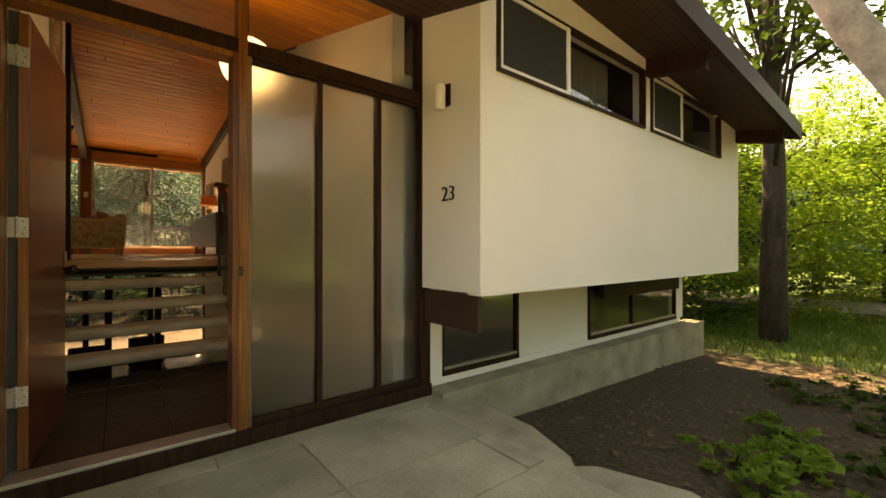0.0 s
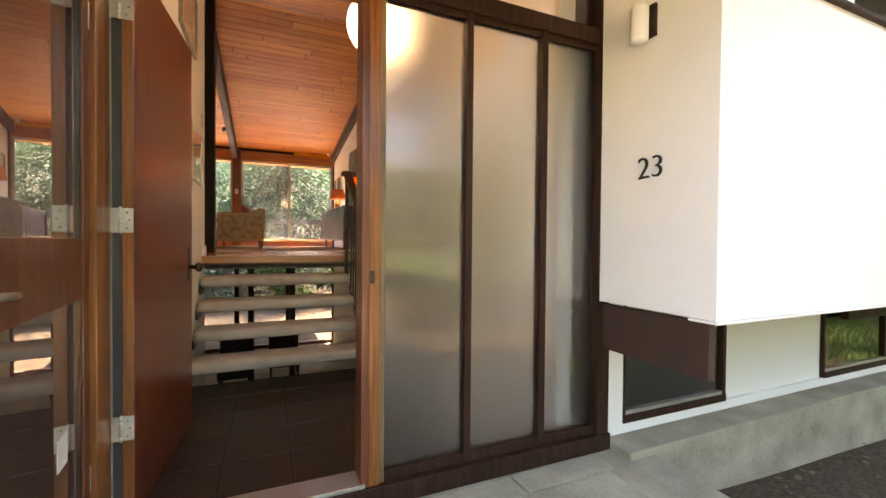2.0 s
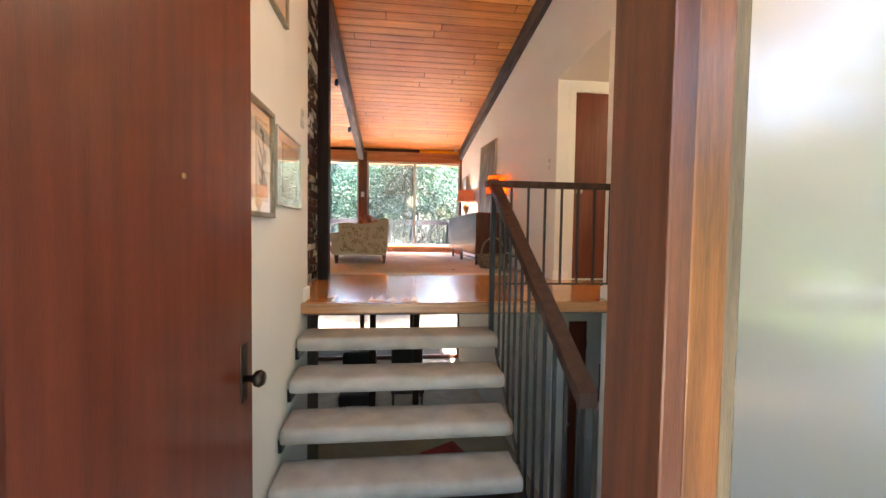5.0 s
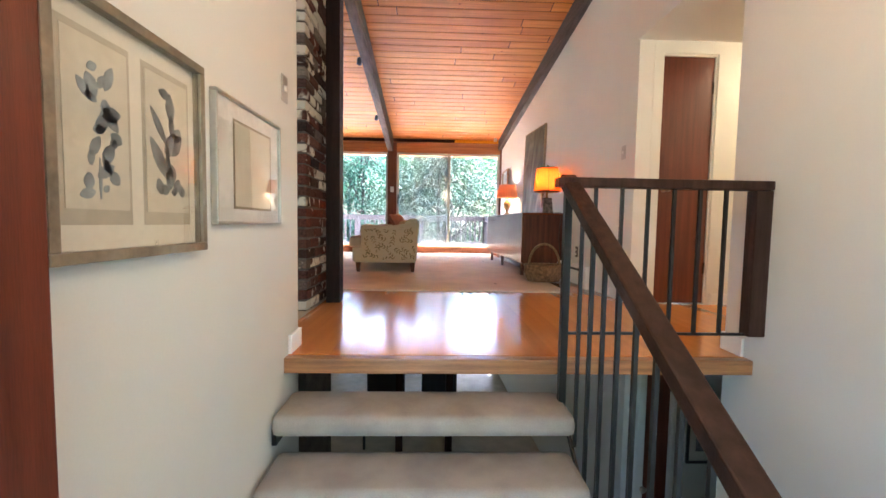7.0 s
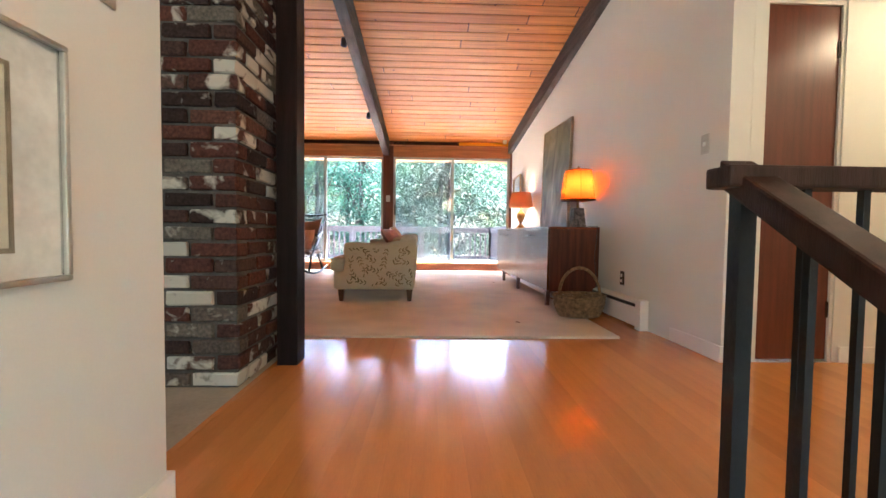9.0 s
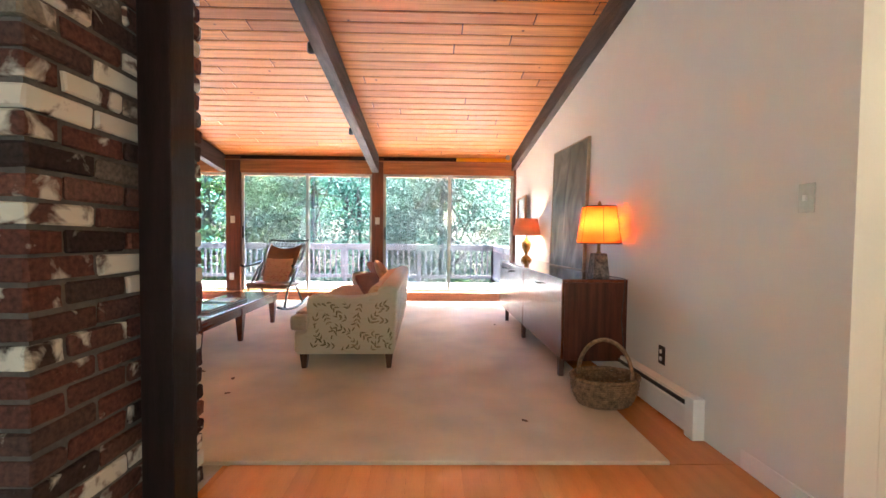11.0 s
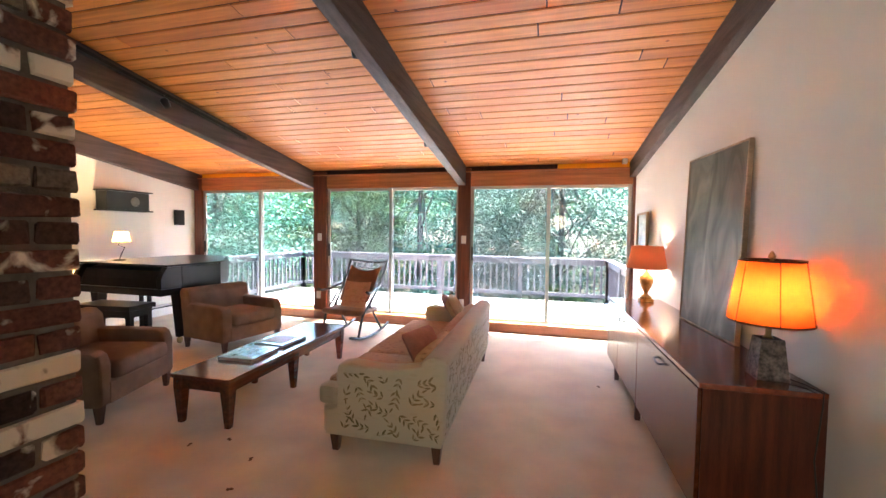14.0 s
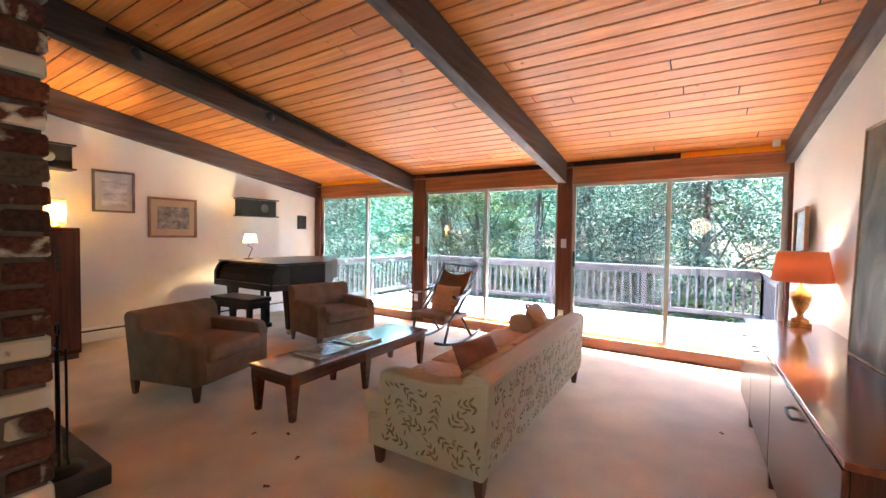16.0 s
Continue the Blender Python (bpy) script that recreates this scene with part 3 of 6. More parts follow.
setting("baseboard", bm_box((XR - 0.014, YL + 0.06, F, XR, YE, F + 0.09), (XR - 0.014, YE, F, XR + 0.12, YE + 0.014, F + 0.09), bevel=0.003), TRIMW, "white baseboard at the stairwell corner", "baseboard")

# ---------------------------------------------------------------- front glass wall
XD0, XD1 = -0.43, 0.56      # door opening
setting("front_frame", bm_box((XD0 - 0.15, YF - 0.05, 0.0, XD0 - 0.03, YF + 0.08, ceil_z(YF) + 0.02), bevel=0.004), DARKB, "dark brown front wall post", "frame")
FIRO = surface("orange_fir_varnish", (0.27, 0.085, 0.02), 0.35, 0.3, 4, 0.12, grain=(12, 12, 0.5), coat=0.2)
WEATH = surface("weathered_fir", (0.20, 0.125, 0.062), 0.6, 0.3, 4, 0.2, grain=(12, 12, 0.5))
setting("glazing_stop", bm_box((0.6485, YF - 0.04, 0.10, 0.676, YF + 0.05, 2.47), bevel=0.003), WEATH, "weathered fir glazing stop beside the door", "trim")
setting("front_frame", bm_box((XD1 + 0.035, YF - 0.05, 0.0, 0.648, YF + 0.08, ceil_z(YF)), bevel=0.004), FIRO, "dark brown front wall mullion post", "frame")
setting("front_frame", bm_box((1.995, YF - 0.06, 0.0, 2.09, YF + 0.08, ceil_z(YF)), bevel=0.004), DARKB, "dark brown corner post of the glass wall", "frame")
setting("door_weatherstrip", bm_box((XD0 + 0.0045, YF + 0.106, 0.122, -0.35, YF + 0.123, 2.435)), surface("grey_weatherstrip", (0.065, 0.07, 0.068), 0.6), "grey weatherstrip behind the door hinge", "trim")
setting("front_transom", bm_box((XD0 - 0.03, YF - 0.045, 2.47, 1.995, YF + 0.075, 2.565), bevel=0.004), DARKB, "dark brown transom rail", "frame")
setting("front_sill", bm_box((XD0 - 0.15, YF - 0.07, 0.0, 2.1, YF + 0.07, 0.10), bevel=0.006), DARKB, "worn dark brown sill board", "frame")
setting("threshold", bm_box((XD0 - 0.02, YF - 0.06, 0.10, XD1 + 0.02, YF + 0.08, 0.122), bevel=0.004), ALU, "scuffed metal door threshold", "threshold")
for x0, m in ((XD0 - 0.03, FIR), (XD1, REDB)):
    setting("door_jamb", bm_box((x0, YF - 0.055, 0.10, x0 + 0.034, YF + 0.085, 2.47), bevel=0.004), m, "varnished door jamb", "frame")
sk = thing("strike_plate", "dark worn strike plate on the door jamb", "hardware", (XD1 + 0.0345, YF - 0.056, 1.07))
part("plate", bm_box((0.004, -0.002, 0.0, 0.026, 0.0, 0.06), bevel=0.0006), KNOBM, sk)
part("slot", bm_box((0.010, -0.003, 0.015, 0.020, -0.0022, 0.045)), BLACK, sk, "dark latch slot")
setting("door_jamb", bm_box((XD0, YF - 0.05, 2.435, XD1, YF + 0.08, 2.47), bevel=0.003), FIR, "varnished fir door head", "frame")
for i, (x0, x1) in enumerate(((0.677, 1.112), (1.15, 1.592), (1.63, 1.995))):
    w = tagged(new("window_%d" % (i + 1)), "frosted glass screen panel beside the entry door", "window", kind="structure")
    part("pane", bm_box((x0, YF + 0.0, 0.13, x1, YF + 0.006, 2.455)), FROST, w).visible_shadow = False
    part("bottom_rail", bm_box((x0, YF - 0.03, 0.10, x1, YF + 0.03, 0.15), bevel=0.003), DARKB, w)
    part("top_rail", bm_box((x0, YF - 0.02, 2.44, x1, YF + 0.03, 2.47), bevel=0.003), DARKB, w)
    if i < 2:
        part("mullion", bm_box((x1, YF - 0.03, 0.10, x1 + 0.038, YF + 0.04, 2.47), bevel=0.003), DARKB, w)
w = tagged(new("window_4"), "clear transom glass above the entry", "window", kind="structure")
for x0, x1 in ((XD0 - 0.03, 0.595), (0.66, 1.995)):
    p = part("pane", bm_box((x0, YF, 2.565, x1, YF + 0.005, ceil_z(YF) - 0.02)), GLASS, w)
    p.visible_shadow = False

# ---------------------------------------------------------------- the white bay
WB, WT = 2.545, 3.17     # strip windows of the bay


def under_roof(x0, x1, z0, y0=2.08):
    return bm_prism([(x0, z0), (x1, z0), (x1, bay_z(x1, y0) - 0.004), (x0, bay_z(x0, y0) - 0.004)], "y", y0, 2.2)


bay = setting("bay_face", bm_box((2.005, 2.08, 0.92, 7.57, 2.2, WB)), STUCCO, "cantilevered white panel wall of the bay", "wall")
for x0, x1, z0 in ((2.005, 2.165, WB), (4.445, 4.60, WB), (6.74, 7.57, WB), (2.165, 4.445, WT), (4.60, 6.74, WT)):
    part("panel", under_roof(x0, x1, z0), STUCCO, bay)
setting("bay_return", bm_prism([(2.2, 0.92), (2.84, 0.92), (2.84, bay_z(2.1, 2.84)), (2.2, bay_z(2.1, 2.2))], "x", 2.005, 2.10), STUCCO, "white return wall beside the entry", "wall")
setting("bay_end", bm_prism([(2.2, 0.92), (4.7, 0.92), (4.7, bay_z(7.57, 4.7)), (2.2, bay_z(7.57, 2.2))], "x", 7.47, 7.57), STUCCO, "white end wall of the bay", "wall")
setting("bay_floor", bm_box((2.1, 2.2, 0.93, 7.43, 4.7, 1.03)), SOFFIT, "dark underside of the cantilevered bay", "floor")
setting("bay_drip", bm_box((2.0, 2.07, 0.905, 7.54, 2.21, 0.918)), TRIMW, "thin drip edge under the bay", "trim")
SCREEN = surface("dark_insect_screen", (0.022, 0.024, 0.022), 0.8, 0.2, 200)
CURT = surface("grey_green_curtain", (0.16, 0.17, 0.14), 0.9, 0.2, 3, 0.2, grain=(20, 20, 0.3))
for i, (x0, x1, xm) in enumerate(((2.165, 4.445, 3.06), (4.60, 6.74, 5.42))):
    w = tagged(new("window_%d" % (5 + i)), "aluminium strip window high in the bay", "window", kind="structure")
    part("window_frame", bm_box((x0, 2.05, WB, x1, 2.12, WB + 0.022), (x0, 2.05, WT - 0.022, x1, 2.12, WT), (x0, 2.05, WB + 0.022, x0 + 0.022, 2.12, WT - 0.022), (x1 - 0.022, 2.05, WB + 0.022, x1, 2.12, WT - 0.022)), DARKB, w, "thin dark frame")
    part("sash", bm_box((x0 + 0.023, 2.055, WB + 0.023, xm, 2.085, WB + 0.05), (x0 + 0.023, 2.055, WT - 0.05, xm, 2.085, WT - 0.023), (x0 + 0.023, 2.055, WB + 0.05, x0 + 0.05, 2.085, WT - 0.05), (xm - 0.04, 2.055, WB + 0.05, xm, 2.085, WT - 0.05)), TRIMW, w, "pale sliding sash")
    part("pane", bm_box((x0 + 0.05, 2.09, WB + 0.05, xm - 0.04, 2.095, WT - 0.05)), GLASS, w).visible_shadow = False
    part("pane", bm_box((xm, 2.11, WB + 0.022, x1 - 0.022, 2.115, WT - 0.022)), GLASS, w).visible_shadow = False
    part("insect_screen", bm_box((x0 + 0.05, 2.07, WB + 0.05, xm - 0.04, 2.073, WT - 0.05)), SCREEN, w)
    part("curtain", bm_box((xm + 0.1, 2.30, 2.5, xm + (x1 - xm) * 0.75, 2.33, 3.2)), CURT, w, "drawn grey curtain")

# lower wall under the bay
SKIRT = surface("brown_board_paint", (0.052, 0.024, 0.017), 0.55, 0.12, 3, 0.05)
setting("foundation", bm_box((2.10, 2.62, -1.2, 7.75, 2.9, 0.045), bevel=0.008), CONC, "bare concrete foundation with a ledge", "wall")
wub = setting("wall_under_bay", bm_box((2.10, YF - 0.02, 0.05, 2.25, YF + 0.1, 0.92)), STUCCO, "white panels under the bay", "wall")
for b_ in ((2.25, YF - 0.02, 0.05, 7.3, YF + 0.1, 0.115), (3.27, YF + 0.01, 0.115, 4.6, YF + 0.06, 0.92), (7.14, YF, 0.1155, 7.45, YF + 0.1, 0.92)):
    part("panel", bm_box(b_), STUCCO, wub)
setting("wall_lower_end", bm_box((7.33, 2.9, LOW, 7.45, 4.7, 0.92)), CONC, "concrete end wall under the bay", "wall")
for i, (x0, x1, xm) in enumerate(((2.25, 3.27, None), (4.6, 7.14, 5.7))):
    w = tagged(new("window_%d" % (7 + i)), "low window under the overhanging bay", "window", kind="structure")
    bars = [(x0, YF - 0.03, 0.115, x1, YF + 0.03, 0.165), (x0, YF - 0.02, 0.88, x1, YF + 0.03, 0.92), (x1 - 0.035, YF - 0.025, 0.165, x1, YF + 0.03, 0.88), (x0, YF - 0.02, 0.165, x0 + 0.025, YF + 0.03, 0.88)]
    if xm:
        bars.append((xm - 0.02, YF - 0.02, 0.165, xm + 0.02, YF + 0.03, 0.88))
    part("window_frame", bm_box(*bars), DARKB, w, "dark brown frame")
    part("inner_frame", bm_box((x0 + 0.026, YF - 0.022, 0.166, x1 - 0.036, YF + 0.02, 0.19)), ALU, w, "aluminium track")
    part("pane", bm_box((x0 + 0.025, YF, 0.165, x1 - 0.035, YF + 0.005, 0.88)), GLASS, w).visible_shadow = False
    if i:
        part("valance_board", bm_box((x0 + 0.2, YF - 0.10, 0.62, x1 - 0.08, YF - 0.04, 0.915)), DARKB, w, "dark brown board under the bay")
setting("bay_skirt", bm_box((2.02, 2.12, 0.635, 2.06, 2.77, 0.904), bevel=0.003), SKIRT, "plain brown board under the return wall", "trim")

# ---------------------------------------------------------------- rear window wall
POSTS = ((-5.30, -5.15), (-2.96, -2.735), (-0.614, -0.432), (1.695, 1.80))
for x0, x1 in POSTS:
    setting("window_post", bm_box((x0, YW - 0.03, CARP - 0.02, x1, YW + 0.10, ceil_z(YW) - 0.02), bevel=0.005), REDB, "red-brown post between sliding windows", "post")
setting("window_head", bm_box((-5.30, YW - 0.012, HEAD, 1.8, YW + 0.085, 3.41), bevel=0.004), CEDARF, "orange cedar head board over the windows", "trim")
# amber colour stands in for the yellow daylight glow over the head
AMBER_G = shade_mat("amber_glow_strip", (0.85, 0.48, 0.03), 0.8)
# board added to fill the dark gap under the ceiling
setting("clerestory_blocking", bm_box((-3.4, YW + 0.0, 3.412, 0.75, YW + 0.03, ceil_z(YW) + 0.005)), DARKB, "dark blocking above the window head", "trim")
for x0, x1 in ((-5.15, -3.402), (0.752, 1.69)):
    setting("clerestory_strip", bm_box((x0, YW + 0.0, 3.412, x1, YW + 0.008, ceil_z(YW) + 0.005)), AMBER_G, "narrow strip coloured amber for the daylight glow above the window head", "window")
setting("window_head_shelf", bm_box((-5.30, YW - 0.05, 3.395, 1.8, YW - 0.012, 3.412)), CEDARF, "thin cedar ledge over the windows", "trim")
setting("window_apron", bm_box((-5.15, YW - 0.02, CARP - 0.02, 1.70, YW + 0.09, 1.255), bevel=0.004), SILLW, "red cedar apron below the sliding windows", "trim")
setting("window_stool", bm_box((-5.15, YW - 0.05, 1.255, 1.70, YW + 0.10, 1.285), bevel=0.006), CEDARF, "cedar window stool", "trim")
MESHS = surface("fine_grey_mesh", (0.20, 0.24, 0.26), 0.8, 0.05, 3)
mb, mn, ml = MESHS.node_tree.nodes["Principled BSDF"], MESHS.node_tree.nodes, MESHS.node_tree.links
mt, mm = mn.new("ShaderNodeBsdfTransparent"), mn.new("ShaderNodeMixShader")
mm.inputs[0].default_value = 0.22
ml.new(mt.outputs[0], mm.inputs[1]), ml.new(mb.outputs[0], mm.inputs[2]), ml.new(mm.outputs[0], mn["Material Output"].inputs[0])
n = 9
for x0, x1, xm in ((-5.15, -2.96, -4.01), (-2.735, -0.614, -1.675), (-0.432, 1.695, 0.647)):
    w = tagged(new("window_%d" % n), "sliding glass panel onto the deck", "window", kind="structure")
    n += 1
    for a, b, yo in ((x0, xm + 0.025, 0.02), (xm - 0.025, x1, 0.05)):
        y = YW + yo
        part("window_frame", bm_box((a, y, 1.285, a + 0.042, y + 0.028, HEAD), (b - 0.042, y, 1.285, b, y + 0.028, HEAD), (a + 0.042, y, 1.285, b - 0.042, y + 0.028, 1.33), (a + 0.042, y, HEAD - 0.04, b - 0.042, y + 0.028, HEAD), bevel=0.003), ALU, w, "brushed aluminium sash")
        part("pane", bm_box((a + 0.042, y + 0.012, 1.33, b - 0.042, y + 0.017, HEAD - 0.04)), GLASS, w).visible_shadow = False
    part("insect_screen", bm_box((x0 + 0.045, YW + 0.09, 1.30, xm + 0.02, YW + 0.093, HEAD - 0.01)), MESHS, w, "grey insect screen").visible_shadow = False
    part("screen_frame", bm_box((xm + 0.0, YW + 0.085, 1.29, xm + 0.025, YW + 0.098, HEAD - 0.005)), ALU, w)
    part("handle", bm_box((x0 + 0.02, YW - 0.005, 2.14, x0 + 0.045, YW + 0.02, 2.34), bevel=0.004), BLACK, w, "black pull handle")
# lower windows
setting("wall_lower_rear", bm_box((XW, YW, 0.75, 1.8, YW + 0.1, F - 0.2), (XW, YW, LOW, 1.8, YW + 0.1, LOW + 0.08)), REDB, "brown rim of the lower window wall", "wall")
for x in (-5.2, -2.9, -1.7, -0.52, 0.62, 1.74):
    setting("lower_post", bm_box((x - 0.05, YW, LOW + 0.08, x + 0.05, YW + 0.1, 0.75)), DARKB, "dark post between the lower windows", "post")
setting("ceiling_lower", bm_box((XW, 6.93, F - 0.235, XR, YW, F - 0.205)), WHITE, "white lower level ceiling", "ceiling")
for x in (-0.1, 0.55):
    setting("lower_column", bm_box((x - 0.045, 8.4, LOW, x + 0.045, 8.5, F - 0.26)), DARKB, "dark lower level column", "post")

# ---------------------------------------------------------------- ground, patio, deck
xs = sorted({round(v, 2) for v in list(np.linspace(-60, -8, 14)) + list(np.linspace(-8, 14, 56)) + list(np.linspace(14, 90, 20))} | {-5.6, -5.5, 7.6, 7.7})
ys = sorted({round(v, 2) for v in list(np.linspace(-50, -4, 12)) + list(np.linspace(-4, 16, 56)) + list(np.linspace(16, 110, 24))} | {2.74, 2.84, 11.7, 11.8})


def ground_z(x, y):
    if -5.55 < x < 7.65 and 2.8 < y < 11.75:
        return -1.6
    if y >= 11.75:
        return -1.5 - 0.02 * min(30, y - 11.75) + max(0, y - 30) * 0.16
    side = max(0, min(1, (y - 3) / 6)) if (x > 7.6 or x < -5.5) else 0
    return -0.32 - 0.035 * max(0, x - 2.0) * (1 if x < 14 else 12 / (x - 2)) - 0.9 * side + 0.03 * noise.noise((x * 0.7, y * 0.7, 0))


bm = bmesh.new()
grid = [[bm.verts.new((x, y, ground_z(x, y))) for y in ys] for x in xs]
for i in range(len(xs) - 1):
    for j in range(len(ys) - 1):
        f = bm.faces.new((grid[i][j], grid[i + 1][j], grid[i + 1][j + 1], grid[i][j + 1]))
        f.smooth = True


def ground_mat():
    m, n, l, b = nodes_of("soil_and_lawn")
    b.inputs["Roughness"].default_value = 0.95
    tc, sep = n.new("ShaderNodeTexCoord"), n.new("ShaderNodeSeparateXYZ")
    l.new(tc.outputs["Object"], sep.inputs[0])
    big, fine = n.new("ShaderNodeTexNoise"), n.new("ShaderNodeTexNoise")
    big.inputs["Scale"].default_value, fine.inputs["Scale"].default_value, fine.inputs["Detail"].default_value = 0.8, 30, 8
    l.new(tc.outputs["Object"], big.inputs[0]), l.new(tc.outputs["Object"], fine.inputs[0])
    soil, lawn = n.new("ShaderNodeValToRGB"), n.new("ShaderNodeValToRGB")
    soil.color_ramp.elements[0].color, soil.color_ramp.elements[1].color = (0.03, 0.02, 0.009, 1), (0.085, 0.058, 0.03, 1)
    lawn.color_ramp.elements[0].color, lawn.color_ramp.elements[1].color = (0.03, 0.06, 0.01, 1), (0.10, 0.17, 0.03, 1)
    for r in (soil, lawn):
        r.color_ramp.elements[0].position, r.color_ramp.elements[1].position = 0.35, 0.68
        l.new(fine.outputs[0], r.inputs[0])
    mr = n.new("ShaderNodeMath")
    mr.operation = "MULTIPLY_ADD"
    mr.inputs[1].default_value, mr.inputs[2].default_value = 3.0, 6.4
    l.new(big.outputs[0], mr.inputs[0])
    st = n.new("ShaderNodeMath")
    st.operation = "SUBTRACT"
    l.new(sep.outputs[0], st.inputs[0]), l.new(mr.outputs[0], st.inputs[1])
    cl = n.new("ShaderNodeClamp")
    l.new(st.outputs[0], cl.inputs[0])
    mx = n.new("ShaderNodeMix")
    mx.data_type = "RGBA"
    l.new(cl.outputs[0], mx.inputs["Factor"]), l.new(soil.outputs[0], mx.inputs["A"]), l.new(lawn.outputs[0], mx.inputs["B"])
    l.new(mx.outputs["Result"], b.inputs["Base Color"])
    bp = n.new("ShaderNodeBump")
    bp.inputs["Strength"].default_value, bp.inputs["Distance"].default_value = 0.9, 0.03
    l.new(fine.outputs[0], bp.inputs["Height"]), l.new(bp.outputs[0], b.inputs["Normal"])
    return m


setting("ground", bm, ground_mat(), "bare leafy soil turning to shaded lawn", "ground")
setting("road", bm_prism([(17.5, -40), (21.5, -40), (21.5, 60), (17.5, 60)], "z", -0.9, -0.67), surface("pale_asphalt", (0.16, 0.15, 0.15), 0.9, 0.2, 2, 0.3, fine=80), "pale grey road beyond the lawn", "road")
setting("patio", bm_prism([(-6, -5), (1.2, -5), (1.95, 0.6), (2.0, 1.30), (2.12, 1.42), (2.28, 1.84), (2.31, 2.62), (2.13, 2.82), (-6, 2.82)], "z", -0.4, 0.0, bevel=0.012), CONC, "worn grey-green concrete entry patio", "pavement")
FLAG = surface("green_grey_flagstone", (0.32, 0.30, 0.215), 0.8, 0.2, 2.2, 0.25, fine=60, rand=0.13)
patio = bpy.data.objects["patio"]
rng = random.Random(41)
y = 0.35
while y < 2.6:
    d = min(rng.uniform(0.42, 0.66), 2.755 - y)
    x = -2.6 - rng.uniform(0, 0.5)
    while x < 1.92:
        w = min(rng.uniform(0.55, 1.0), 1.96 - x)
        if w > 0.12:
            j = [rng.uniform(-0.006, 0.006) for _ in range(8)]
            part("flagstone", bm_prism([(x + j[0], y + j[1]), (x + w - 0.012 + j[2], y + j[3]), (x + w - 0.012 + j[4], y + d - 0.012 + j[5]), (x + j[6], y + d - 0.012 + j[7])], "z", -0.02, 0.009 + rng.uniform(0, 0.004), bevel=0.004), FLAG, patio)
        x += w
    y += d
solid("stepping_stone", bm_prism([(2.05, 0.5), (2.5, 0.55), (2.62, 0.95), (2.45, 1.45), (2.25, 1.6), (2.08, 1.3)], "z", -0.36, -0.17, bevel=0.02), CONC, "rough flat stone beside the patio edge", "stone")
deck = setting("deck_frame", bm_box((-5.75, YW + 0.12, 0.85, 2.0, 15.5, 1.0)), DECKP, "weathered deck joists behind the house", "deck")
for i in range(24):
    y = YW + 0.13 + i * 0.142
    part("deck_board", bm_box((-5.75, y, 1.0, 2.0, y + 0.135, 1.035)), DECKF, deck)
for i, (a, b) in enumerate((((-5.65, 15.4), (1.9, 15.4)), ((1.9, YW + 0.2), (1.9, 15.4)), ((-5.65, YW + 0.2), (-5.65, 15.4)))):
    r = thing("deck_railing", "grey painted wooden deck railing with square balusters", "railing", (0, 0, 0), group="deck railings")
    along = Vector((b[0] - a[0], b[1] - a[1]))
    ln = along.length
    ux = along / ln

    def rbar(s0, s1, half, z0, z1):
        p, q = Vector(a) + ux * s0, Vector(a) + ux * s1
        o = Vector((-ux.y, ux.x)) * half
        return bm_prism([tuple(p + o), tuple(q + o), tuple(q - o), tuple(p - o)], "z", z0, z1)
    part("top_rail", rbar(-0.05, ln + 0.05, 0.075, 1.945, 1.985), DECKP, r)
    part("face_rail", rbar(0, ln, 0.02, 1.84, 1.945), DECKP, r)
    part("bottom_rail", rbar(0, ln, 0.02, 1.13, 1.21), DECKP, r)
    k = int(ln / 2.4) + 1
    for j in range(k + 1):
        part("post", rbar(ln * j / k - 0.045, ln * j / k + 0.045, 0.045, 1.035, 1.945), DECKP, r)
    k = int(ln / 0.14)
    me = mesh_of("baluster", bm_box((-0.018, -0.018, 1.21, 0.018, 0.018, 1.84)), DECKP)
    for j in range(1, k):
        ob = new("baluster", me)
        ob.parent = r
        p = Vector(a) + ux * (ln * j / k)
        ob.location = (p.x, p.y, 0)
# ---------------------------------------------------------------- entry: doors
d = thing("front_door", "flush mahogany front door standing open inward", "door", (-0.388, YF + 0.09, 0.125), 85.5)
part("slab", bm_box((0.0, -0.042, 0.0, 0.90, 0.0, 2.30), bevel=0.003), DOORW, d)
part("hinge_edge", bm_box((-0.004, -0.040, 0.0, 0.0, -0.002, 2.30)), FIR, d, "pale fir hinge edge")
# nickel with the sky's pale reflection put into its colour
HINGE = surface("sky_pale_nickel_plate", (0.66, 0.66, 0.58), 0.4, 0.12, 12, metal=0.45)
for z in (0.32, 1.17, 2.03):
    h1 = part("hinge", bm_box((-0.010, -0.041, z, -0.0045, -0.004, z + 0.10), (-0.014, 0.006, z, -0.008, 0.036, z + 0.10), bevel=0.001), HINGE, d, "worn nickel butt hinge")
    part("pin", bm_lathe([(0.004, -0.004), (0.0065, 0.0)] + [(r, q) for k in range(5) for r, q in ((0.0072, 0.0205 * k), (0.0072, 0.0205 * k + 0.018), (0.0058, 0.0205 * k + 0.0185), (0.0058, 0.0205 * k + 0.02))] + [(0.004, 0.106)], 12, (-0.014, 0.001, z)), HINGE, h1)
    for sz in (0.018, 0.05, 0.082):
        part("screw", bm_lathe([(0.0035, 0), (0.003, 0.001)], 10), KNOBM, h1).matrix_local = pose(-0.0105, -0.020 - 0.008 * (sz == 0.05), z + sz, 0, -90, 0)
kn = part("knob", bm_lathe([(0.012, 0), (0.012, 0.03), (0.026, 0.04), (0.030, 0.055), (0.022, 0.068), (0.002, 0.07)], 16), KNOBM, d, "dark bronze knob")
kn.matrix_local = pose(0.83, -0.043, 0.98, 90, 0, 0)
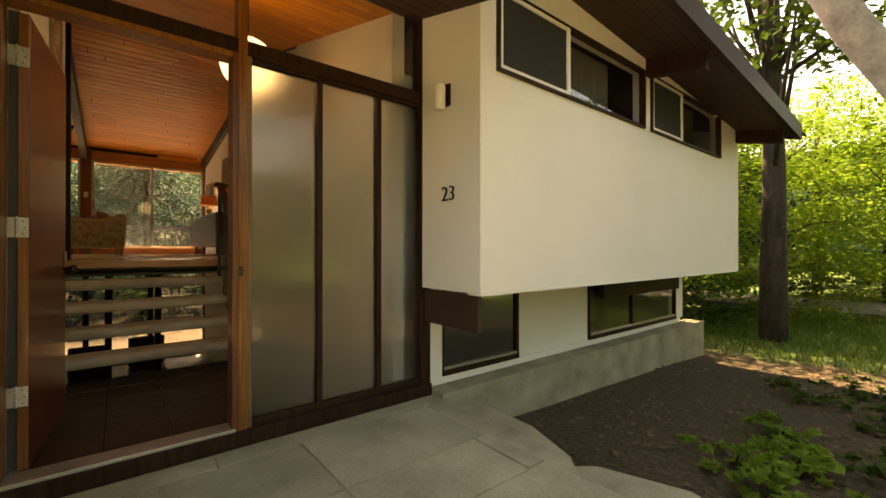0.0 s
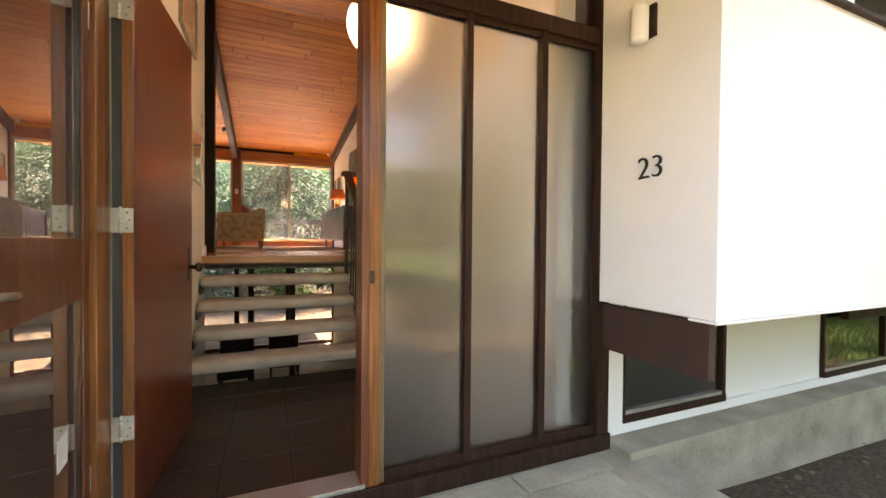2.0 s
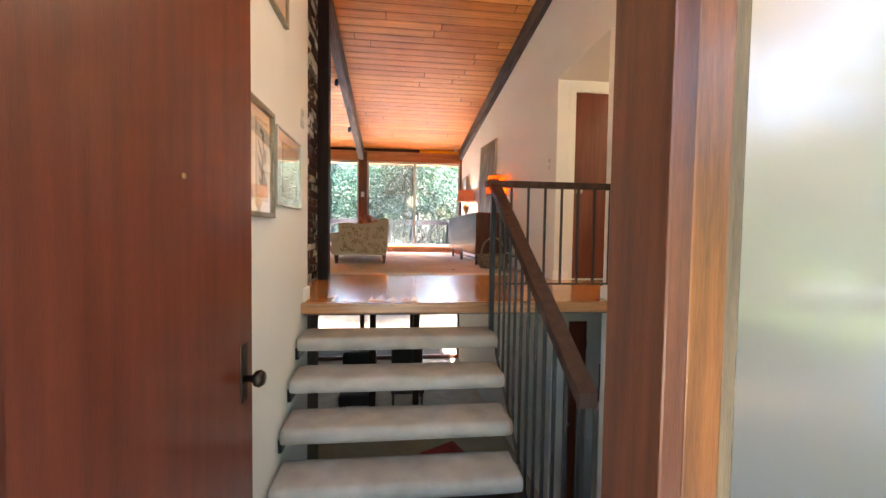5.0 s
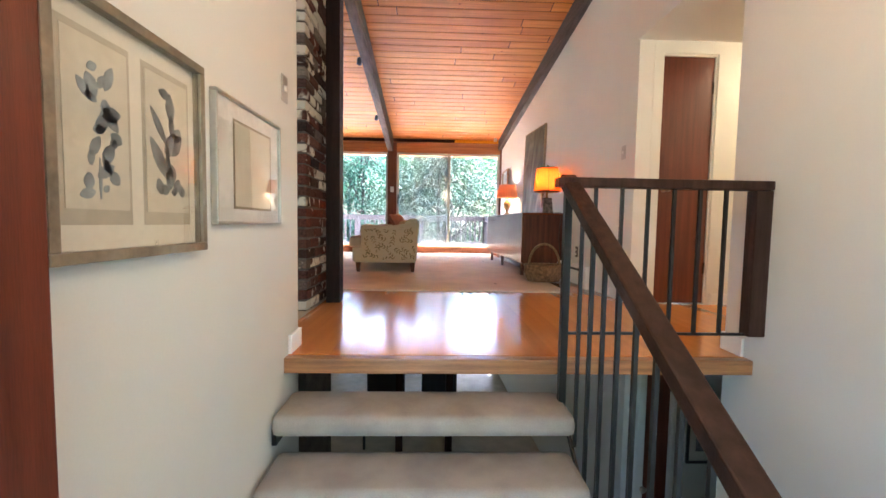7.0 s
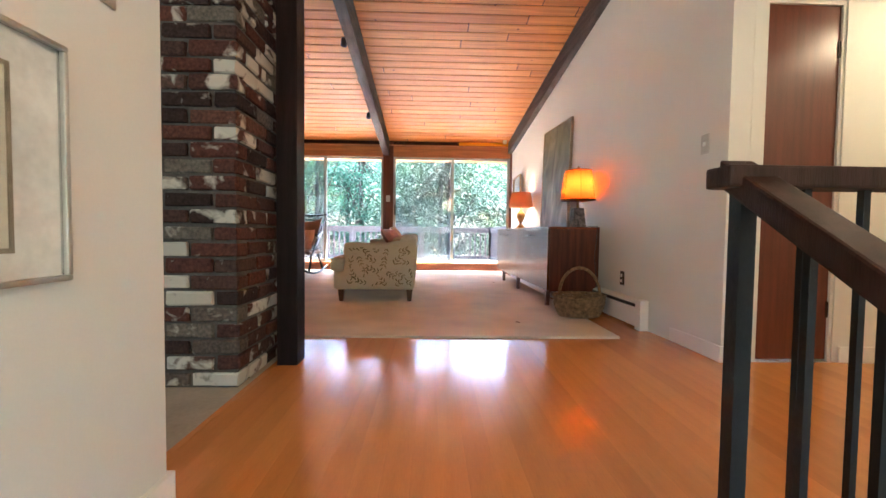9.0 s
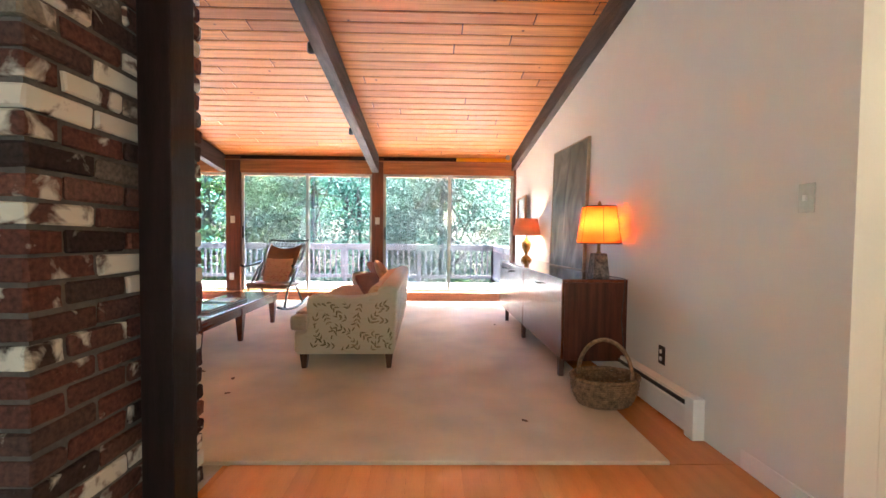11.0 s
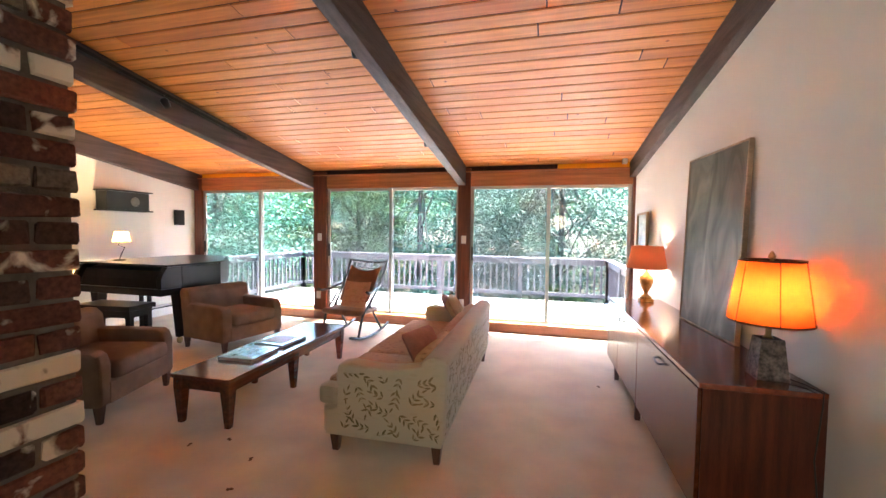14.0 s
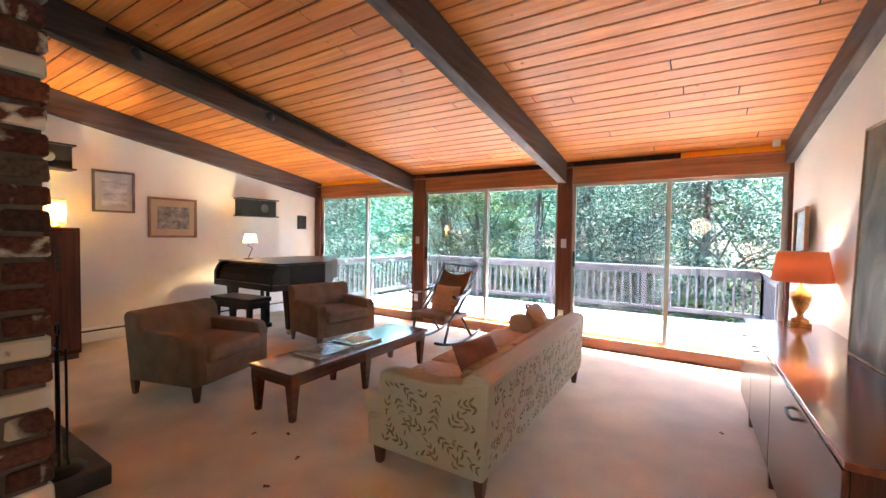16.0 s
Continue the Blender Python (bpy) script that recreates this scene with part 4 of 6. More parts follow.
part("escutcheon", bm_box((0.805, -0.046, 0.90, 0.855, -0.042, 1.10), bevel=0.002), KNOBM, d)
part("peephole", bm_lathe([(0.008, 0), (0.008, 0.004)], 10), BRASS, d).matrix_local = pose(0.50, -0.0425, 1.62, 90, 0, 0)

s = thing("storm_door", "brown storm door with two glass panes swung outward", "door", (XD0 - 0.03, YF - 0.075, 0.13), -84.5)
part("stile", bm_box((0.0, -0.018, 0, 0.064, 0.018, 2.30), bevel=0.004), REDB, s)
part("stile", bm_box((0.83, -0.018, 0, 0.915, 0.018, 2.30), bevel=0.004), FIR, s)
part("rail", bm_box((0.065, -0.017, 0, 0.829, 0.017, 0.16), bevel=0.004), REDB, s)
part("rail", bm_box((0.065, -0.017, 0.93, 0.829, 0.017, 1.14), bevel=0.004), REDB, s)
part("rail", bm_box((0.065, -0.017, 2.2, 0.829, 0.017, 2.30), bevel=0.004), REDB, s)
for z0, z1 in ((0.16, 0.93), (1.14, 2.2)):
    p = part("pane", bm_box((0.066, -0.003, z0, 0.825, 0.003, z1)), STORMG, s)
    p.visible_shadow = False
    for xx in (0.068, 0.81):
        part("glazing_bead", bm_box((xx, -0.012, z0, xx + 0.005, 0.010, z1)), KNOBM, s, "thin bronze glazing bead")
hl = part("lever_handle", bm_tube([(0.87, 0.02, 1.02), (0.87, 0.055, 1.02), (0.80, 0.06, 1.02), (0.74, 0.06, 1.015)], 0.009), NICKEL, s, "nickel lever handle")
part("hinge", bm_box((-0.012, -0.02, 0.2, 0.0, 0.02, 0.3), bevel=0.002), NICKEL, s)
part("hinge", bm_box((-0.012, -0.02, 1.9, 0.0, 0.02, 2.0), bevel=0.002), NICKEL, s)
part("sticker", bm_box((0.2, 0.0035, 0.42, 0.29, 0.0045, 0.52)), TRIMW, s, "small white notice")


def hall_door(x0, x1, z0, z1, label, hinge_right):
    dd = thing("closet_door", label, "door", (x0, YH + 0.02, z0))
    w, hh = x1 - x0, z1 - z0
    part("slab", bm_box((0.02, 0.0, 0.012, w - 0.02, 0.035, hh - 0.02), bevel=0.002), DOORW, dd)
    part("casing", bm_box((0.0, -0.012, 0, 0.018, 0.06, hh), (w - 0.018, -0.012, 0, w, 0.06, hh), (0.018, -0.012, hh - 0.018, w - 0.018, 0.06, hh)), WHITE, dd, "white painted casing")
    kx = 0.07 if hinge_right else w - 0.07
    k = part("knob", bm_lathe([(0.026, 0), (0.026, 0.004), (0.010, 0.008), (0.010, 0.03), (0.025, 0.04), (0.027, 0.055), (0.015, 0.066), (0.001, 0.067)], 16), NICKEL, dd, "satin nickel knob")
    k.matrix_local = pose(kx, 0.0, 0.93, 90, 0, 0)
    for z in (0.25, hh - 0.3):
        part("hinge", bm_box((w - 0.03 if hinge_right else 0.016, -0.006, z, w - 0.016 if hinge_right else 0.03, 0.004, z + 0.09)), KNOBM, dd)
    return dd


hall_door(2.07, 2.52, F, HD, "narrow flush mahogany closet door, shut", True)
hall_door(2.83, 3.62, F, HD, "flush mahogany bedroom door, shut", False)
hall_door(1.99, 2.30, LOW, 0.7, "dark mahogany lower level door, shut", True)

GLOBE = glow("lit_opal_glass", (1.0, 0.78, 0.50), 0.6)
BOWL = glow("lit_hall_bowl", (1.0, 0.78, 0.46), 3.4)
g = thing("pendant_lamp", "lit white glass globe pendant over the entry", "lamp", (0.91, 3.9, 2.88))
part("globe", bm_lathe([(0.001, -0.23)] + [(0.23 * math.sin(a), -0.23 * math.cos(a)) for a in np.linspace(0.15, 2.94, 18)] + [(0.03, 0.23)], 32), GLOBE, g)
part("cap", bm_lathe([(0.05, 0.225), (0.05, 0.26), (0.012, 0.275)], 16), BRASS, g)
part("cord", bm_tube([(0, 0, 0.27), (0, 0, ceil_z(3.9) - 2.88)], 0.005, 6), BLACK, g)

# house number and porch lamp on the return wall
numb = bpy.data.curves.new("house_number", "FONT")
numb.body, numb.size, numb.extrude, numb.align_x = "23", 0.165, 0.006, "CENTER"
numb.offset = -0.003
tmp = new("number_curve", numb)
me = bpy.data.meshes.new_from_object(tmp)
bpy.data.objects.remove(tmp)
me.materials.append(BLACKM)
hn = tagged(new("house_number", me), "black metal house number 23 on white wall", "sign")
hn.matrix_world = pose(1.997, 2.43, 1.615, 90, 0, -90)
pl = thing("porch_lamp", "white cylinder porch lamp with a bronze backplate", "lamp", (2.005, 2.46, 2.42))
part("backplate", bm_box((-0.02, -0.055, -0.075, 0.0, 0.055, 0.095), bevel=0.006), KNOBM, pl)
part("shade", bm_lathe([(0.040, -0.10), (0.045, -0.09), (0.045, 0.07), (0.038, 0.085), (0.001, 0.087)], 18, (-0.068, 0, 0)), TRIMW, pl, "white opal shade")

# ---------------------------------------------------------------- stairs and railing
for i, (y, z) in enumerate(((4.27, 0.375), (4.47, 0.57), (4.66, 0.767), (4.85, 0.955))):
    bm = bm_box((XL + 0.015, y, z - 0.088, 0.893, y + 0.29, z), bevel=0.034)
    for f in bm.faces:
        f.smooth = True
    t = solid("stair_tread", bm, TREADC, "thick open stair tread wrapped in grey-beige carpet", "stair tread", group="open stair treads")
    part("bracket", bm_box((XL - 0.005, y + 0.06, z - 0.15, XL + 0.02, y + 0.24, z - 0.08)), BLACKM, t, "black steel wall bracket")

XRL = 0.888
YN = YL - 0.03
rl = thing("stair_railing", "black iron balusters under a dark brown wooden handrail", "railing")
ZT = 1.965


def sq(x, y, z0, z1, h=0.007):
    return bm_box((x - h, y - h, z0, x + h, y + h, z1))


part("newel_post", sq(XRL - 0.006, YN, F - 0.26, ZT - 0.04, 0.016), BLACKM, rl)
part("handrail", bm_box((XRL - 0.06, YN - 0.035, ZT - 0.042, 1.798, YN + 0.035, ZT), bevel=0.006), DARKB, rl, "dark brown level handrail")
part("end_board", bm_box((1.72, YN - 0.03, F + 0.13, 1.797, YN + 0.03, ZT - 0.043), bevel=0.004), DARKB, rl, "brown wall board")
part("bottom_bar", bm_box((XRL, YN - 0.006, F + 0.13, 1.72, YN + 0.006, F + 0.142)), BLACKM, rl)
for k in range(1, 7):
    x = XRL + k * 0.119
    part("baluster", sq(x, YN, F + 0.142, ZT - 0.042), BLACKM, rl)
RS = 0.635


def rail_z(y):
    return ZT - RS * (YN - y)


y1 = 3.62
pts = [(YN + 0.03, rail_z(YN + 0.03)), (y1, rail_z(y1)), (y1, rail_z(y1) - 0.055), (YN + 0.03, rail_z(YN + 0.03) - 0.055)]
part("sloping_handrail", bm_prism(pts, "x", XRL - 0.036, XRL + 0.036, bevel=0.006), DARKB, rl, "dark brown sloping handrail")
for k in range(11):
    y = YN - 0.125 - k * 0.118
    tread = 0.94 - 0.95 * (YN - 0.17 - y)
    part("baluster", sq(XRL + 0.016, y, max(E0 - 0.3, tread - 0.18), rail_z(y) - 0.05), BLACKM, rl)
part("foot_post", sq(XRL + 0.016, 3.66, E0 - 0.02, rail_z(3.66) - 0.05, 0.014), BLACKM, rl)
part("stringer_bar", bm_prism([(YN, 0.83), (4.2, 0.15), (4.2, 0.12), (YN, 0.79)], "x", XRL + 0.024, XRL + 0.034), BLACKM, rl)

# ---------------------------------------------------------------- pictures and plates in the stair hall
MATW = surface("cream_picture_mat", (0.72, 0.68, 0.58), 0.9, 0.05, 3)
PAPER = surface("aged_print_paper", (0.62, 0.57, 0.46), 0.9, 0.08, 6)
FRAMEG = surface("gilt_grey_frame", (0.30, 0.25, 0.18), 0.4, 0.2, 10, metal=0.3)
PRINTK = surface("faded_print_ink", (0.22, 0.23, 0.22), 0.9, 0.3, 20)
PRINTB = surface("blue_print_ink", (0.26, 0.29, 0.30), 0.9, 0.3, 20)


def picture(name, label, origin, rz, w, hh, frame_mat, frame_w=0.018, depth=0.028, mat=None, glass=True):
    """A framed picture standing in local x-z, facing -y, its lower corner at the origin."""
    p = thing(name, label, "picture", origin, rz)
    part("frame", bm_box((0, -depth, 0, w, 0, frame_w), (0, -depth, hh - frame_w, w, 0, hh), (0, -depth, frame_w, frame_w, 0, hh - frame_w), (w - frame_w, -depth, frame_w, w, 0, hh - frame_w), bevel=0.003), frame_mat, p)
    part("mat", bm_box((frame_w, -0.008, frame_w, w - frame_w, -0.002, hh - frame_w)), mat or MATW, p)
    if glass:
        part("glass", bm_box((frame_w, -depth + 0.008, frame_w, w - frame_w, -depth + 0.011, hh - frame_w)), GLASS, p).visible_shadow = False
    return p


def bm_blob(cx, cz, rx, rz, turn=0.0, y=-0.0115, n=10):
    bm = bmesh.new()
    c, sn = math.cos(turn), math.sin(turn)
    vs = []
    for k in range(n):
        a = 2 * math.pi * k / n
        u, v = rx * math.cos(a), rz * math.sin(a) * (1 - 0.5 * abs(math.cos(a)))
        vs.append(bm.verts.new((cx + c * u - sn * v, y, cz + sn * u + c * v)))
    top = bmesh.ops.extrude_face_region(bm, geom=[bm.faces.new(vs)])
    bmesh.ops.translate(bm, verts=[q for q in top["geom"] if isinstance(q, bmesh.types.BMVert)], vec=(0, 0.001, 0))
    return bm


def join(bms):
    out = bmesh.new()
    for b in bms:
        me = bpy.data.meshes.new("tmp")
        b.to_mesh(me)
        b.free()
        out.from_mesh(me)
        bpy.data.meshes.remove(me)
    return out


pa = picture("framed_print_pair", "framed pair of faded botanical prints on cream mat", (XL + 0.001, 3.91, 1.668), 90, 0.475, 0.497, FRAMEG, 0.022, 0.032)
rng = random.Random(3)
for k, x0 in enumerate((0.055, 0.265)):
    part("print", bm_box((x0, -0.0105, 0.10, x0 + 0.155, -0.0085, 0.42)), PAPER, pa, "aged paper print")
    # darker sheet behind the print paints the shadow of the mat edge
    part("print_shadow", bm_box((x0 - 0.01, -0.0083, 0.07, x0 + 0.165, -0.0081, 0.435)), surface("mat_bevel_%s" % "ab"[k], (0.48, 0.43, 0.33), 0.9), pa, "bevelled mat edge with its shadow in the colour")
    bl = [bm_blob(x0 + 0.078, 0.16, 0.004, 0.05, y=-0.0116)]
    for j in range(22 if k == 0 else 15):
        zz = 0.13 + 0.25 * (j / (22 if k == 0 else 15))
        bl.append(bm_blob(x0 + 0.078 + rng.uniform(-1, 1) * (0.058 - 0.1 * (zz - 0.13)), zz, rng.uniform(0.008, 0.028), rng.uniform(0.008, 0.02), rng.uniform(-1.2, 1.2)))
    if k:
        for b_ in bl:
            b_.free()
        bl = [bm_blob(x0 + 0.155 * u, 0.10 + 0.32 * v, 0.155 * ru, 0.155 * rv, a, n=14) for u, v, ru, rv, a in (
            (0.42, 0.88, 0.13, 0.09, -0.2), (0.56, 0.79, 0.11, 0.26, 0.1), (0.58, 0.66, 0.07, 0.2, 0.0), (0.28, 0.63, 0.32, 0.08, -0.95), (0.62, 0.52, 0.27, 0.19, 0.65), (0.72, 0.60, 0.13, 0.12, 1.1), (0.28, 0.39, 0.36, 0.13, -1.0),
            (0.48, 0.38, 0.05, 0.28, 0.1), (0.52, 0.26, 0.11, 0.2, 0.0), (0.28, 0.19, 0.09, 0.14, 0.3), (0.40, 0.17, 0.10, 0.10, 0.0), (0.60, 0.31, 0.08, 0.14, 0.4), (0.70, 0.21, 0.10, 0.13, -0.4), (0.82, 0.17, 0.08, 0.11, 0.2), (0.62, 0.16, 0.07, 0.07, 0.0))]
    part("motif", join(bl), PRINTK if k else PRINTB, pa, "faded flower drawing")
pb = picture("framed_print_small", "thin silver framed pale print behind glass", (XL + 0.001, 4.463, 1.738), 90, 0.52, 0.405, ALU, 0.010, 0.022, surface("white_mat", (0.74, 0.73, 0.70), 0.9))
part("print", bm_box((0.13, -0.0105, 0.06, 0.42, -0.0085, 0.335)), PAPER, pb, "pale pencil print")
part("print_frame", bm_box((0.122, -0.0115, 0.052, 0.13, -0.0085, 0.343), (0.42, -0.0115, 0.052, 0.428, -0.0085, 0.343), (0.13, -0.0115, 0.335, 0.42, -0.0085, 0.343), (0.13, -0.0115, 0.052, 0.42, -0.0085, 0.06)), FRAMEG, pb, "thin inner fillet")
pc = picture("framed_print_high", "pale framed print high on the stair wall", (XL + 0.001, 4.05, 2.70), 90, 0.62, 0.45, FRAMEG, 0.018, 0.026)
part("print", bm_box((0.12, -0.0105, 0.1, 0.5, -0.0085, 0.35)), PAPER, pc)


def switch_plate(at, rz, label, slots=1, w=0.072, hh=0.115, mat=None):
    p = thing("wall_switch", label, "switch", at, rz)
    part("plate", bm_box((-w / 2, -0.006, -hh / 2, w / 2, 0, hh / 2), bevel=0.003), mat or ALU, p)
    for k in range(slots):
        z = (k - (slots - 1) / 2) * 0.045
        part("toggle", bm_box((-0.008, -0.014, z - 0.012, 0.008, -0.005, z + 0.012), bevel=0.002), TRIMW, p)
    return p


switch_plate((XL + 0.001, 5.08, 2.333), 90, "brushed metal switch plate on white wall")
switch_plate((wall_x(6.62) - 0.001, 6.62, 2.37), -91.5, "grey metal switch plate on living room wall")
ol = switch_plate((wall_x(7.55) - 0.001, 7.55, 1.475), -91.5, "brown wall outlet plate", 2, mat=KNOBM)
for x in (-2.85, -0.523):
    switch_plate((x, YW - 0.031, 2.44), 0, "white switch plate on window post", 1, mat=TRIMW)
    switch_plate((x - 0.02, YW - 0.031, 1.52), 0, "white outlet plate low on window post", 2, mat=TRIMW)

hl_ = thing("ceiling_lamp", "round opal glass ceiling lamp in the bedroom hall", "lamp", (3.2, 5.95, 3.21))
part("collar", bm_lathe([(0.10, -0.02), (0.10, 0.0)], 20), BRASS, hl_)
part("bowl", bm_lathe([(0.001, -0.10), (0.07, -0.09), (0.12, -0.05), (0.13, -0.021)], 24), BOWL, hl_)

# ---------------------------------------------------------------- living room: sofa
so = thing("sofa", "long cream sofa in leaf-print cloth with tapered wooden legs", "sofa", (-0.70, 8.22, CARP), 1.6)
SL, SD = 2.15, 0.82
part("base", bm_box((0.02, 0.02, 0.13, SD - 0.03, SL - 0.02, 0.30), bevel=0.015), FLORAL, so)


def sprigs(u0, u1, v0, v1, gap, seed, place):
    """A scatter of printed sprigs, each a curved stem with paired pointed leaves, laid on a face by place(u, v)."""
    rg = random.Random(seed)
    verts, faces = [], []

    def leaf(cu, cv, a, ln, wd):
        c, sn = math.cos(a), math.sin(a)
        k = len(verts)
        for s_, t_ in ((0, 0), (0.35, 0.5), (0.7, 0.36), (1, 0), (0.7, -0.36), (0.35, -0.5)):
            verts.append(place(cu + c * s_ * ln - sn * t_ * wd, cv + sn * s_ * ln + c * t_ * wd))
        faces.append(tuple(range(k, k + 6)))
    nu, nv = max(1, int((u1 - u0) / gap)), max(1, int((v1 - v0) / gap))
    for i in range(nu):
        for j in range(nv):
            u = u0 + (i + 0.5 + rg.uniform(-0.2, 0.2) + (0.25 if j % 2 else -0.25) * 0.8) * (u1 - u0) / nu
            v = v0 + (j + 0.5 + rg.uniform(-0.2, 0.2)) * (v1 - v0) / nv
            a, bend = rg.uniform(0, 6.28), rg.uniform(-0.5, 0.5)
            u, v = u - 0.04 * math.cos(a), v - 0.04 * math.sin(a)
            for k in range(rg.randint(2, 3)):
                sc = rg.uniform(0.8, 1.2)
                for side in (-1, 1):
                    leaf(u, v, a + side * rg.uniform(0.5, 0.9), 0.044 * sc, 0.013 * sc)
                leaf(u, v, a, 0.030, 0.003)
                u, v, a = u + 0.034 * math.cos(a), v + 0.034 * math.sin(a), a + bend * 0.5
            leaf(u, v, a, 0.046, 0.013)
    inside = [f for f in faces if all(verts[q] is not None for q in f)]
    keep = sorted({q for f in inside for q in f})
    new_i = {q: i for i, q in enumerate(keep)}
    me = bpy.data.meshes.new("leaf_print")
    me.from_pydata([verts[q] for q in keep], [], [[new_i[q] for q in f] for f in inside])
    me.materials.append(SPRIG)
    ob = new("leaf_print", me)
    ob.parent = so
    return tagged(ob, "printed brown leaf sprigs", kind="stuff")


def end_face(u, v):
    return (u, -0.0012, v) if 0.16 < u < SD - 0.03 and 0.15 < v < 0.545 + 0.06 * max(0, (u - 0.55) / 0.25) else ((u, -0.0012, v) if 0.07 < u < SD - 0.03 and 0.15 < v < 0.25 else None)


def back_face(u, v):
    return (SD - 0.012 + 0.024 * (v - 0.14) / 0.49 + 0.0012, u, v) if 0.04 < u < SL - 0.04 and 0.16 < v < 0.615 else None


SPRIG = leaf_mat("brown_print_ink", (0.11, 0.10, 0.045), (0.34, 0.26, 0.15), 0.0, mass=7.0)
sprigs(0.02, SD, 0.12, 0.68, 0.105, 4, end_face)
sprigs(0.02, SL, 0.14, 0.68, 0.10, 9, back_face)


def smooth_box(*a, bevel):
    bm = bm_box(*a, bevel=bevel)
    for f in bm.faces:
        f.smooth = True
    return bm


arm = [(0.04, 0.12), (SD - 0.02, 0.12), (SD - 0.002, 0.40), (SD + 0.008, 0.628), (SD - 0.05, 0.632), (SD - 0.16, 0.602), (SD - 0.30, 0.578), (0.40, 0.572), (0.20, 0.588), (0.13, 0.575), (0.115, 0.50), (0.13, 0.40), (0.115, 0.30), (0.04, 0.28)]
for y0, y1 in ((0.0, 0.13), (SL - 0.13, SL)):
    part("arm", bm_prism(arm, "y", y0, y1, bevel=0.016), FLORAL, so)
part("backrest", bm_prism([(SD - 0.20, 0.30), (SD - 0.012, 0.14), (SD + 0.012, 0.63), (SD - 0.02, 0.662), (SD - 0.09, 0.668), (SD - 0.15, 0.635)], "y", 0.005, SL - 0.005, bevel=0.02), FLORAL, so)
for k in range(3):
    y0 = 0.135 + k * (SL - 0.27) / 3
    bm = bm_box((-0.02, y0 + 0.004, 0.305, SD - 0.17, y0 + (SL - 0.27) / 3 - 0.004, 0.435), bevel=0.04)
    for f in bm.faces:
        f.smooth = True
    part("seat_cushion", bm, CUSHF, so, "tan leaf-print seat cushion")
    bm = bm_prism([(SD - 0.30, 0.43), (SD - 0.17, 0.43), (SD - 0.12, 0.635), (SD - 0.17, 0.65), (SD - 0.23, 0.625)], "y", y0 + 0.004, y0 + (SL - 0.27) / 3 - 0.004, bevel=0.03)
    part("back_cushion", bm, CUSHF, so, "tan leaf-print back cushion")
bm = bm_box((-0.02, 0.02, 0.30, 0.12, 0.135, 0.425), bevel=0.035)
part("cushion_ear", bm, FLORAL, so)
for x in (0.09, SD - 0.06):
    for y in (0.06, SL - 0.06):
        part("leg", bm_leg(x, y, 0, 0.13, 0.032, 0.018), LEGW, so, "tapered brown leg")


def pillow(at, rx, ry, rz, size, mat, label):
    bm = bmesh.new()
    bmesh.ops.create_grid(bm, x_segments=12, y_segments=12, size=0.5)
    low = bm.verts[:]
    for v in low:
        e = max(abs(v.co.x), abs(v.co.y)) * 2
        v.co.z = 0.16 * (1 - e ** 2.6) ** 0.6 + 0.004 if e < 1 else 0.004
        pinch = 1 - 0.07 * (1 - (abs(v.co.x) * 2) ** 2) if abs(v.co.y) > 0.49 else 1
        v.co.y *= pinch
    dup = bmesh.ops.duplicate(bm, geom=bm.faces[:])
    for v in [q for q in dup["geom"] if isinstance(q, bmesh.types.BMVert)]:
        v.co.z *= -1
    bmesh.ops.scale(bm, verts=bm.verts[:], vec=(size, size, size))
    bmesh.ops.recalc_face_normals(bm, faces=bm.faces[:])
    for f in bm.faces:
        f.smooth = True
    ob = solid("throw_pillow", bm, mat, label, "pillow")
    ob.matrix_world = pose(*at, rx, ry, rz)
    return ob


PINKC = surface("dusty_rose_cloth", (0.36, 0.16, 0.12), 0.95, 0.15, 10, 0.4, fine=220)
pillow((-0.12, 8.66, CARP + 0.565), 0, 58, -14, 0.36, PINKC, "dusty rose throw pillow leaning on the sofa")
pillow((-0.19, 9.95, CARP + 0.585), 0, 58, 10, 0.40, CUSHF, "tan leaf-print throw pillow on the sofa")
pillow((-0.26, 10.10, CARP + 0.58), 0, 52, 28, 0.38, PINKC, "rose throw pillow in the sofa corner")


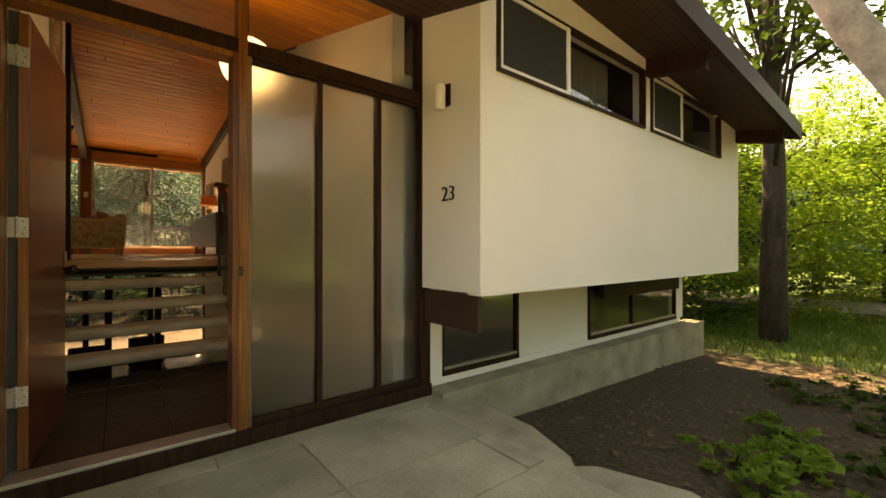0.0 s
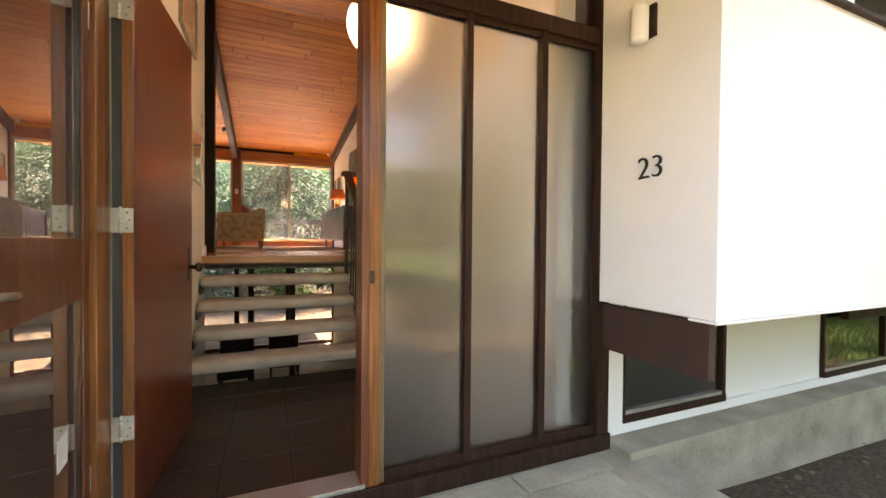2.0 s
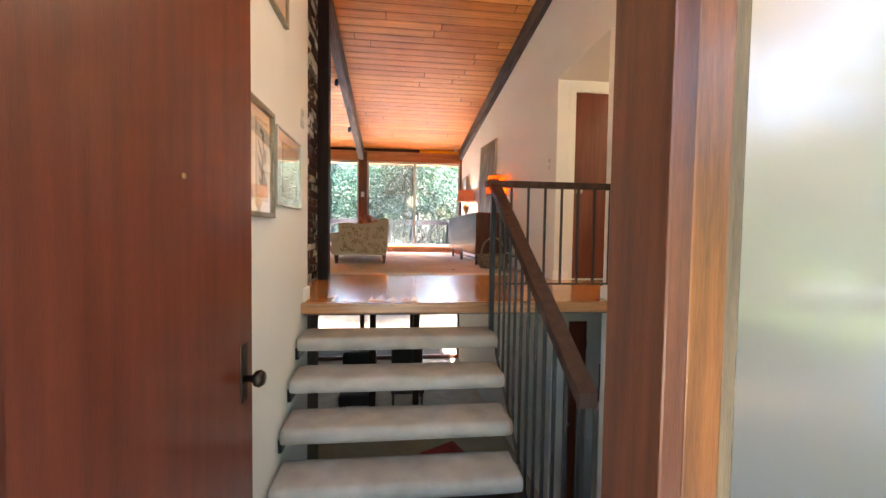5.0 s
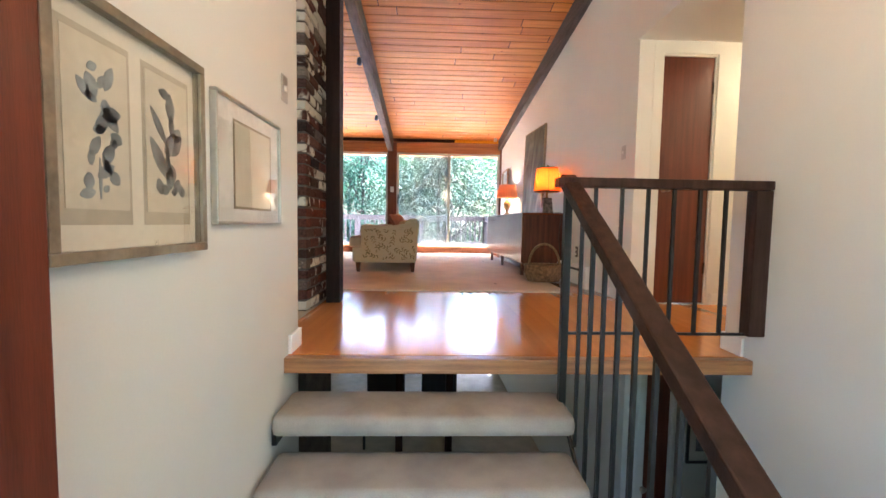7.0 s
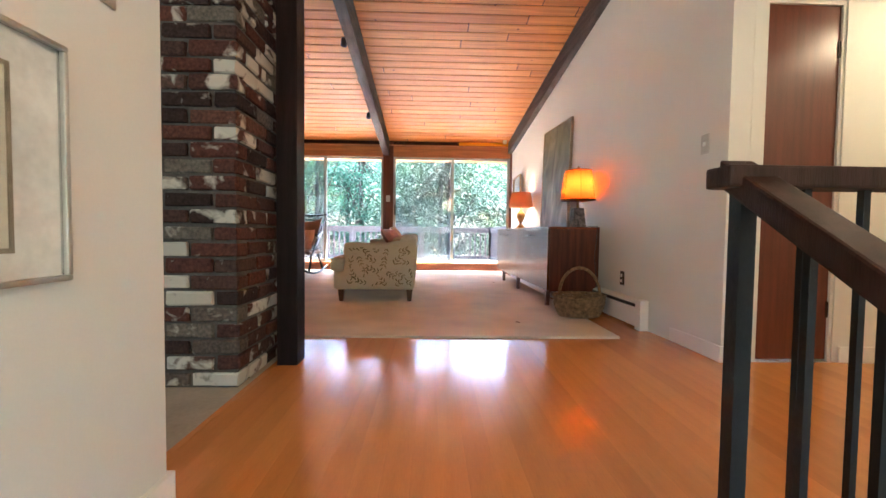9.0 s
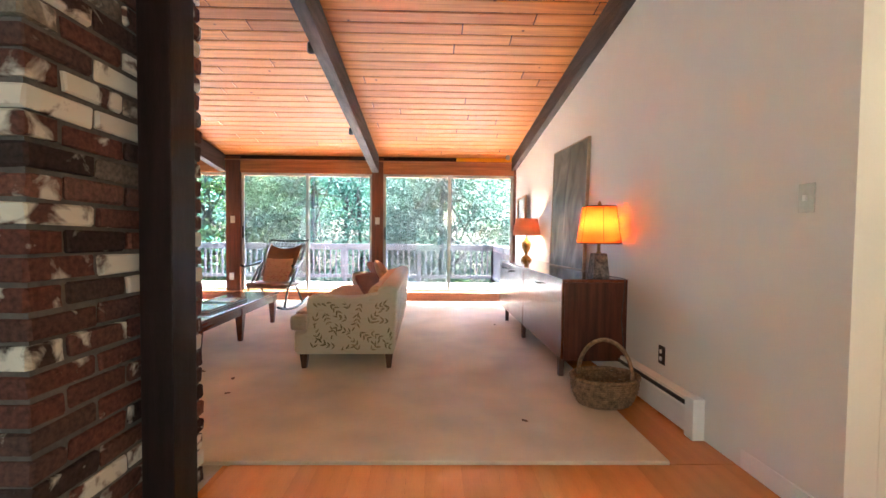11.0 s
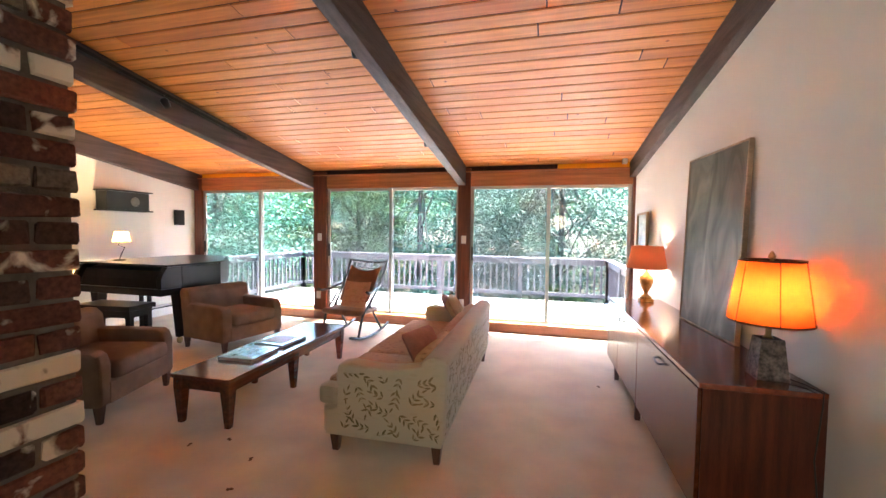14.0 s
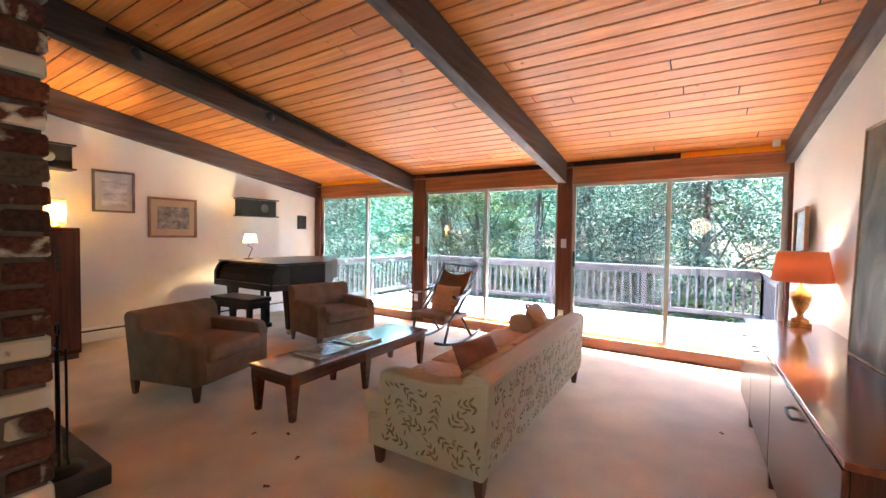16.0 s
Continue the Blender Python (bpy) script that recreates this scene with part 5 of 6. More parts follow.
# armchairs
def armchair(at, rz):
    c = thing("armchair", "brown chenille armchair with rolled low arms", "armchair", at, rz, group="brown armchairs")
    W, D = 0.84, 0.80   # local: front faces +x
    part("base", bm_box((-D / 2 + 0.03, -W / 2 + 0.02, 0.13, D / 2 - 0.06, W / 2 - 0.02, 0.30), bevel=0.012), TAUPE, c)
    armp = [(-D / 2 + 0.05, 0.125), (D / 2 - 0.05, 0.125), (D / 2 - 0.05, 0.42), (D / 2 - 0.07, 0.50), (D / 2 - 0.12, 0.525), (-D / 2 + 0.16, 0.535), (-D / 2 + 0.1, 0.5)]
    for y0, y1 in ((-W / 2, -W / 2 + 0.125), (W / 2 - 0.125, W / 2)):
        part("arm", bm_prism(armp, "y", y0, y1, bevel=0.03), TAUPE, c)
    part("backrest", bm_prism([(-D / 2 + 0.04, 0.12), (-D / 2 + 0.22, 0.28), (-D / 2 + 0.15, 0.65), (-D / 2 + 0.10, 0.70), (-D / 2 + 0.02, 0.705), (-D / 2 - 0.03, 0.67)], "y", -W / 2 + 0.012, W / 2 - 0.012, bevel=0.03), TAUPE, c)
    bm = smooth_box((-D / 2 + 0.17, -W / 2 + 0.13, 0.295, D / 2 - 0.01, W / 2 - 0.13, 0.43), bevel=0.045)
    part("seat_cushion", bm, TAUPE, c)
    part("front_panel", bm_box((D / 2 - 0.07, -W / 2 + 0.1, 0.13, D / 2 - 0.045, W / 2 - 0.1, 0.29), bevel=0.008), TAUPE, c)
    for x in (-D / 2 + 0.06, D / 2 - 0.09):
        for y in (-W / 2 + 0.05, W / 2 - 0.05):
            part("leg", bm_leg(x, y, 0, 0.13, 0.027, 0.016), LEGW, c, "dark tapered leg")
    return c


armchair((-2.80, 8.36, CARP), 17)
armchair((-3.06, 10.12, CARP), -10)

# coffee table
TABLEG = surface("polished_mahogany_top", (0.12, 0.045, 0.024), 0.12, 0.25, 3, 0.02, grain=(10, 0.6, 10), coat=0.7)
ct = thing("coffee_table", "long low mahogany coffee table with six tapered legs", "table", (-1.93, 8.25, CARP), 1.6)
TW, TL, TH = 0.50, 1.76, 0.365
part("tabletop", bm_box((0, 0, TH - 0.028, TW, TL, TH), bevel=0.006), TABLEG, ct, "polished tabletop")
part("apron", bm_box((0.02, 0.02, TH - 0.105, TW - 0.02, TL - 0.02, TH - 0.0285), bevel=0.004), WALNUT, ct)
for y in (0.05, 0.83, TL - 0.07):
    for x in (0.05, TW - 0.05):
        l1 = part("leg", bm_leg(x, y, 0, TH - 0.105, 0.036, 0.019), WALNUT, ct)
        part("leg_block", bm_box((x - 0.037, y - 0.037, TH - 0.11, x + 0.037, y + 0.037, TH - 0.03), bevel=0.003), WALNUT, l1)
# cover colours hold the greenish reflections of the glossy flat tops
BOOKA = surface("green_reflection_book_cover", (0.20, 0.25, 0.22), 0.15, 0.35, 7, coat=0.6)
BOOKB = surface("pale_book_cover", (0.34, 0.36, 0.33), 0.15, 0.4, 6, coat=0.6)
PAGES = surface("book_pages", (0.60, 0.54, 0.43), 0.9, 0.1, 60)
for (x, y, rz, m, lab) in ((-1.86, 8.60, 3, BOOKB, "pale large flat book on the coffee table"), (-1.88, 9.03, -1, BOOKA, "grey-green large flat book on the coffee table")):
    bk = thing("book", lab, "book", (x, y, CARP + TH), rz)
    part("page_block", bm_box((0.008, 0.008, 0.003, 0.31, 0.352, 0.022)), PAGES, bk)
    part("cover", bm_box((0, 0, 0.0005, 0.32, 0.36, 0.003), (0, 0, 0.022, 0.32, 0.36, 0.026), bevel=0.0008), m, bk)
    part("title_panel", bm_box((0.05, 0.06, 0.0262, 0.27, 0.29, 0.0266)), TRIMW if m is BOOKA else BOOKA, bk, "printed cover picture")

# rocking chair
rk = thing("rocking_chair", "dark spindle-back rocking chair with leather sling and pillow", "rocking chair", (-1.86, 10.90, CARP), -7)
rk.scale = (1.16, 1.1, 1.06)
for sx in (-0.24, 0.24):
    part("runner", bm_tube([(sx, -0.42 + 0.12 * k, 0.018 + 0.075 * ((k - 3.4) / 3.4) ** 2) for k in range(8)], 0.016, 8), BLACK, rk)
    part("rear_leg", bm_tube([(sx, 0.24, 0.06), (sx * 0.98, 0.02, 0.36), (sx * 0.95, -0.02, 0.40)], 0.014), BLACK, rk)
    part("front_leg", bm_tube([(sx, -0.26, 0.05), (sx * 1.02, -0.18, 0.30), (sx * 1.08, 0.10, 0.56)], 0.014), BLACK, rk)
    part("back_post", bm_tube([(sx * 0.95, -0.06, 0.33), (sx * 1.0, 0.16, 0.60), (sx * 1.08, 0.36, 0.93)], 0.014, 8, 0.011), BLACK, rk)
    part("armrest", bm_tube([(sx * 1.06, 0.19, 0.64), (sx * 1.20, 0.0, 0.585), (sx * 1.30, -0.16, 0.57), (sx * 1.34, -0.22, 0.60)], 0.016), BLACK, rk)
part("crest_rail", bm_tube([(-0.27, 0.365, 0.925), (-0.12, 0.385, 0.905), (0.12, 0.385, 0.905), (0.27, 0.365, 0.925)], 0.014), BLACK, rk)
part("lower_rail", bm_tube([(-0.25, 0.30, 0.83), (0.25, 0.30, 0.83)], 0.008), BLACK, rk)
for k in range(9):
    x = -0.20 + 0.05 * k
    part("spindle", bm_tube([(x, 0.02, 0.40), (x * 1.05, 0.38, 0.91)], 0.005, 6), BLACK, rk)
LEATH = surface("tan_leather", (0.20, 0.095, 0.05), 0.5, 0.2, 8, 0.2)
bm = bmesh.new()
edge = [(-0.21, 0.92), (-0.17, 0.86), (-0.08, 0.80), (0.0, 0.785), (0.08, 0.80), (0.17, 0.86), (0.21, 0.92), (0.20, 0.10), (-0.20, 0.10)]
lay_ = [[bm.verts.new((x, -0.005 + 0.36 * s_ + o, 0.38 + 0.53 * s_)) for x, s_ in edge] for o in (-0.022, -0.012)]
bm.faces.new(lay_[0]), bm.faces.new(lay_[1][::-1])
for k in range(9):
    bm.faces.new((lay_[0][k], lay_[1][k], lay_[1][(k + 1) % 9], lay_[0][(k + 1) % 9]))
part("sling", bm, LEATH, rk, "tan leather back sling")
part("seat", smooth_box((-0.25, -0.26, 0.30, 0.25, 0.16, 0.37), bevel=0.03), LEATH, rk, "tan leather seat pad")
pillow((-1.852, 10.96, CARP + 0.53), 66, 0, -7, 0.40, leaf_print("berry_print_cloth", (0.52, 0.30, 0.20), (0.30, 0.06, 0.05), (0.35, 0.25, 0.10), 22), "berry-print pillow on the rocking chair")

# ---------------------------------------------------------------- sideboard wall
sb = thing("sideboard", "long walnut sideboard with sliding doors and black pulls", "sideboard", (1.357, 7.995, CARP), 1.6)
BL, BD, B0, B1 = 2.46, 0.505, 0.15, 0.755
part("body", bm_box((0.012, 0.0, B0, BD, BL, B1 - 0.024), bevel=0.003), WALNUT, sb)
part("end_panel", bm_box((0.012, -0.004, B0, BD, -0.0002, B1 - 0.0242)), WALNUTV, sb, "walnut end panel with upright grain")
part("top", bm_box((-0.004, -0.006, B1 - 0.0238, BD + 0.002, BL + 0.004, B1), bevel=0.003), surface("polished_red_walnut", (0.19, 0.055, 0.025), 0.16, 0.25, 3, 0.02, grain=(10, 0.6, 10), coat=0.6), sb, "polished walnut top")
for a, b, hy in ((0.0, 1.16, 0.58), (1.16, 1.9, 1.72), (1.9, BL, 2.2)):
    dr = part("door", bm_box((-0.006, a + 0.006, B0 + 0.012, 0.0118, b - 0.006, B1 - 0.03), bevel=0.002), WALNUT, sb)
    part("handle", bm_tube([(-0.006, hy - 0.07, 0.675), (-0.028, hy - 0.06, 0.67), (-0.030, hy, 0.664), (-0.028, hy + 0.06, 0.67), (-0.006, hy + 0.07, 0.675)], 0.007), BLACKM, dr, "black bail pull")
for x in (0.04, BD - 0.05):
    for y in (0.13, 1.3, BL - 0.30):
        part("leg", bm_leg(x, y, 0, B0, 0.022, 0.018), LEGW, sb, "dark square leg")
SBT = CARP + B1

STONEB = surface("mottled_grey_stone", (0.16, 0.13, 0.11), 0.6, 0.5, 22, 0.4, fine=90)


def shade(r0, r1, z0, z1, mat_, parent, label):
    bm = bmesh.new()
    n = 40
    ring = [[bm.verts.new((r * math.cos(2 * math.pi * k / n), r * math.sin(2 * math.pi * k / n), z)) for k in range(n)] for r, z in ((r0, z0), (r1, z1), (r1 - 0.003, z1), (r0 - 0.003, z0))]
    for i in range(4):
        p, q = ring[i], ring[(i + 1) % 4]
        for k in range(n):
            bm.faces.new((p[k], p[(k + 1) % n], q[(k + 1) % n], q[k])).smooth = True
    return part("shade", bm, mat_, parent, label)


def bulb(at, energy, color, size=0.03):
    lt = new("bulb_light", bpy.data.lights.new("bulb_light", "POINT"))
    lt.data.energy, lt.data.color, lt.data.shadow_soft_size = energy, color, size
    lt.location = at
    return lt


L1 = (1.685, 8.17, SBT)
la = thing("table_lamp", "lit orange shade table lamp on a square stone base", "lamp", L1)
part("base", bm_leg(0, 0, 0.001, 0.185, 0.046, 0.064), STONEB, la, "mottled grey stone base")
part("neck", bm_lathe([(0.022, 0.185), (0.012, 0.20), (0.012, 0.26), (0.008, 0.27), (0.008, 0.56), (0.004, 0.57)], 12), BRASS, la)
sh1 = shade(0.165, 0.125, 0.262, 0.545, SHADEO, la, "glowing orange paper shade")
part("finial", bm_lathe([(0.012, 0.552), (0.016, 0.565), (0.006, 0.585), (0.001, 0.59)], 12), BRASS, sh1)
for z, r in ((0.262, 0.166), (0.545, 0.126)):
    part("trim_band", bm_lathe([(r, z - 0.004), (r + 0.001, z + 0.004), (r - 0.004, z + 0.004), (r - 0.004, z - 0.004)], 40), LEGW, sh1)
for k in range(6):
    a = radians(60 * k + 20)
    part("rib", bm_tube([(0.1655 * math.cos(a), 0.1655 * math.sin(a), 0.265), (0.1255 * math.cos(a), 0.1255 * math.sin(a), 0.543)], 0.002, 6), LEGW, sh1)
part("spider", bm_tube([(-0.124, 0, 0.54), (0.124, 0, 0.54)], 0.002, 6), BRASS, la)
part("cord", bm_tube([(0.06, -0.02, 0.012), (0.11, -0.10, 0.008), (0.125, -0.185, 0.006), (0.12, -0.192, -0.05), (0.10, -0.192, -0.28), (0.125, -0.192, -0.52), (0.11, -0.192, -0.70)], 0.003, 6), BLACK, la, "thin dark lamp cord")
bulb((L1[0], L1[1], L1[2] + 0.40), LAMP_W * 1.3, (1.0, 0.76, 0.44))
L2 = (1.60, 10.30, SBT)
lb = thing("table_lamp", "salmon shade table lamp on a turned amber base", "lamp", L2)
AMBER = surface("amber_alabaster", (0.55, 0.30, 0.08), 0.25, 0.3, 14, coat=0.4)
part("foot", bm_box((-0.06, -0.06, 0.001, 0.06, 0.06, 0.03), bevel=0.004), AMBER, lb)
part("base", bm_lathe([(0.055, 0.03), (0.05, 0.05), (0.022, 0.065), (0.018, 0.09), (0.045, 0.14), (0.062, 0.20), (0.060, 0.235), (0.03, 0.26), (0.022, 0.28), (0.012, 0.29), (0.008, 0.31), (0.008, 0.55)], 24), AMBER, lb, "turned amber stone base")
sh2 = shade(0.178, 0.140, 0.325, 0.54, SHADEP, lb, "salmon cloth shade")
part("spider", bm_tube([(-0.139, 0, 0.535), (0.139, 0, 0.535)], 0.002, 6), BRASS, lb)
bulb((L2[0], L2[1], L2[2] + 0.42), LAMP_W * 0.12, (1.0, 0.74, 0.42))


def canvas_mat():
    m, n, l, b = nodes_of("grey_green_abstract_paint")
    b.inputs["Roughness"].default_value = 0.55
    tc, mp = n.new("ShaderNodeTexCoord"), n.new("ShaderNodeMapping")
    mp.inputs["Scale"].default_value = (2.2, 2.2, 0.9)
    l.new(tc.outputs["Object"], mp.inputs[0])
    a = n.new("ShaderNodeTexNoise")
    a.inputs["Scale"].default_value, a.inputs["Detail"].default_value, a.inputs["Distortion"].default_value = 2.0, 9, 1.6
    l.new(mp.outputs[0], a.inputs[0])
    r = n.new("ShaderNodeValToRGB")
    r.color_ramp.elements[0].position, r.color_ramp.elements[1].position = 0.3, 0.75
    r.color_ramp.elements[0].color, r.color_ramp.elements[1].color = (0.085, 0.09, 0.062, 1), (0.36, 0.355, 0.25, 1)
    e = r.color_ramp.elements.new(0.52)
    e.color = (0.20, 0.205, 0.15, 1)
    l.new(a.outputs[0], r.inputs[0]), l.new(r.outputs[0], b.inputs["Base Color"])
    bp = n.new("ShaderNodeBump")
    bp.inputs["Strength"].default_value, bp.inputs["Distance"].default_value = 0.5, 0.005
    l.new(a.outputs[0], bp.inputs["Height"]), l.new(bp.outputs[0], b.inputs["Normal"])
    return m


CANVAS = canvas_mat()
pt = thing("abstract_painting", "large grey-green abstract painting leaning on the wall", "painting", (wall_x(8.7) - 0.075, 8.70, SBT + 0.001))
pt.matrix_world = pose(1.712, 9.52, SBT + 0.002, -1.5, 0, -84.6)
part("canvas", bm_box((0.012, -0.022, 0.012, 0.798, -0.004, 1.208)), CANVAS, pt)
part("frame", bm_box((0, -0.03, 0, 0.81, 0, 0.011), (0, -0.03, 1.209, 0.81, 0, 1.22), (0, -0.03, 0.011, 0.011, 0, 1.209), (0.799, -0.03, 0.011, 0.81, 0, 1.209), bevel=0.002), surface("pale_oak_strip", (0.42, 0.33, 0.21), 0.5, 0.2, 8), pt, "thin pale wood strip frame")
p2 = picture("small_landscape", "small framed pale landscape on living room wall", (wall_x(11.45) - 0.001, 11.45, 2.40), -91.5, 0.62, 0.40, surface("gilt_oak_frame", (0.36, 0.23, 0.10), 0.45, 0.2, 8), 0.022, 0.03, surface("pale_blue_green_paint", (0.42, 0.50, 0.45), 0.6, 0.35, 3), glass=False)
sn = thing("motion_sensor", "small white corner sensor near the ceiling", "sensor", (wall_x(11.55) - 0.16, 11.60, 3.50))
part("body", bm_box((-0.03, -0.03, -0.06, 0.03, 0.03, 0.06), bevel=0.012), TRIMW, sn)

bh = thing("baseboard_heater", "white metal baseboard heater along the living room wall", "heater", (wall_x(7.15), 7.15, F), 1.55)
part("cover", bm_prism([(-0.004, 0.02), (-0.062, 0.02), (-0.062, 0.15), (-0.045, 0.20), (-0.004, 0.215)], "y", 0.07, 4.3), TRIMW, bh)
part("end_cap", bm_box((-0.068, 0.0, 0.0, -0.002, 0.072, 0.222), bevel=0.004), TRIMW, bh)
part("slot", bm_box((-0.058, 0.08, 0.158, -0.05, 4.3, 0.185)), BLACK, bh, "dark vent slot")
bh2 = thing("baseboard_heater", "white metal baseboard heater along the side wall", "heater", (XW, 7.9, CARP), 0)
part("cover", bm_prism([(0.002, 0.02), (0.06, 0.02), (0.06, 0.13), (0.045, 0.17), (0.002, 0.185)], "y", 0.0, 3.7), TRIMW, bh2)
part("slot", bm_box((0.045, 0.0, 0.14, 0.058, 3.7, 0.16)), BLACK, bh2, "dark vent slot")

# wicker basket
WICK = surface("tan_wicker", (0.27, 0.165, 0.085), 0.8, 0.35, 40, 0.6, fine=120)
bk = thing("wicker_basket", "oval tan wicker basket with a hooped handle", "basket", (1.52, 7.62, F + 0.016), 8)
me_parts = []
for i in range(13):
    z = 0.008 + i * 0.013
    rx, ry = 0.165 + 0.05 * math.sin(min(1, z / 0.12) * 1.4), 0.12 + 0.04 * math.sin(min(1, z / 0.12) * 1.4)
    me_parts.append(bm_tube([(rx * math.cos(a) * (1 + 0.012 * (-1) ** (k + i)), ry * math.sin(a) * (1 + 0.012 * (-1) ** (k + i)), z) for k, a in enumerate(np.linspace(0, 2 * math.pi, 41))], 0.0072, 6))
part("weave", join(me_parts), WICK, bk)
part("bottom", bm_prism([(0.165 * math.cos(a), 0.12 * math.sin(a)) for a in np.linspace(0, 2 * math.pi, 24, endpoint=False)], "z", 0.0, 0.012), WICK, bk)
part("rim", bm_tube([(0.218 * math.cos(a), 0.163 * math.sin(a), 0.172) for a in np.linspace(0, 2 * math.pi, 41)], 0.013, 8), WICK, bk)
part("handle", bm_tube([(0, 0.163 * math.cos(a), 0.165 + 0.24 * math.sin(a)) for a in np.linspace(0, math.pi, 17)], 0.013, 8), WICK, bk).matrix_local = pose(0, 0, 0, 0, 0, 60)

# ---------------------------------------------------------------- piano corner
EBONY = surface("worn_ebony_lacquer", (0.011, 0.008, 0.007), 0.3, 0.3, 5, spec=0.2)
pn = thing("grand_piano", "closed black baby grand piano with turned legs", "piano", (-4.99, 9.62, CARP), 0)
out = [(0.02, 0.25), (1.40, 0.25), (1.44, 0.80), (1.32, 1.05), (1.05, 1.25), (0.88, 1.55), (0.62, 1.74), (0.28, 1.72), (0.02, 1.62)]
part("case", bm_prism(out, "z", 0.66, 0.955, bevel=0.01), EBONY, pn)
part("lid", bm_prism([(x * 1.012 - 0.008, (y * 1.006 - 0.006) if y > 0.3 else 0.05) for x, y in out], "z", 0.957, 0.978, bevel=0.005), EBONY, pn)
part("key_bed", bm_box((0.02, -0.02, 0.62, 1.40, 0.252, 0.70), bevel=0.008), EBONY, pn)
part("fallboard", bm_prism([(0.02, 0.70), (0.04, 0.80), (0.09, 0.90), (0.25, 0.94), (0.25, 0.70)], "x", 0.09, 1.33, bevel=0.006), EBONY, pn)
for x in (0.02, 1.33):
    part("cheek", bm_prism([(-0.02, 0.70), (-0.02, 0.82), (0.02, 0.90), (0.06, 0.953), (0.25, 0.955), (0.25, 0.70)], "x", x, x + 0.07, bevel=0.008), EBONY, pn)
for x, y in ((0.13, 0.2), (1.30, 0.3), (0.5, 1.5)):
    lg = part("leg", join([bm_leg(x, y, 0.08, 0.62, 0.062, 0.030), bm_box((x - 0.075, y - 0.075, 0.60, x + 0.075, y + 0.075, 0.66))]), EBONY, pn)
    part("caster", bm_lathe([(0.02, 0), (0.035, 0.02), (0.035, 0.06), (0.02, 0.08)], 12, (x, y, 0)), BRASS, lg)
part("pedal_lyre", bm_box((0.66, 0.30, 0.05, 0.69, 0.34, 0.64), (0.79, 0.30, 0.05, 0.82, 0.34, 0.64), (0.64, 0.28, 0.04, 0.84, 0.36, 0.10)), EBONY, pn)
bn = thing("piano_bench", "black wooden piano bench with square legs", "bench", (-4.72, 9.42, CARP), 6)
part("seat", bm_box((0, 0, 0.44, 0.78, 0.36, 0.50), bevel=0.008), EBONY, bn)
part("apron", bm_box((0.03, 0.03, 0.36, 0.75, 0.33, 0.44)), EBONY, bn)
for x in (0.06, 0.72):
    for y in (0.06, 0.30):
        part("leg", bm_leg(x, y, 0, 0.36, 0.03, 0.022), EBONY, bn)
PT = CARP + 0.979
ll = thing("desk_lamp", "lit small cream shade lamp on a black arm", "lamp", (-4.72, 9.98, PT))
part("base", bm_lathe([(0.07, 0.0), (0.07, 0.012), (0.02, 0.02)], 20), BLACKM, ll)
part("arm", bm_tube([(0, 0, 0.015), (0.02, 0.02, 0.10), (0.07, 0.02, 0.17), (-0.02, 0.0, 0.20), (0.03, 0.01, 0.29)], 0.006), BLACKM, ll)
shade(0.10, 0.07, 0.245, 0.375, SHADEW, ll, "glowing cream cloth shade").location = (0.03, 0.01, 0)
part("harp", bm_tube([(-0.04, 0.01, 0.37), (0.10, 0.01, 0.37)], 0.002, 6), BLACKM, ll)
bulb((-4.69, 9.99, PT + 0.31), LAMP_W * 0.5, (1.0, 0.72, 0.36))


def wall_speaker(y0, z0, label):
    sp = thing("wall_speaker", label, "speaker", (XW, y0, z0))
    part("box", bm_box((0.002, 0.03, 0.02, 0.20, 0.63, 0.27), bevel=0.004), BLACK, sp)
    part("shelf", bm_box((0.002, 0.0, 0.0, 0.24, 0.66, 0.019), bevel=0.002), BLACK, sp)
    part("top_board", bm_box((0.002, 0.0, 0.271, 0.24, 0.66, 0.29), bevel=0.002), BLACK, sp)
    c = part("cone", bm_lathe([(0.065, 0), (0.06, 0.008), (0.02, 0.002), (0.001, 0.006)], 20), surface("grey_cone", (0.12, 0.11, 0.10), 0.4, 0.2), sp)
    c.matrix_local = pose(0.201, 0.42, 0.14, 0, 90, 0)
    return sp


wall_speaker(10.08, 2.78, "black shelf speaker between thin boards on white wall")
wall_speaker(7.45, 3.20, "black shelf speaker high on white wall")
q = thing("thermostat_panel", "small black square panel on white wall", "panel", (XW, 11.29, 2.60))
part("plate", bm_box((0.002, 0, 0, 0.03, 0.18, 0.25), bevel=0.004), BLACK, q)
part("grille", bm_box((0.031, 0.02, 0.02, 0.034, 0.16, 0.23)), SCREEN, q)
GREYF = surface("grey_wood_frame", (0.14, 0.12, 0.10), 0.5, 0.2, 8)
OAKF = surface("oak_frame", (0.26, 0.15, 0.08), 0.5, 0.2, 8)
ENGR = surface("grey_engraving", (0.30, 0.29, 0.26), 0.9, 0.45, 14, second=(0.09, 0.085, 0.08))
PALEP = surface("pale_lake_photo", (0.55, 0.56, 0.54), 0.8, 0.4, 5, grain=(1, 1, 4), second=(0.25, 0.27, 0.28))
w1 = picture("framed_photograph", "grey framed pale lake photograph on white wall", (XW + 0.001, 8.31, 2.75), 90, 0.44, 0.52, GREYF, 0.025, 0.03, surface("grey_mat", (0.45, 0.47, 0.46), 0.9, 0.05), glass=False)
part("print", bm_box((0.09, -0.011, 0.08, 0.36, -0.0085, 0.42)), PALEP, w1)
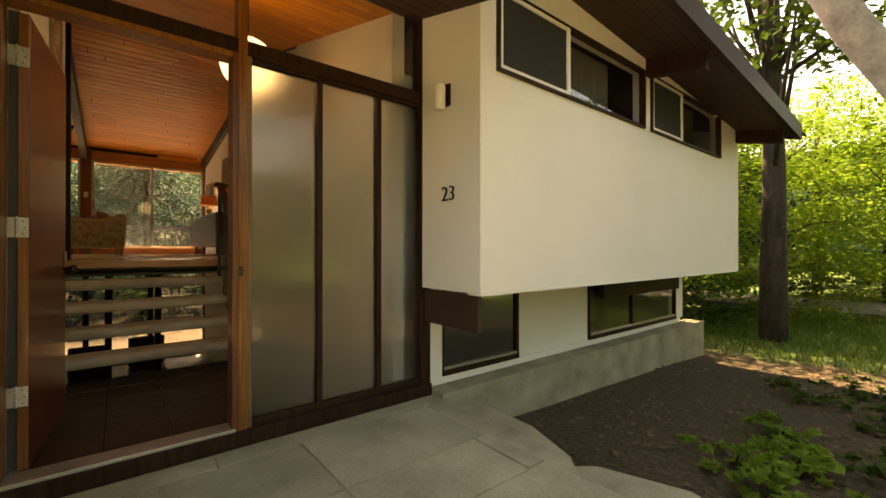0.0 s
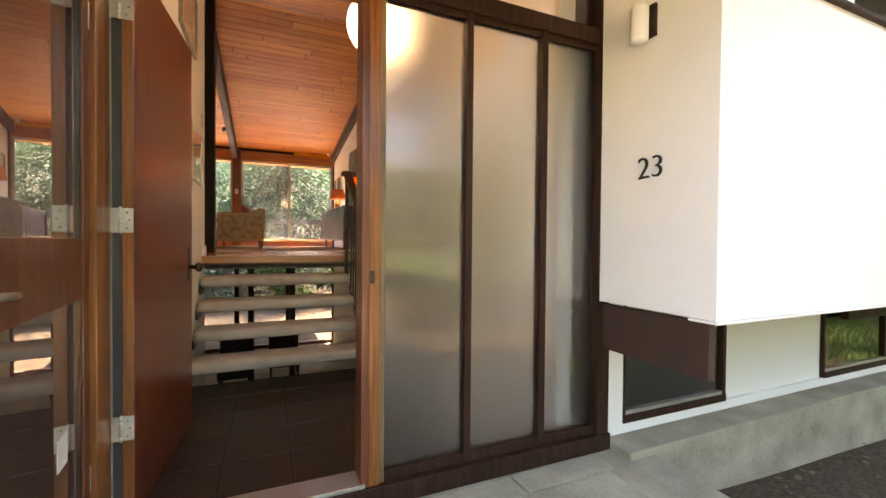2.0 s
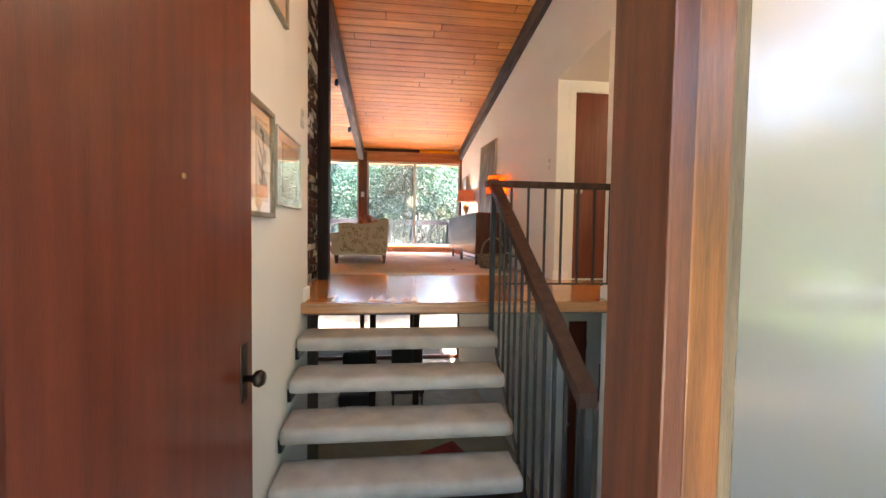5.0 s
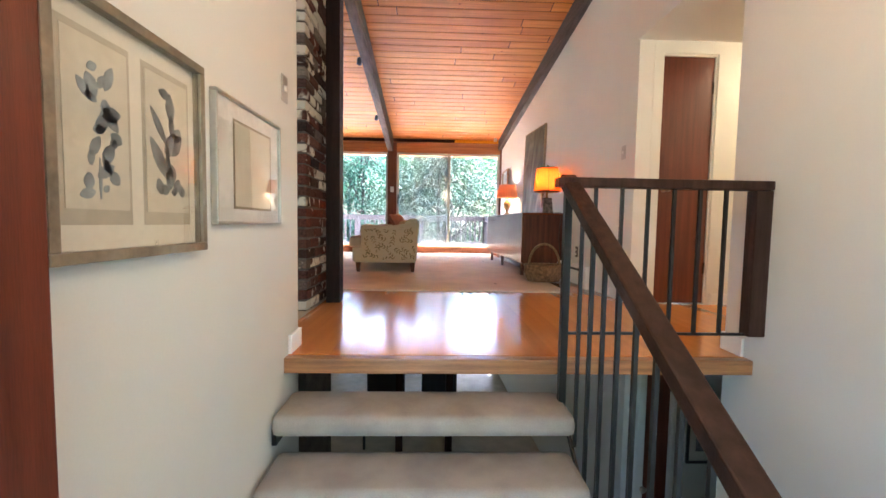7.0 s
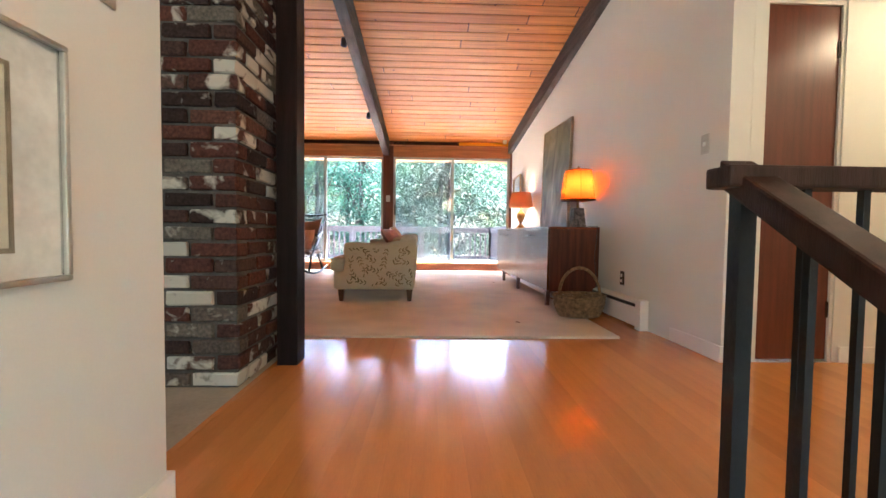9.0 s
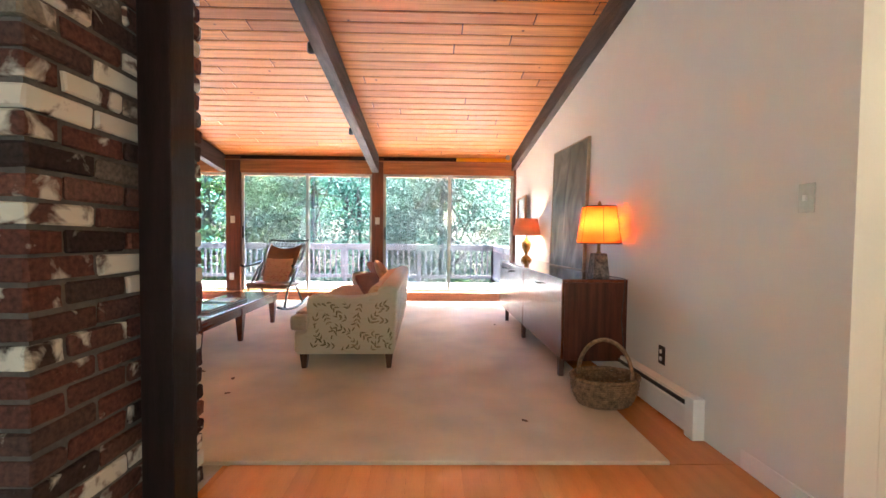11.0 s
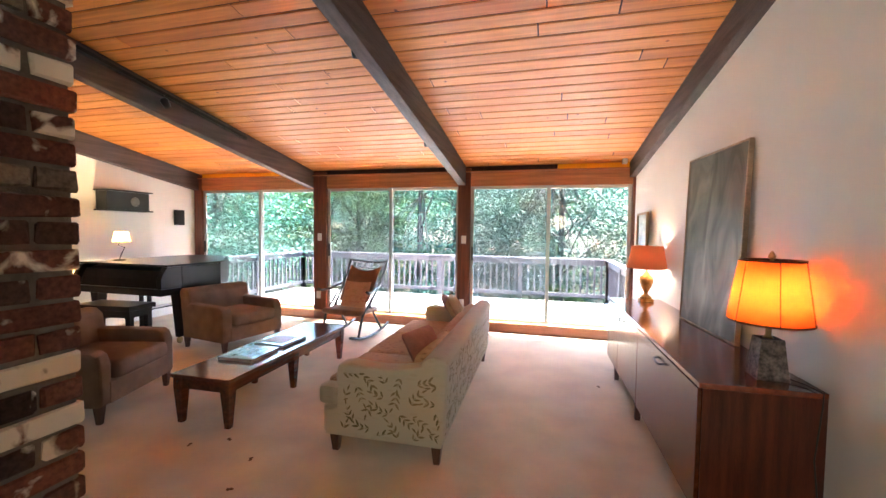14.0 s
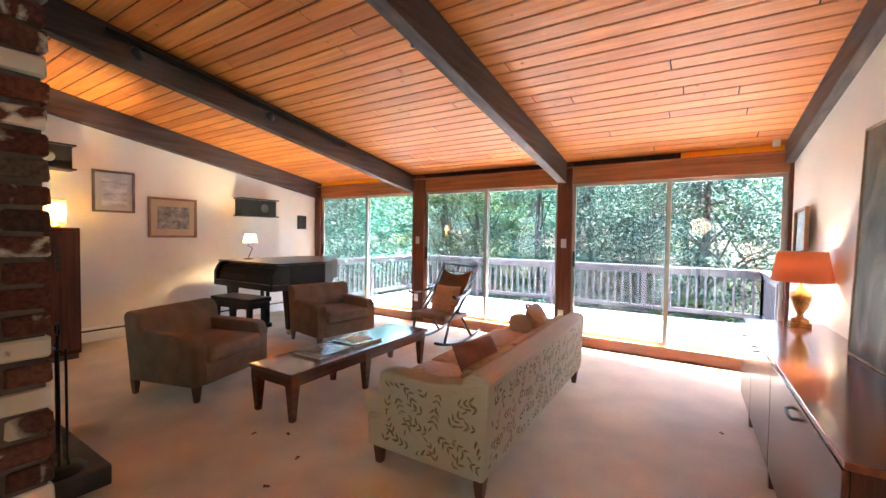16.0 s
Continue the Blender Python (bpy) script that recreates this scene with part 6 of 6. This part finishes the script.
w2 = picture("framed_engraving", "oak framed grey town engraving on tan mat", (XW + 0.001, 8.90, 2.435), 90, 0.62, 0.55, OAKF, 0.03, 0.03, surface("tan_mat", (0.52, 0.40, 0.27), 0.9, 0.05), glass=False)
part("print", bm_box((0.11, -0.011, 0.12, 0.52, -0.0085, 0.43)), ENGR, w2)

cb = thing("tall_cabinet", "dark wooden cabinet with a square fretwork door", "cabinet", (-5.06, 7.40, CARP))
part("body", bm_box((0.0, 0.0, 0.06, 0.46, 0.60, 1.40), bevel=0.005), WALNUT, cb)
part("plinth", bm_box((0.02, 0.02, 0.0, 0.44, 0.58, 0.06)), LEGW, cb)
cd = part("door", bm_box((0.461, 0.02, 0.10, 0.482, 0.58, 1.36), bevel=0.003), WALNUTV, cb)
part("fret", join([bm_box((0.4825, 0.18 + 0.07 * i, 0.94 + 0.07 * j, 0.486, 0.225 + 0.07 * i, 0.985 + 0.07 * j)) for i in range(4) for j in range(4)]), BLACK, cd, "small dark square holes")
lc = thing("table_lamp", "lit yellow cylinder lamp on the tall cabinet", "lamp", (-4.83, 7.86, CARP + 1.401))
part("base", bm_lathe([(0.05, 0), (0.05, 0.02), (0.01, 0.03), (0.01, 0.05)], 16), BRASS, lc)
shade(0.085, 0.085, 0.04, 0.30, SHADEW, lc, "glowing cream cylinder shade")
part("stem", bm_tube([(-0.083, 0, 0.05), (0.083, 0, 0.05)], 0.003, 6), BRASS, lc)
bulb((-4.83, 7.86, CARP + 1.56), LAMP_W * 0.9, (1.0, 0.70, 0.32))

# hearth and tools
SLABD = surface("dark_hearth_stone", (0.06, 0.05, 0.045), 0.6, 0.3, 6, 0.3)
solid("hearth_slab", bm_box((-2.7, 6.74, CARP, -1.66, 7.3, CARP + 0.11), bevel=0.012), SLABD, "raised dark stone hearth before the chimney", "hearth")
tl = thing("fireplace_tools", "black iron fireplace tool stand with poker and shovel", "tool stand", (-1.80, 7.12, CARP + 0.11))
part("base", bm_lathe([(0.11, 0), (0.11, 0.012), (0.02, 0.025)], 18), BLACKM, tl)
part("stem", bm_tube([(0, 0, 0.02), (0, 0, 0.72)], 0.008), BLACKM, tl)
part("ring", bm_tube([(0.03 * math.cos(a), 0, 0.75 + 0.03 * math.sin(a)) for a in np.linspace(0, 6.28, 17)], 0.006), BLACKM, tl)
part("crossbar", bm_tube([(-0.09, 0, 0.64), (0.09, 0, 0.64)], 0.006), BLACKM, tl)
for x in (-0.08, 0.08):
    part("poker", bm_tube([(x, 0.012, 0.66), (x, 0.012, 0.10), (x * 1.3, 0.012, 0.06)], 0.006), BLACKM, tl)
part("shovel", bm_box((-0.03, 0.02, 0.06, 0.03, 0.026, 0.18), bevel=0.003), BLACKM, tl)

# track lights along two beams
for bx, ys_ in ((-0.64, (8.65, 10.35)), (-2.94, (7.9, 9.1))):
    tr = thing("track_light", "black track light rail on the beam", "light", (bx, 0, 0), group="beam track lights")
    if bx < -2:
        part("rail", bm_prism([(7.7, ceil_z(7.7) - 0.09), (10.2, ceil_z(10.2) - 0.09), (10.2, ceil_z(10.2) - 0.06), (7.7, ceil_z(7.7) - 0.06)], "x", -0.028, 0.02), BLACKM, tr)
    for y in ys_:
        z = ceil_z(y) - 0.16
        hd = part("spot_head", bm_lathe([(0.02, -0.05), (0.035, -0.045), (0.035, 0.03), (0.02, 0.045)], 14), BLACKM, tr)
        hd.matrix_local = pose(0.03 if bx < -2 else -0.03, y, z, 50, 0, 20)
        part("arm", bm_tube([(0.02 if bx < -2 else 0.025, y, z + 0.09), (0.0, y, z)], 0.006), BLACKM, tr)

# small dead leaves on the carpet
LEAFD = surface("dry_brown_leaf", (0.17, 0.09, 0.04), 0.8, 0.3, 20)
for x, y, r in ((-1.05, 8.02, 20), (-1.35, 8.18, 70), (-0.95, 7.75, 130), (1.15, 9.9, 40), (-1.55, 8.05, 5), (0.95, 7.35, 60)):
    bm = bm_prism([(0, -0.018), (0.012, -0.004), (0.006, 0.006), (0.014, 0.016), (0, 0.022), (-0.014, 0.014), (-0.006, 0.004), (-0.012, -0.006)], "z", 0, 0.002)
    lf = solid("dry_leaf", bm, LEAFD, "tiny dry leaf fragment on the carpet", "leaf", group="leaf crumbs")
    lf.matrix_world = pose(x, y, CARP + 0.001, 6, -5, r)

# lower level furnishings seen through the stair
REDC = surface("red_cushion_cloth", (0.45, 0.06, 0.06), 0.9, 0.2, 12, 0.3)
for x, y, m, lab in ((0.9, 7.2, REDC, "red cushion on the lower level floor"),):
    pillow((x, y, LOW + 0.12), 10, 0, 30, 0.6, m, lab)
for x, y in ((-0.35, 8.9), (0.45, 9.3)):
    lc_ = thing("lower_armchair", "black lower level chair against the windows", "armchair", (x, y, LOW), 0, group="lower chairs")
    part("seat", bm_box((-0.28, -0.28, 0.25, 0.28, 0.28, 0.42), bevel=0.03), BLACK, lc_)
    part("backrest", bm_box((-0.28, 0.22, 0.42, 0.28, 0.32, 0.95), bevel=0.03), BLACK, lc_)
    for a in (-0.24, 0.24):
        for b in (-0.24, 0.24):
            part("leg", bm_leg(a, b, 0, 0.25, 0.02, 0.015), BLACK, lc_)
lp = picture("lower_picture", "black framed photograph on lower hall wall", (2.42, YH - 0.001, -0.2), 0, 0.3, 0.42, BLACK, 0.02, 0.02, glass=False)
part("print", bm_box((0.08, -0.011, 0.1, 0.22, -0.0085, 0.32)), ENGR, lp)
# ---------------------------------------------------------------- trees
def leaf_cloud(rng, count, centre, radii, size, clumps):
    """Many small leaves gathered in clumps round branch ends."""
    verts, faces = [], []
    cs = []
    for _ in range(clumps):
        u = Vector((rng.gauss(0, 1), rng.gauss(0, 1), rng.gauss(0, 1))).normalized() * (0.35 + 0.65 * rng.random() ** 0.6)
        cs.append((Vector((centre[0] + u.x * radii[0], centre[1] + u.y * radii[1], centre[2] + u.z * radii[2])), rng.uniform(0.12, 0.26) * min(radii)))
    for _ in range(count):
        c, r = rng.choice(cs)
        p = c + Vector((rng.gauss(0, r), rng.gauss(0, r), rng.gauss(0, r * 0.30)))
        a = Vector((rng.gauss(0, 1), rng.gauss(0, 1), rng.gauss(0, 0.45))).normalized()
        b = a.cross(Vector((rng.gauss(0, 0.4), rng.gauss(0, 0.4), 1))).normalized()
        s = size * rng.uniform(0.6, 1.4)
        k = len(verts)
        verts += [p - a * s, p + b * s * 0.45, p + a * s, p - b * s * 0.45]
        faces.append((k, k + 1, k + 2, k + 3))
    return verts, faces, cs


def make_tree(name, label, seed, height, crown_r, crown_z, trunk_r, count, size, leaf, bark, lean=0.0, clumps=60):
    rng = random.Random(seed)
    t = thing(name, label, "tree")
    pts = [(lean * (k / 6) ** 1.5 * height + rng.uniform(-1, 1) * 0.05 * k / 6, rng.uniform(-1, 1) * 0.06 * k / 6, -0.4 + (height + 0.4) * k / 6) for k in range(7)]
    bms = [bm_tube(pts, trunk_r, 12, trunk_r * 0.25)]
    verts, faces, cs = leaf_cloud(rng, count, (lean * height * 0.8, 0, crown_z), (crown_r, crown_r, (height - crown_z) * 1.05), size, clumps)
    for c, r in cs[::3]:
        base = Vector(pts[rng.randint(2, 5)])
        mid = (base + c) / 2 + Vector((0, 0, 0.3))
        bms.append(bm_tube([base, mid, c], trunk_r * 0.22, 6, trunk_r * 0.05))
    part("trunk", join(bms), bark, t)
    me = bpy.data.meshes.new("crown")
    me.from_pydata(verts, [], faces)
    me.materials.append(leaf)
    ob = new("crown", me)
    ob.parent = t
    return t


ta = make_tree("tree", "tall leafy broadleaf tree behind the deck", 11, 9.5, 3.4, 4.6, 0.22, 19000, 0.075, LEAFA, BARK)
tb = make_tree("tree", "dense dark green tree behind the deck", 12, 8.5, 3.4, 3.6, 0.2, 24000, 0.065, LEAFB, BARK, 0.04, clumps=90)
td = make_tree("tree", "blue-green leafy tree in hazy light behind the deck", 14, 9.0, 3.3, 4.0, 0.17, 22000, 0.065, LEAFT, BARK, -0.02, clumps=80)
td.matrix_world = pose(7.0, 25.0, -1.7, 0, 0, 30)
tc_ = make_tree("tree", "bright yellow-green maple in sunlight", 13, 8.0, 3.0, 3.8, 0.16, 16000, 0.08, LEAFC, BARK, -0.03)
ta.matrix_world = pose(-9.5, 23, -1.7, 0, 0, 40)
tb.matrix_world = pose(0.8, 26.5, -1.7, 0, 0, 100)
tc_.matrix_world = pose(17.0, 9.0, -1.2, 0, 0, 10)
rng = random.Random(21)
for k in range(26):
    src = (tb, td, ta, td, tb, tb, ta)[k % 7]
    row = k // 9
    x = -20 + (k % 9) * 5.2 + rng.uniform(-1.2, 1.2)
    y = 24.5 + row * 7.0 + rng.uniform(-1.5, 1.5) + abs(x) * 0.05
    copy_thing(src, pose(x, y, ground_z(x, y) - 0.1, 0, 0, rng.uniform(0, 360)) @ Matrix.Diagonal((1, 1, 1, 1)))
# Unseen copies added: by the bay shading the lawn, behind the camera blocking reflected sky.
for k, (x, y, src) in enumerate(((-3.2, 25, td), (26, 4, ta), (26.5, 9, tc_), (25, -1.5, tc_), (31, 12, tb), (33, 5, tb), (24, 15, ta), (30, 0, tb), (14, 13, tb), (27, -6, ta), (36, -3, tb), (20, 22, tb), (-9, 14, td), (-11, 18, td), (10, 17, tb), (-8, -14, ta), (3.0, -9.5, ta), (7.6, -5.2, ta), (-2.5, -10, td), (8.2, -8.8, ta), (2, -16, tb), (9, -12, tc_), (-14, -6, tb), (16, -8, ta), (13.5, 6.0, tc_), (16.0, 0.5, tc_), (18.5, 4.0, tc_), (12.8, 9.0, ta), (22.5, 6, tc_), (22.5, 1.5, tc_), (11.4, 6.6, tb), (14.6, 6.2, tc_), (9.6, 9.2, tb), (17.5, 7.5, tc_))):
    copy_thing(src, pose(x, y, ground_z(x, y) - 0.1, 0, 0, 67 * k))
# the two trunks of the front garden
tf = make_tree("tree", "thick dark-barked tree on the front lawn", 31, 11, 4.0, 8.0, 0.26, 6000, 0.12, LEAFA, BARK)
tf.matrix_world = pose(10.6, 2.3, ground_z(10.6, 2.3), 0, 0, 0)
bm = join([bm_tube([(0.95, -0.75, -0.3), (0.75, -0.6, 1.2), (0.45, -0.35, 2.4), (0.02, 0.0, 3.4), (-0.75, 0.62, 4.5), (-1.35, 1.1, 5.7), (-1.8, 1.5, 7.8)], 0.27, 18, 0.16), bm_tube([(0.45, -0.35, 2.3), (0.6, -0.4, 3.8), (0.7, -0.5, 7)], 0.15, 12, 0.08)])
tp = thing("tree", "smooth pale grey-barked tree leaning over the garden", "tree", (7.75, 0.15, ground_z(7.75, 0.15)))
part("trunk", bm, BARKP, tp)
verts, faces, cs = leaf_cloud(random.Random(5), 5000, (-0.6, 0.4, 8.0), (3.2, 3.0, 1.6), 0.11, 40)
me = bpy.data.meshes.new("crown")
me.from_pydata(verts, [], faces)
me.materials.append(LEAFA)
part_crown = new("crown", me)
part_crown.parent = tp
# shrubs
rng = random.Random(8)


def shrub(x, y, r, hgt, count, leaf, label, size=0.05):
    sh = thing("shrub", label, "shrub", (x, y, ground_z(x, y)))
    verts, faces, cs = leaf_cloud(rng, count, (0, 0, hgt * 0.5), (r, r, hgt * 0.5), size, 24)
    me = bpy.data.meshes.new("foliage")
    me.from_pydata(verts, [], faces)
    me.materials.append(leaf)
    ob = new("foliage", me)
    ob.parent = sh
    part("branching_stem", join([bm_tube([(0, 0, -0.05), c[0] * 0.6 + Vector((0, 0, 0.02)), c[0]], 0.012, 5, 0.004) for c in cs[:8]]), BARK, sh)
    return sh


for x, y in ((24.0, 1.5), (24.5, 4.5), (24.2, 7.5), (24.6, 10.5), (24.0, -2), (24.3, -5)):
    shrub(x, y, 1.7, 1.7, 2200, LEAFA, "roadside green shrub in dappled sun", 0.10)
for x, y in ((-4, 20.5), (-1.5, 20.8), (1, 20.2), (3.6, 20.6), (6, 20.5), (-6.6, 20.2)):
    shrub(x, y, 1.5, 2.6, 2600, LEAFB if x < 0 else LEAFA, "green shrub below the deck", 0.08)
for x, y, r in ((3.55, 1.0, 0.34), (3.9, 0.75, 0.3), (3.2, 0.7, 0.25), (4.5, 0.9, 0.3), (6.2, 1.0, 0.5), (7.0, 0.5, 0.55), (5.6, 0.3, 0.4), (4.2, 0.2, 0.4), (3.4, 0.1, 0.3)):
    shrub(x, y, r, 0.20, 420, LEAFC if r < 0.36 else LEAFA, "low green groundcover plant in the soil", 0.045)
verts, faces = [], []
rng = random.Random(77)
for _ in range(1300):
    x, y = rng.uniform(2.35, 8), rng.uniform(-1.5, 2.6)
    z = ground_z(x, y) + 0.02 + rng.random() * 0.015
    a, s = rng.uniform(0, 6.28), rng.uniform(0.015, 0.045)
    k = len(verts)
    verts += [(x - s * math.cos(a), y - s * math.sin(a), z), (x + s * 0.6 * math.sin(a), y - s * 0.6 * math.cos(a), z + rng.uniform(-0.01, 0.02)), (x + s * math.cos(a), y + s * math.sin(a), z + 0.004), (x - s * 0.6 * math.sin(a), y + s * 0.6 * math.cos(a), z + rng.uniform(-0.01, 0.02))]
    faces.append((k, k + 1, k + 2, k + 3))
me = bpy.data.meshes.new("leaf_litter")
me.from_pydata(verts, [], faces)
me.materials.append(leaf_mat("dry_leaf_litter", (0.06, 0.042, 0.025), (0.17, 0.12, 0.075), 0.1))
tagged(new("leaf_litter", me), "dry brown leaf litter on bare soil", "leaves", kind="stuff")
verts, faces = [], []
for _ in range(26000):
    x, y = rng.uniform(8.0, 17.4), rng.uniform(-4, 7)
    if rng.random() > min(1, (x - 7.5) / 3):
        continue
    z = ground_z(x, y)
    a, s, hh = rng.uniform(0, 6.28), 0.012, rng.uniform(0.05, 0.13)
    k = len(verts)
    verts += [(x - s * math.cos(a), y - s * math.sin(a), z), (x + s * math.cos(a), y + s * math.sin(a), z), (x + rng.uniform(-1, 1) * 0.04, y + rng.uniform(-1, 1) * 0.04, z + hh)]
    faces.append((k, k + 1, k + 2))
me = bpy.data.meshes.new("grass")
me.from_pydata(verts, [], faces)
me.materials.append(leaf_mat("lawn_blade", (0.045, 0.095, 0.016), (0.12, 0.20, 0.04), 0.25))
tagged(new("grass", me), "shaded green lawn with sunny patches", "grass", kind="stuff")
# far woods
bm = bmesh.new()
n = 72
ring = [[bm.verts.new((75 * math.cos(2 * math.pi * k / n), 5 + 75 * math.sin(2 * math.pi * k / n), z)) for k in range(n)] for z in (-6, 15)]
for k in range(n):
    bm.faces.new((ring[0][k], ring[0][(k + 1) % n], ring[1][(k + 1) % n], ring[1][k]))
setting("backdrop", bm, surface("distant_woods", (0.07, 0.15, 0.075), 1.0, 0.4, 0.9, fine=5, second=(0.012, 0.03, 0.012)), "distant green woods", "backdrop")

# ---------------------------------------------------------------- pieces: bricks, floor boards, slate
chim = setting("chimney", bm_box((-2.6, 6.06 + 0.012, LOW, -0.58 - 0.012, 6.81 - 0.012, ceil_z(6.06) + 0.03)), MORTAR, "chimney of old red and limewashed bricks", "chimney")
CH, BLN, BH, JT = 0.0725, 0.205, 0.060, 0.0125


def bm_brick(lx, ly, lz, seed):
    rg = random.Random(seed)
    bm = bm_box((0, 0, 0, lx, ly, lz))
    bmesh.ops.bevel(bm, geom=bm.edges[:], offset=0.006, segments=1, affect="EDGES")
    for v in bm.verts:
        v.co += Vector((rg.uniform(-1, 1), rg.uniform(-1, 1), rg.uniform(-1, 1))) * 0.0034
    return bm


bank = {}
for key, (lx, ly) in {"s": (BLN, 0.10), "h": (0.10, 0.10), "e": (0.10, BLN)}.items():
    bank[key] = [mesh_of("brick", bm_brick(lx, ly, BH + 0.002 * (seed_ % 3 - 1), seed_), BRICK) for seed_ in range(8)]
rng = random.Random(19)


def lay(key, x, y, z):
    ob = new("brick", bank[key][rng.randint(0, 7)])
    ob.parent = chim
    push = rng.uniform(-0.006, 0.004)
    ob.location = (x + (push if key == "e" else 0), y + (push if key == "s" else 0), z + rng.uniform(-0.002, 0.002))


z, i = F + 0.004, 0
while z < 4.02:
    xr = -0.58
    if i % 2 == 0:          # stretcher ends at the corner on the front
        x = xr
        while x > -1.55:
            lay("s", x - BLN, 6.06 + rng.uniform(-0.003, 0.003), z)
            x -= BLN + JT
        y = 6.06 + 0.10 + JT
        for _ in range(2):
            lay("e", xr - 0.10 + rng.uniform(-0.003, 0.003), y, z)
            y += BLN + JT
        lay("e", xr - 0.10, y, z)
    else:
        lay("e", xr - 0.10, 6.06, z)
        x = xr - 0.10 - JT
        while x > -1.55:
            lay("s", x - BLN, 6.06 + rng.uniform(-0.003, 0.003), z)
            x -= BLN + JT
        y = 6.06 + BLN + JT
        for _ in range(2):
            lay("e", xr - 0.10 + rng.uniform(-0.003, 0.003), y, z)
            y += BLN + JT
        lay("h", xr - 0.10, y, z)
    z += CH
    i += 1

fl = setting("floor_boards", bm_box((-0.555, YL + 0.06, F - 0.0195, -0.53, 6.92, F)), FLOORW, "glossy varnished fir landing boards", "floor")
PW = 0.083
me = mesh_of("floor_board", bm_box((0, 0, 0, PW - 0.0002, 6.925 - (YL + 0.058), 0.0195)), FLOORW)
x = -0.528
while x < 4.55:
    ob = new("floor_board", me)
    ob.parent = fl
    ob.location = (x, YL + 0.058, F - 0.0195)
    x += PW
me = mesh_of("floor_board", bm_box((0, 0, 0, PW - 0.0005, YW - 6.93, 0.0195)), FLOORW)
for x in (1.553, 1.636, 1.719, 1.802):
    ob = new("floor_board", me)
    ob.parent = fl
    ob.location = (x, 6.93, F - 0.0195)
me = mesh_of("slate_tile", bm_box((0, 0, 0, 0.322, 0.322, 0.012), bevel=0.002), SLATE)
for i in range(4):
    for j in range(6):
        y = YF + 0.085 + j * 0.33
        if y + 0.322 > 4.7:
            continue
        ob = new("slate_tile", me)
        ob.parent = floor_entry
        ob.location = (XL + 0.004 + i * 0.33, y, E0 - 0.012)
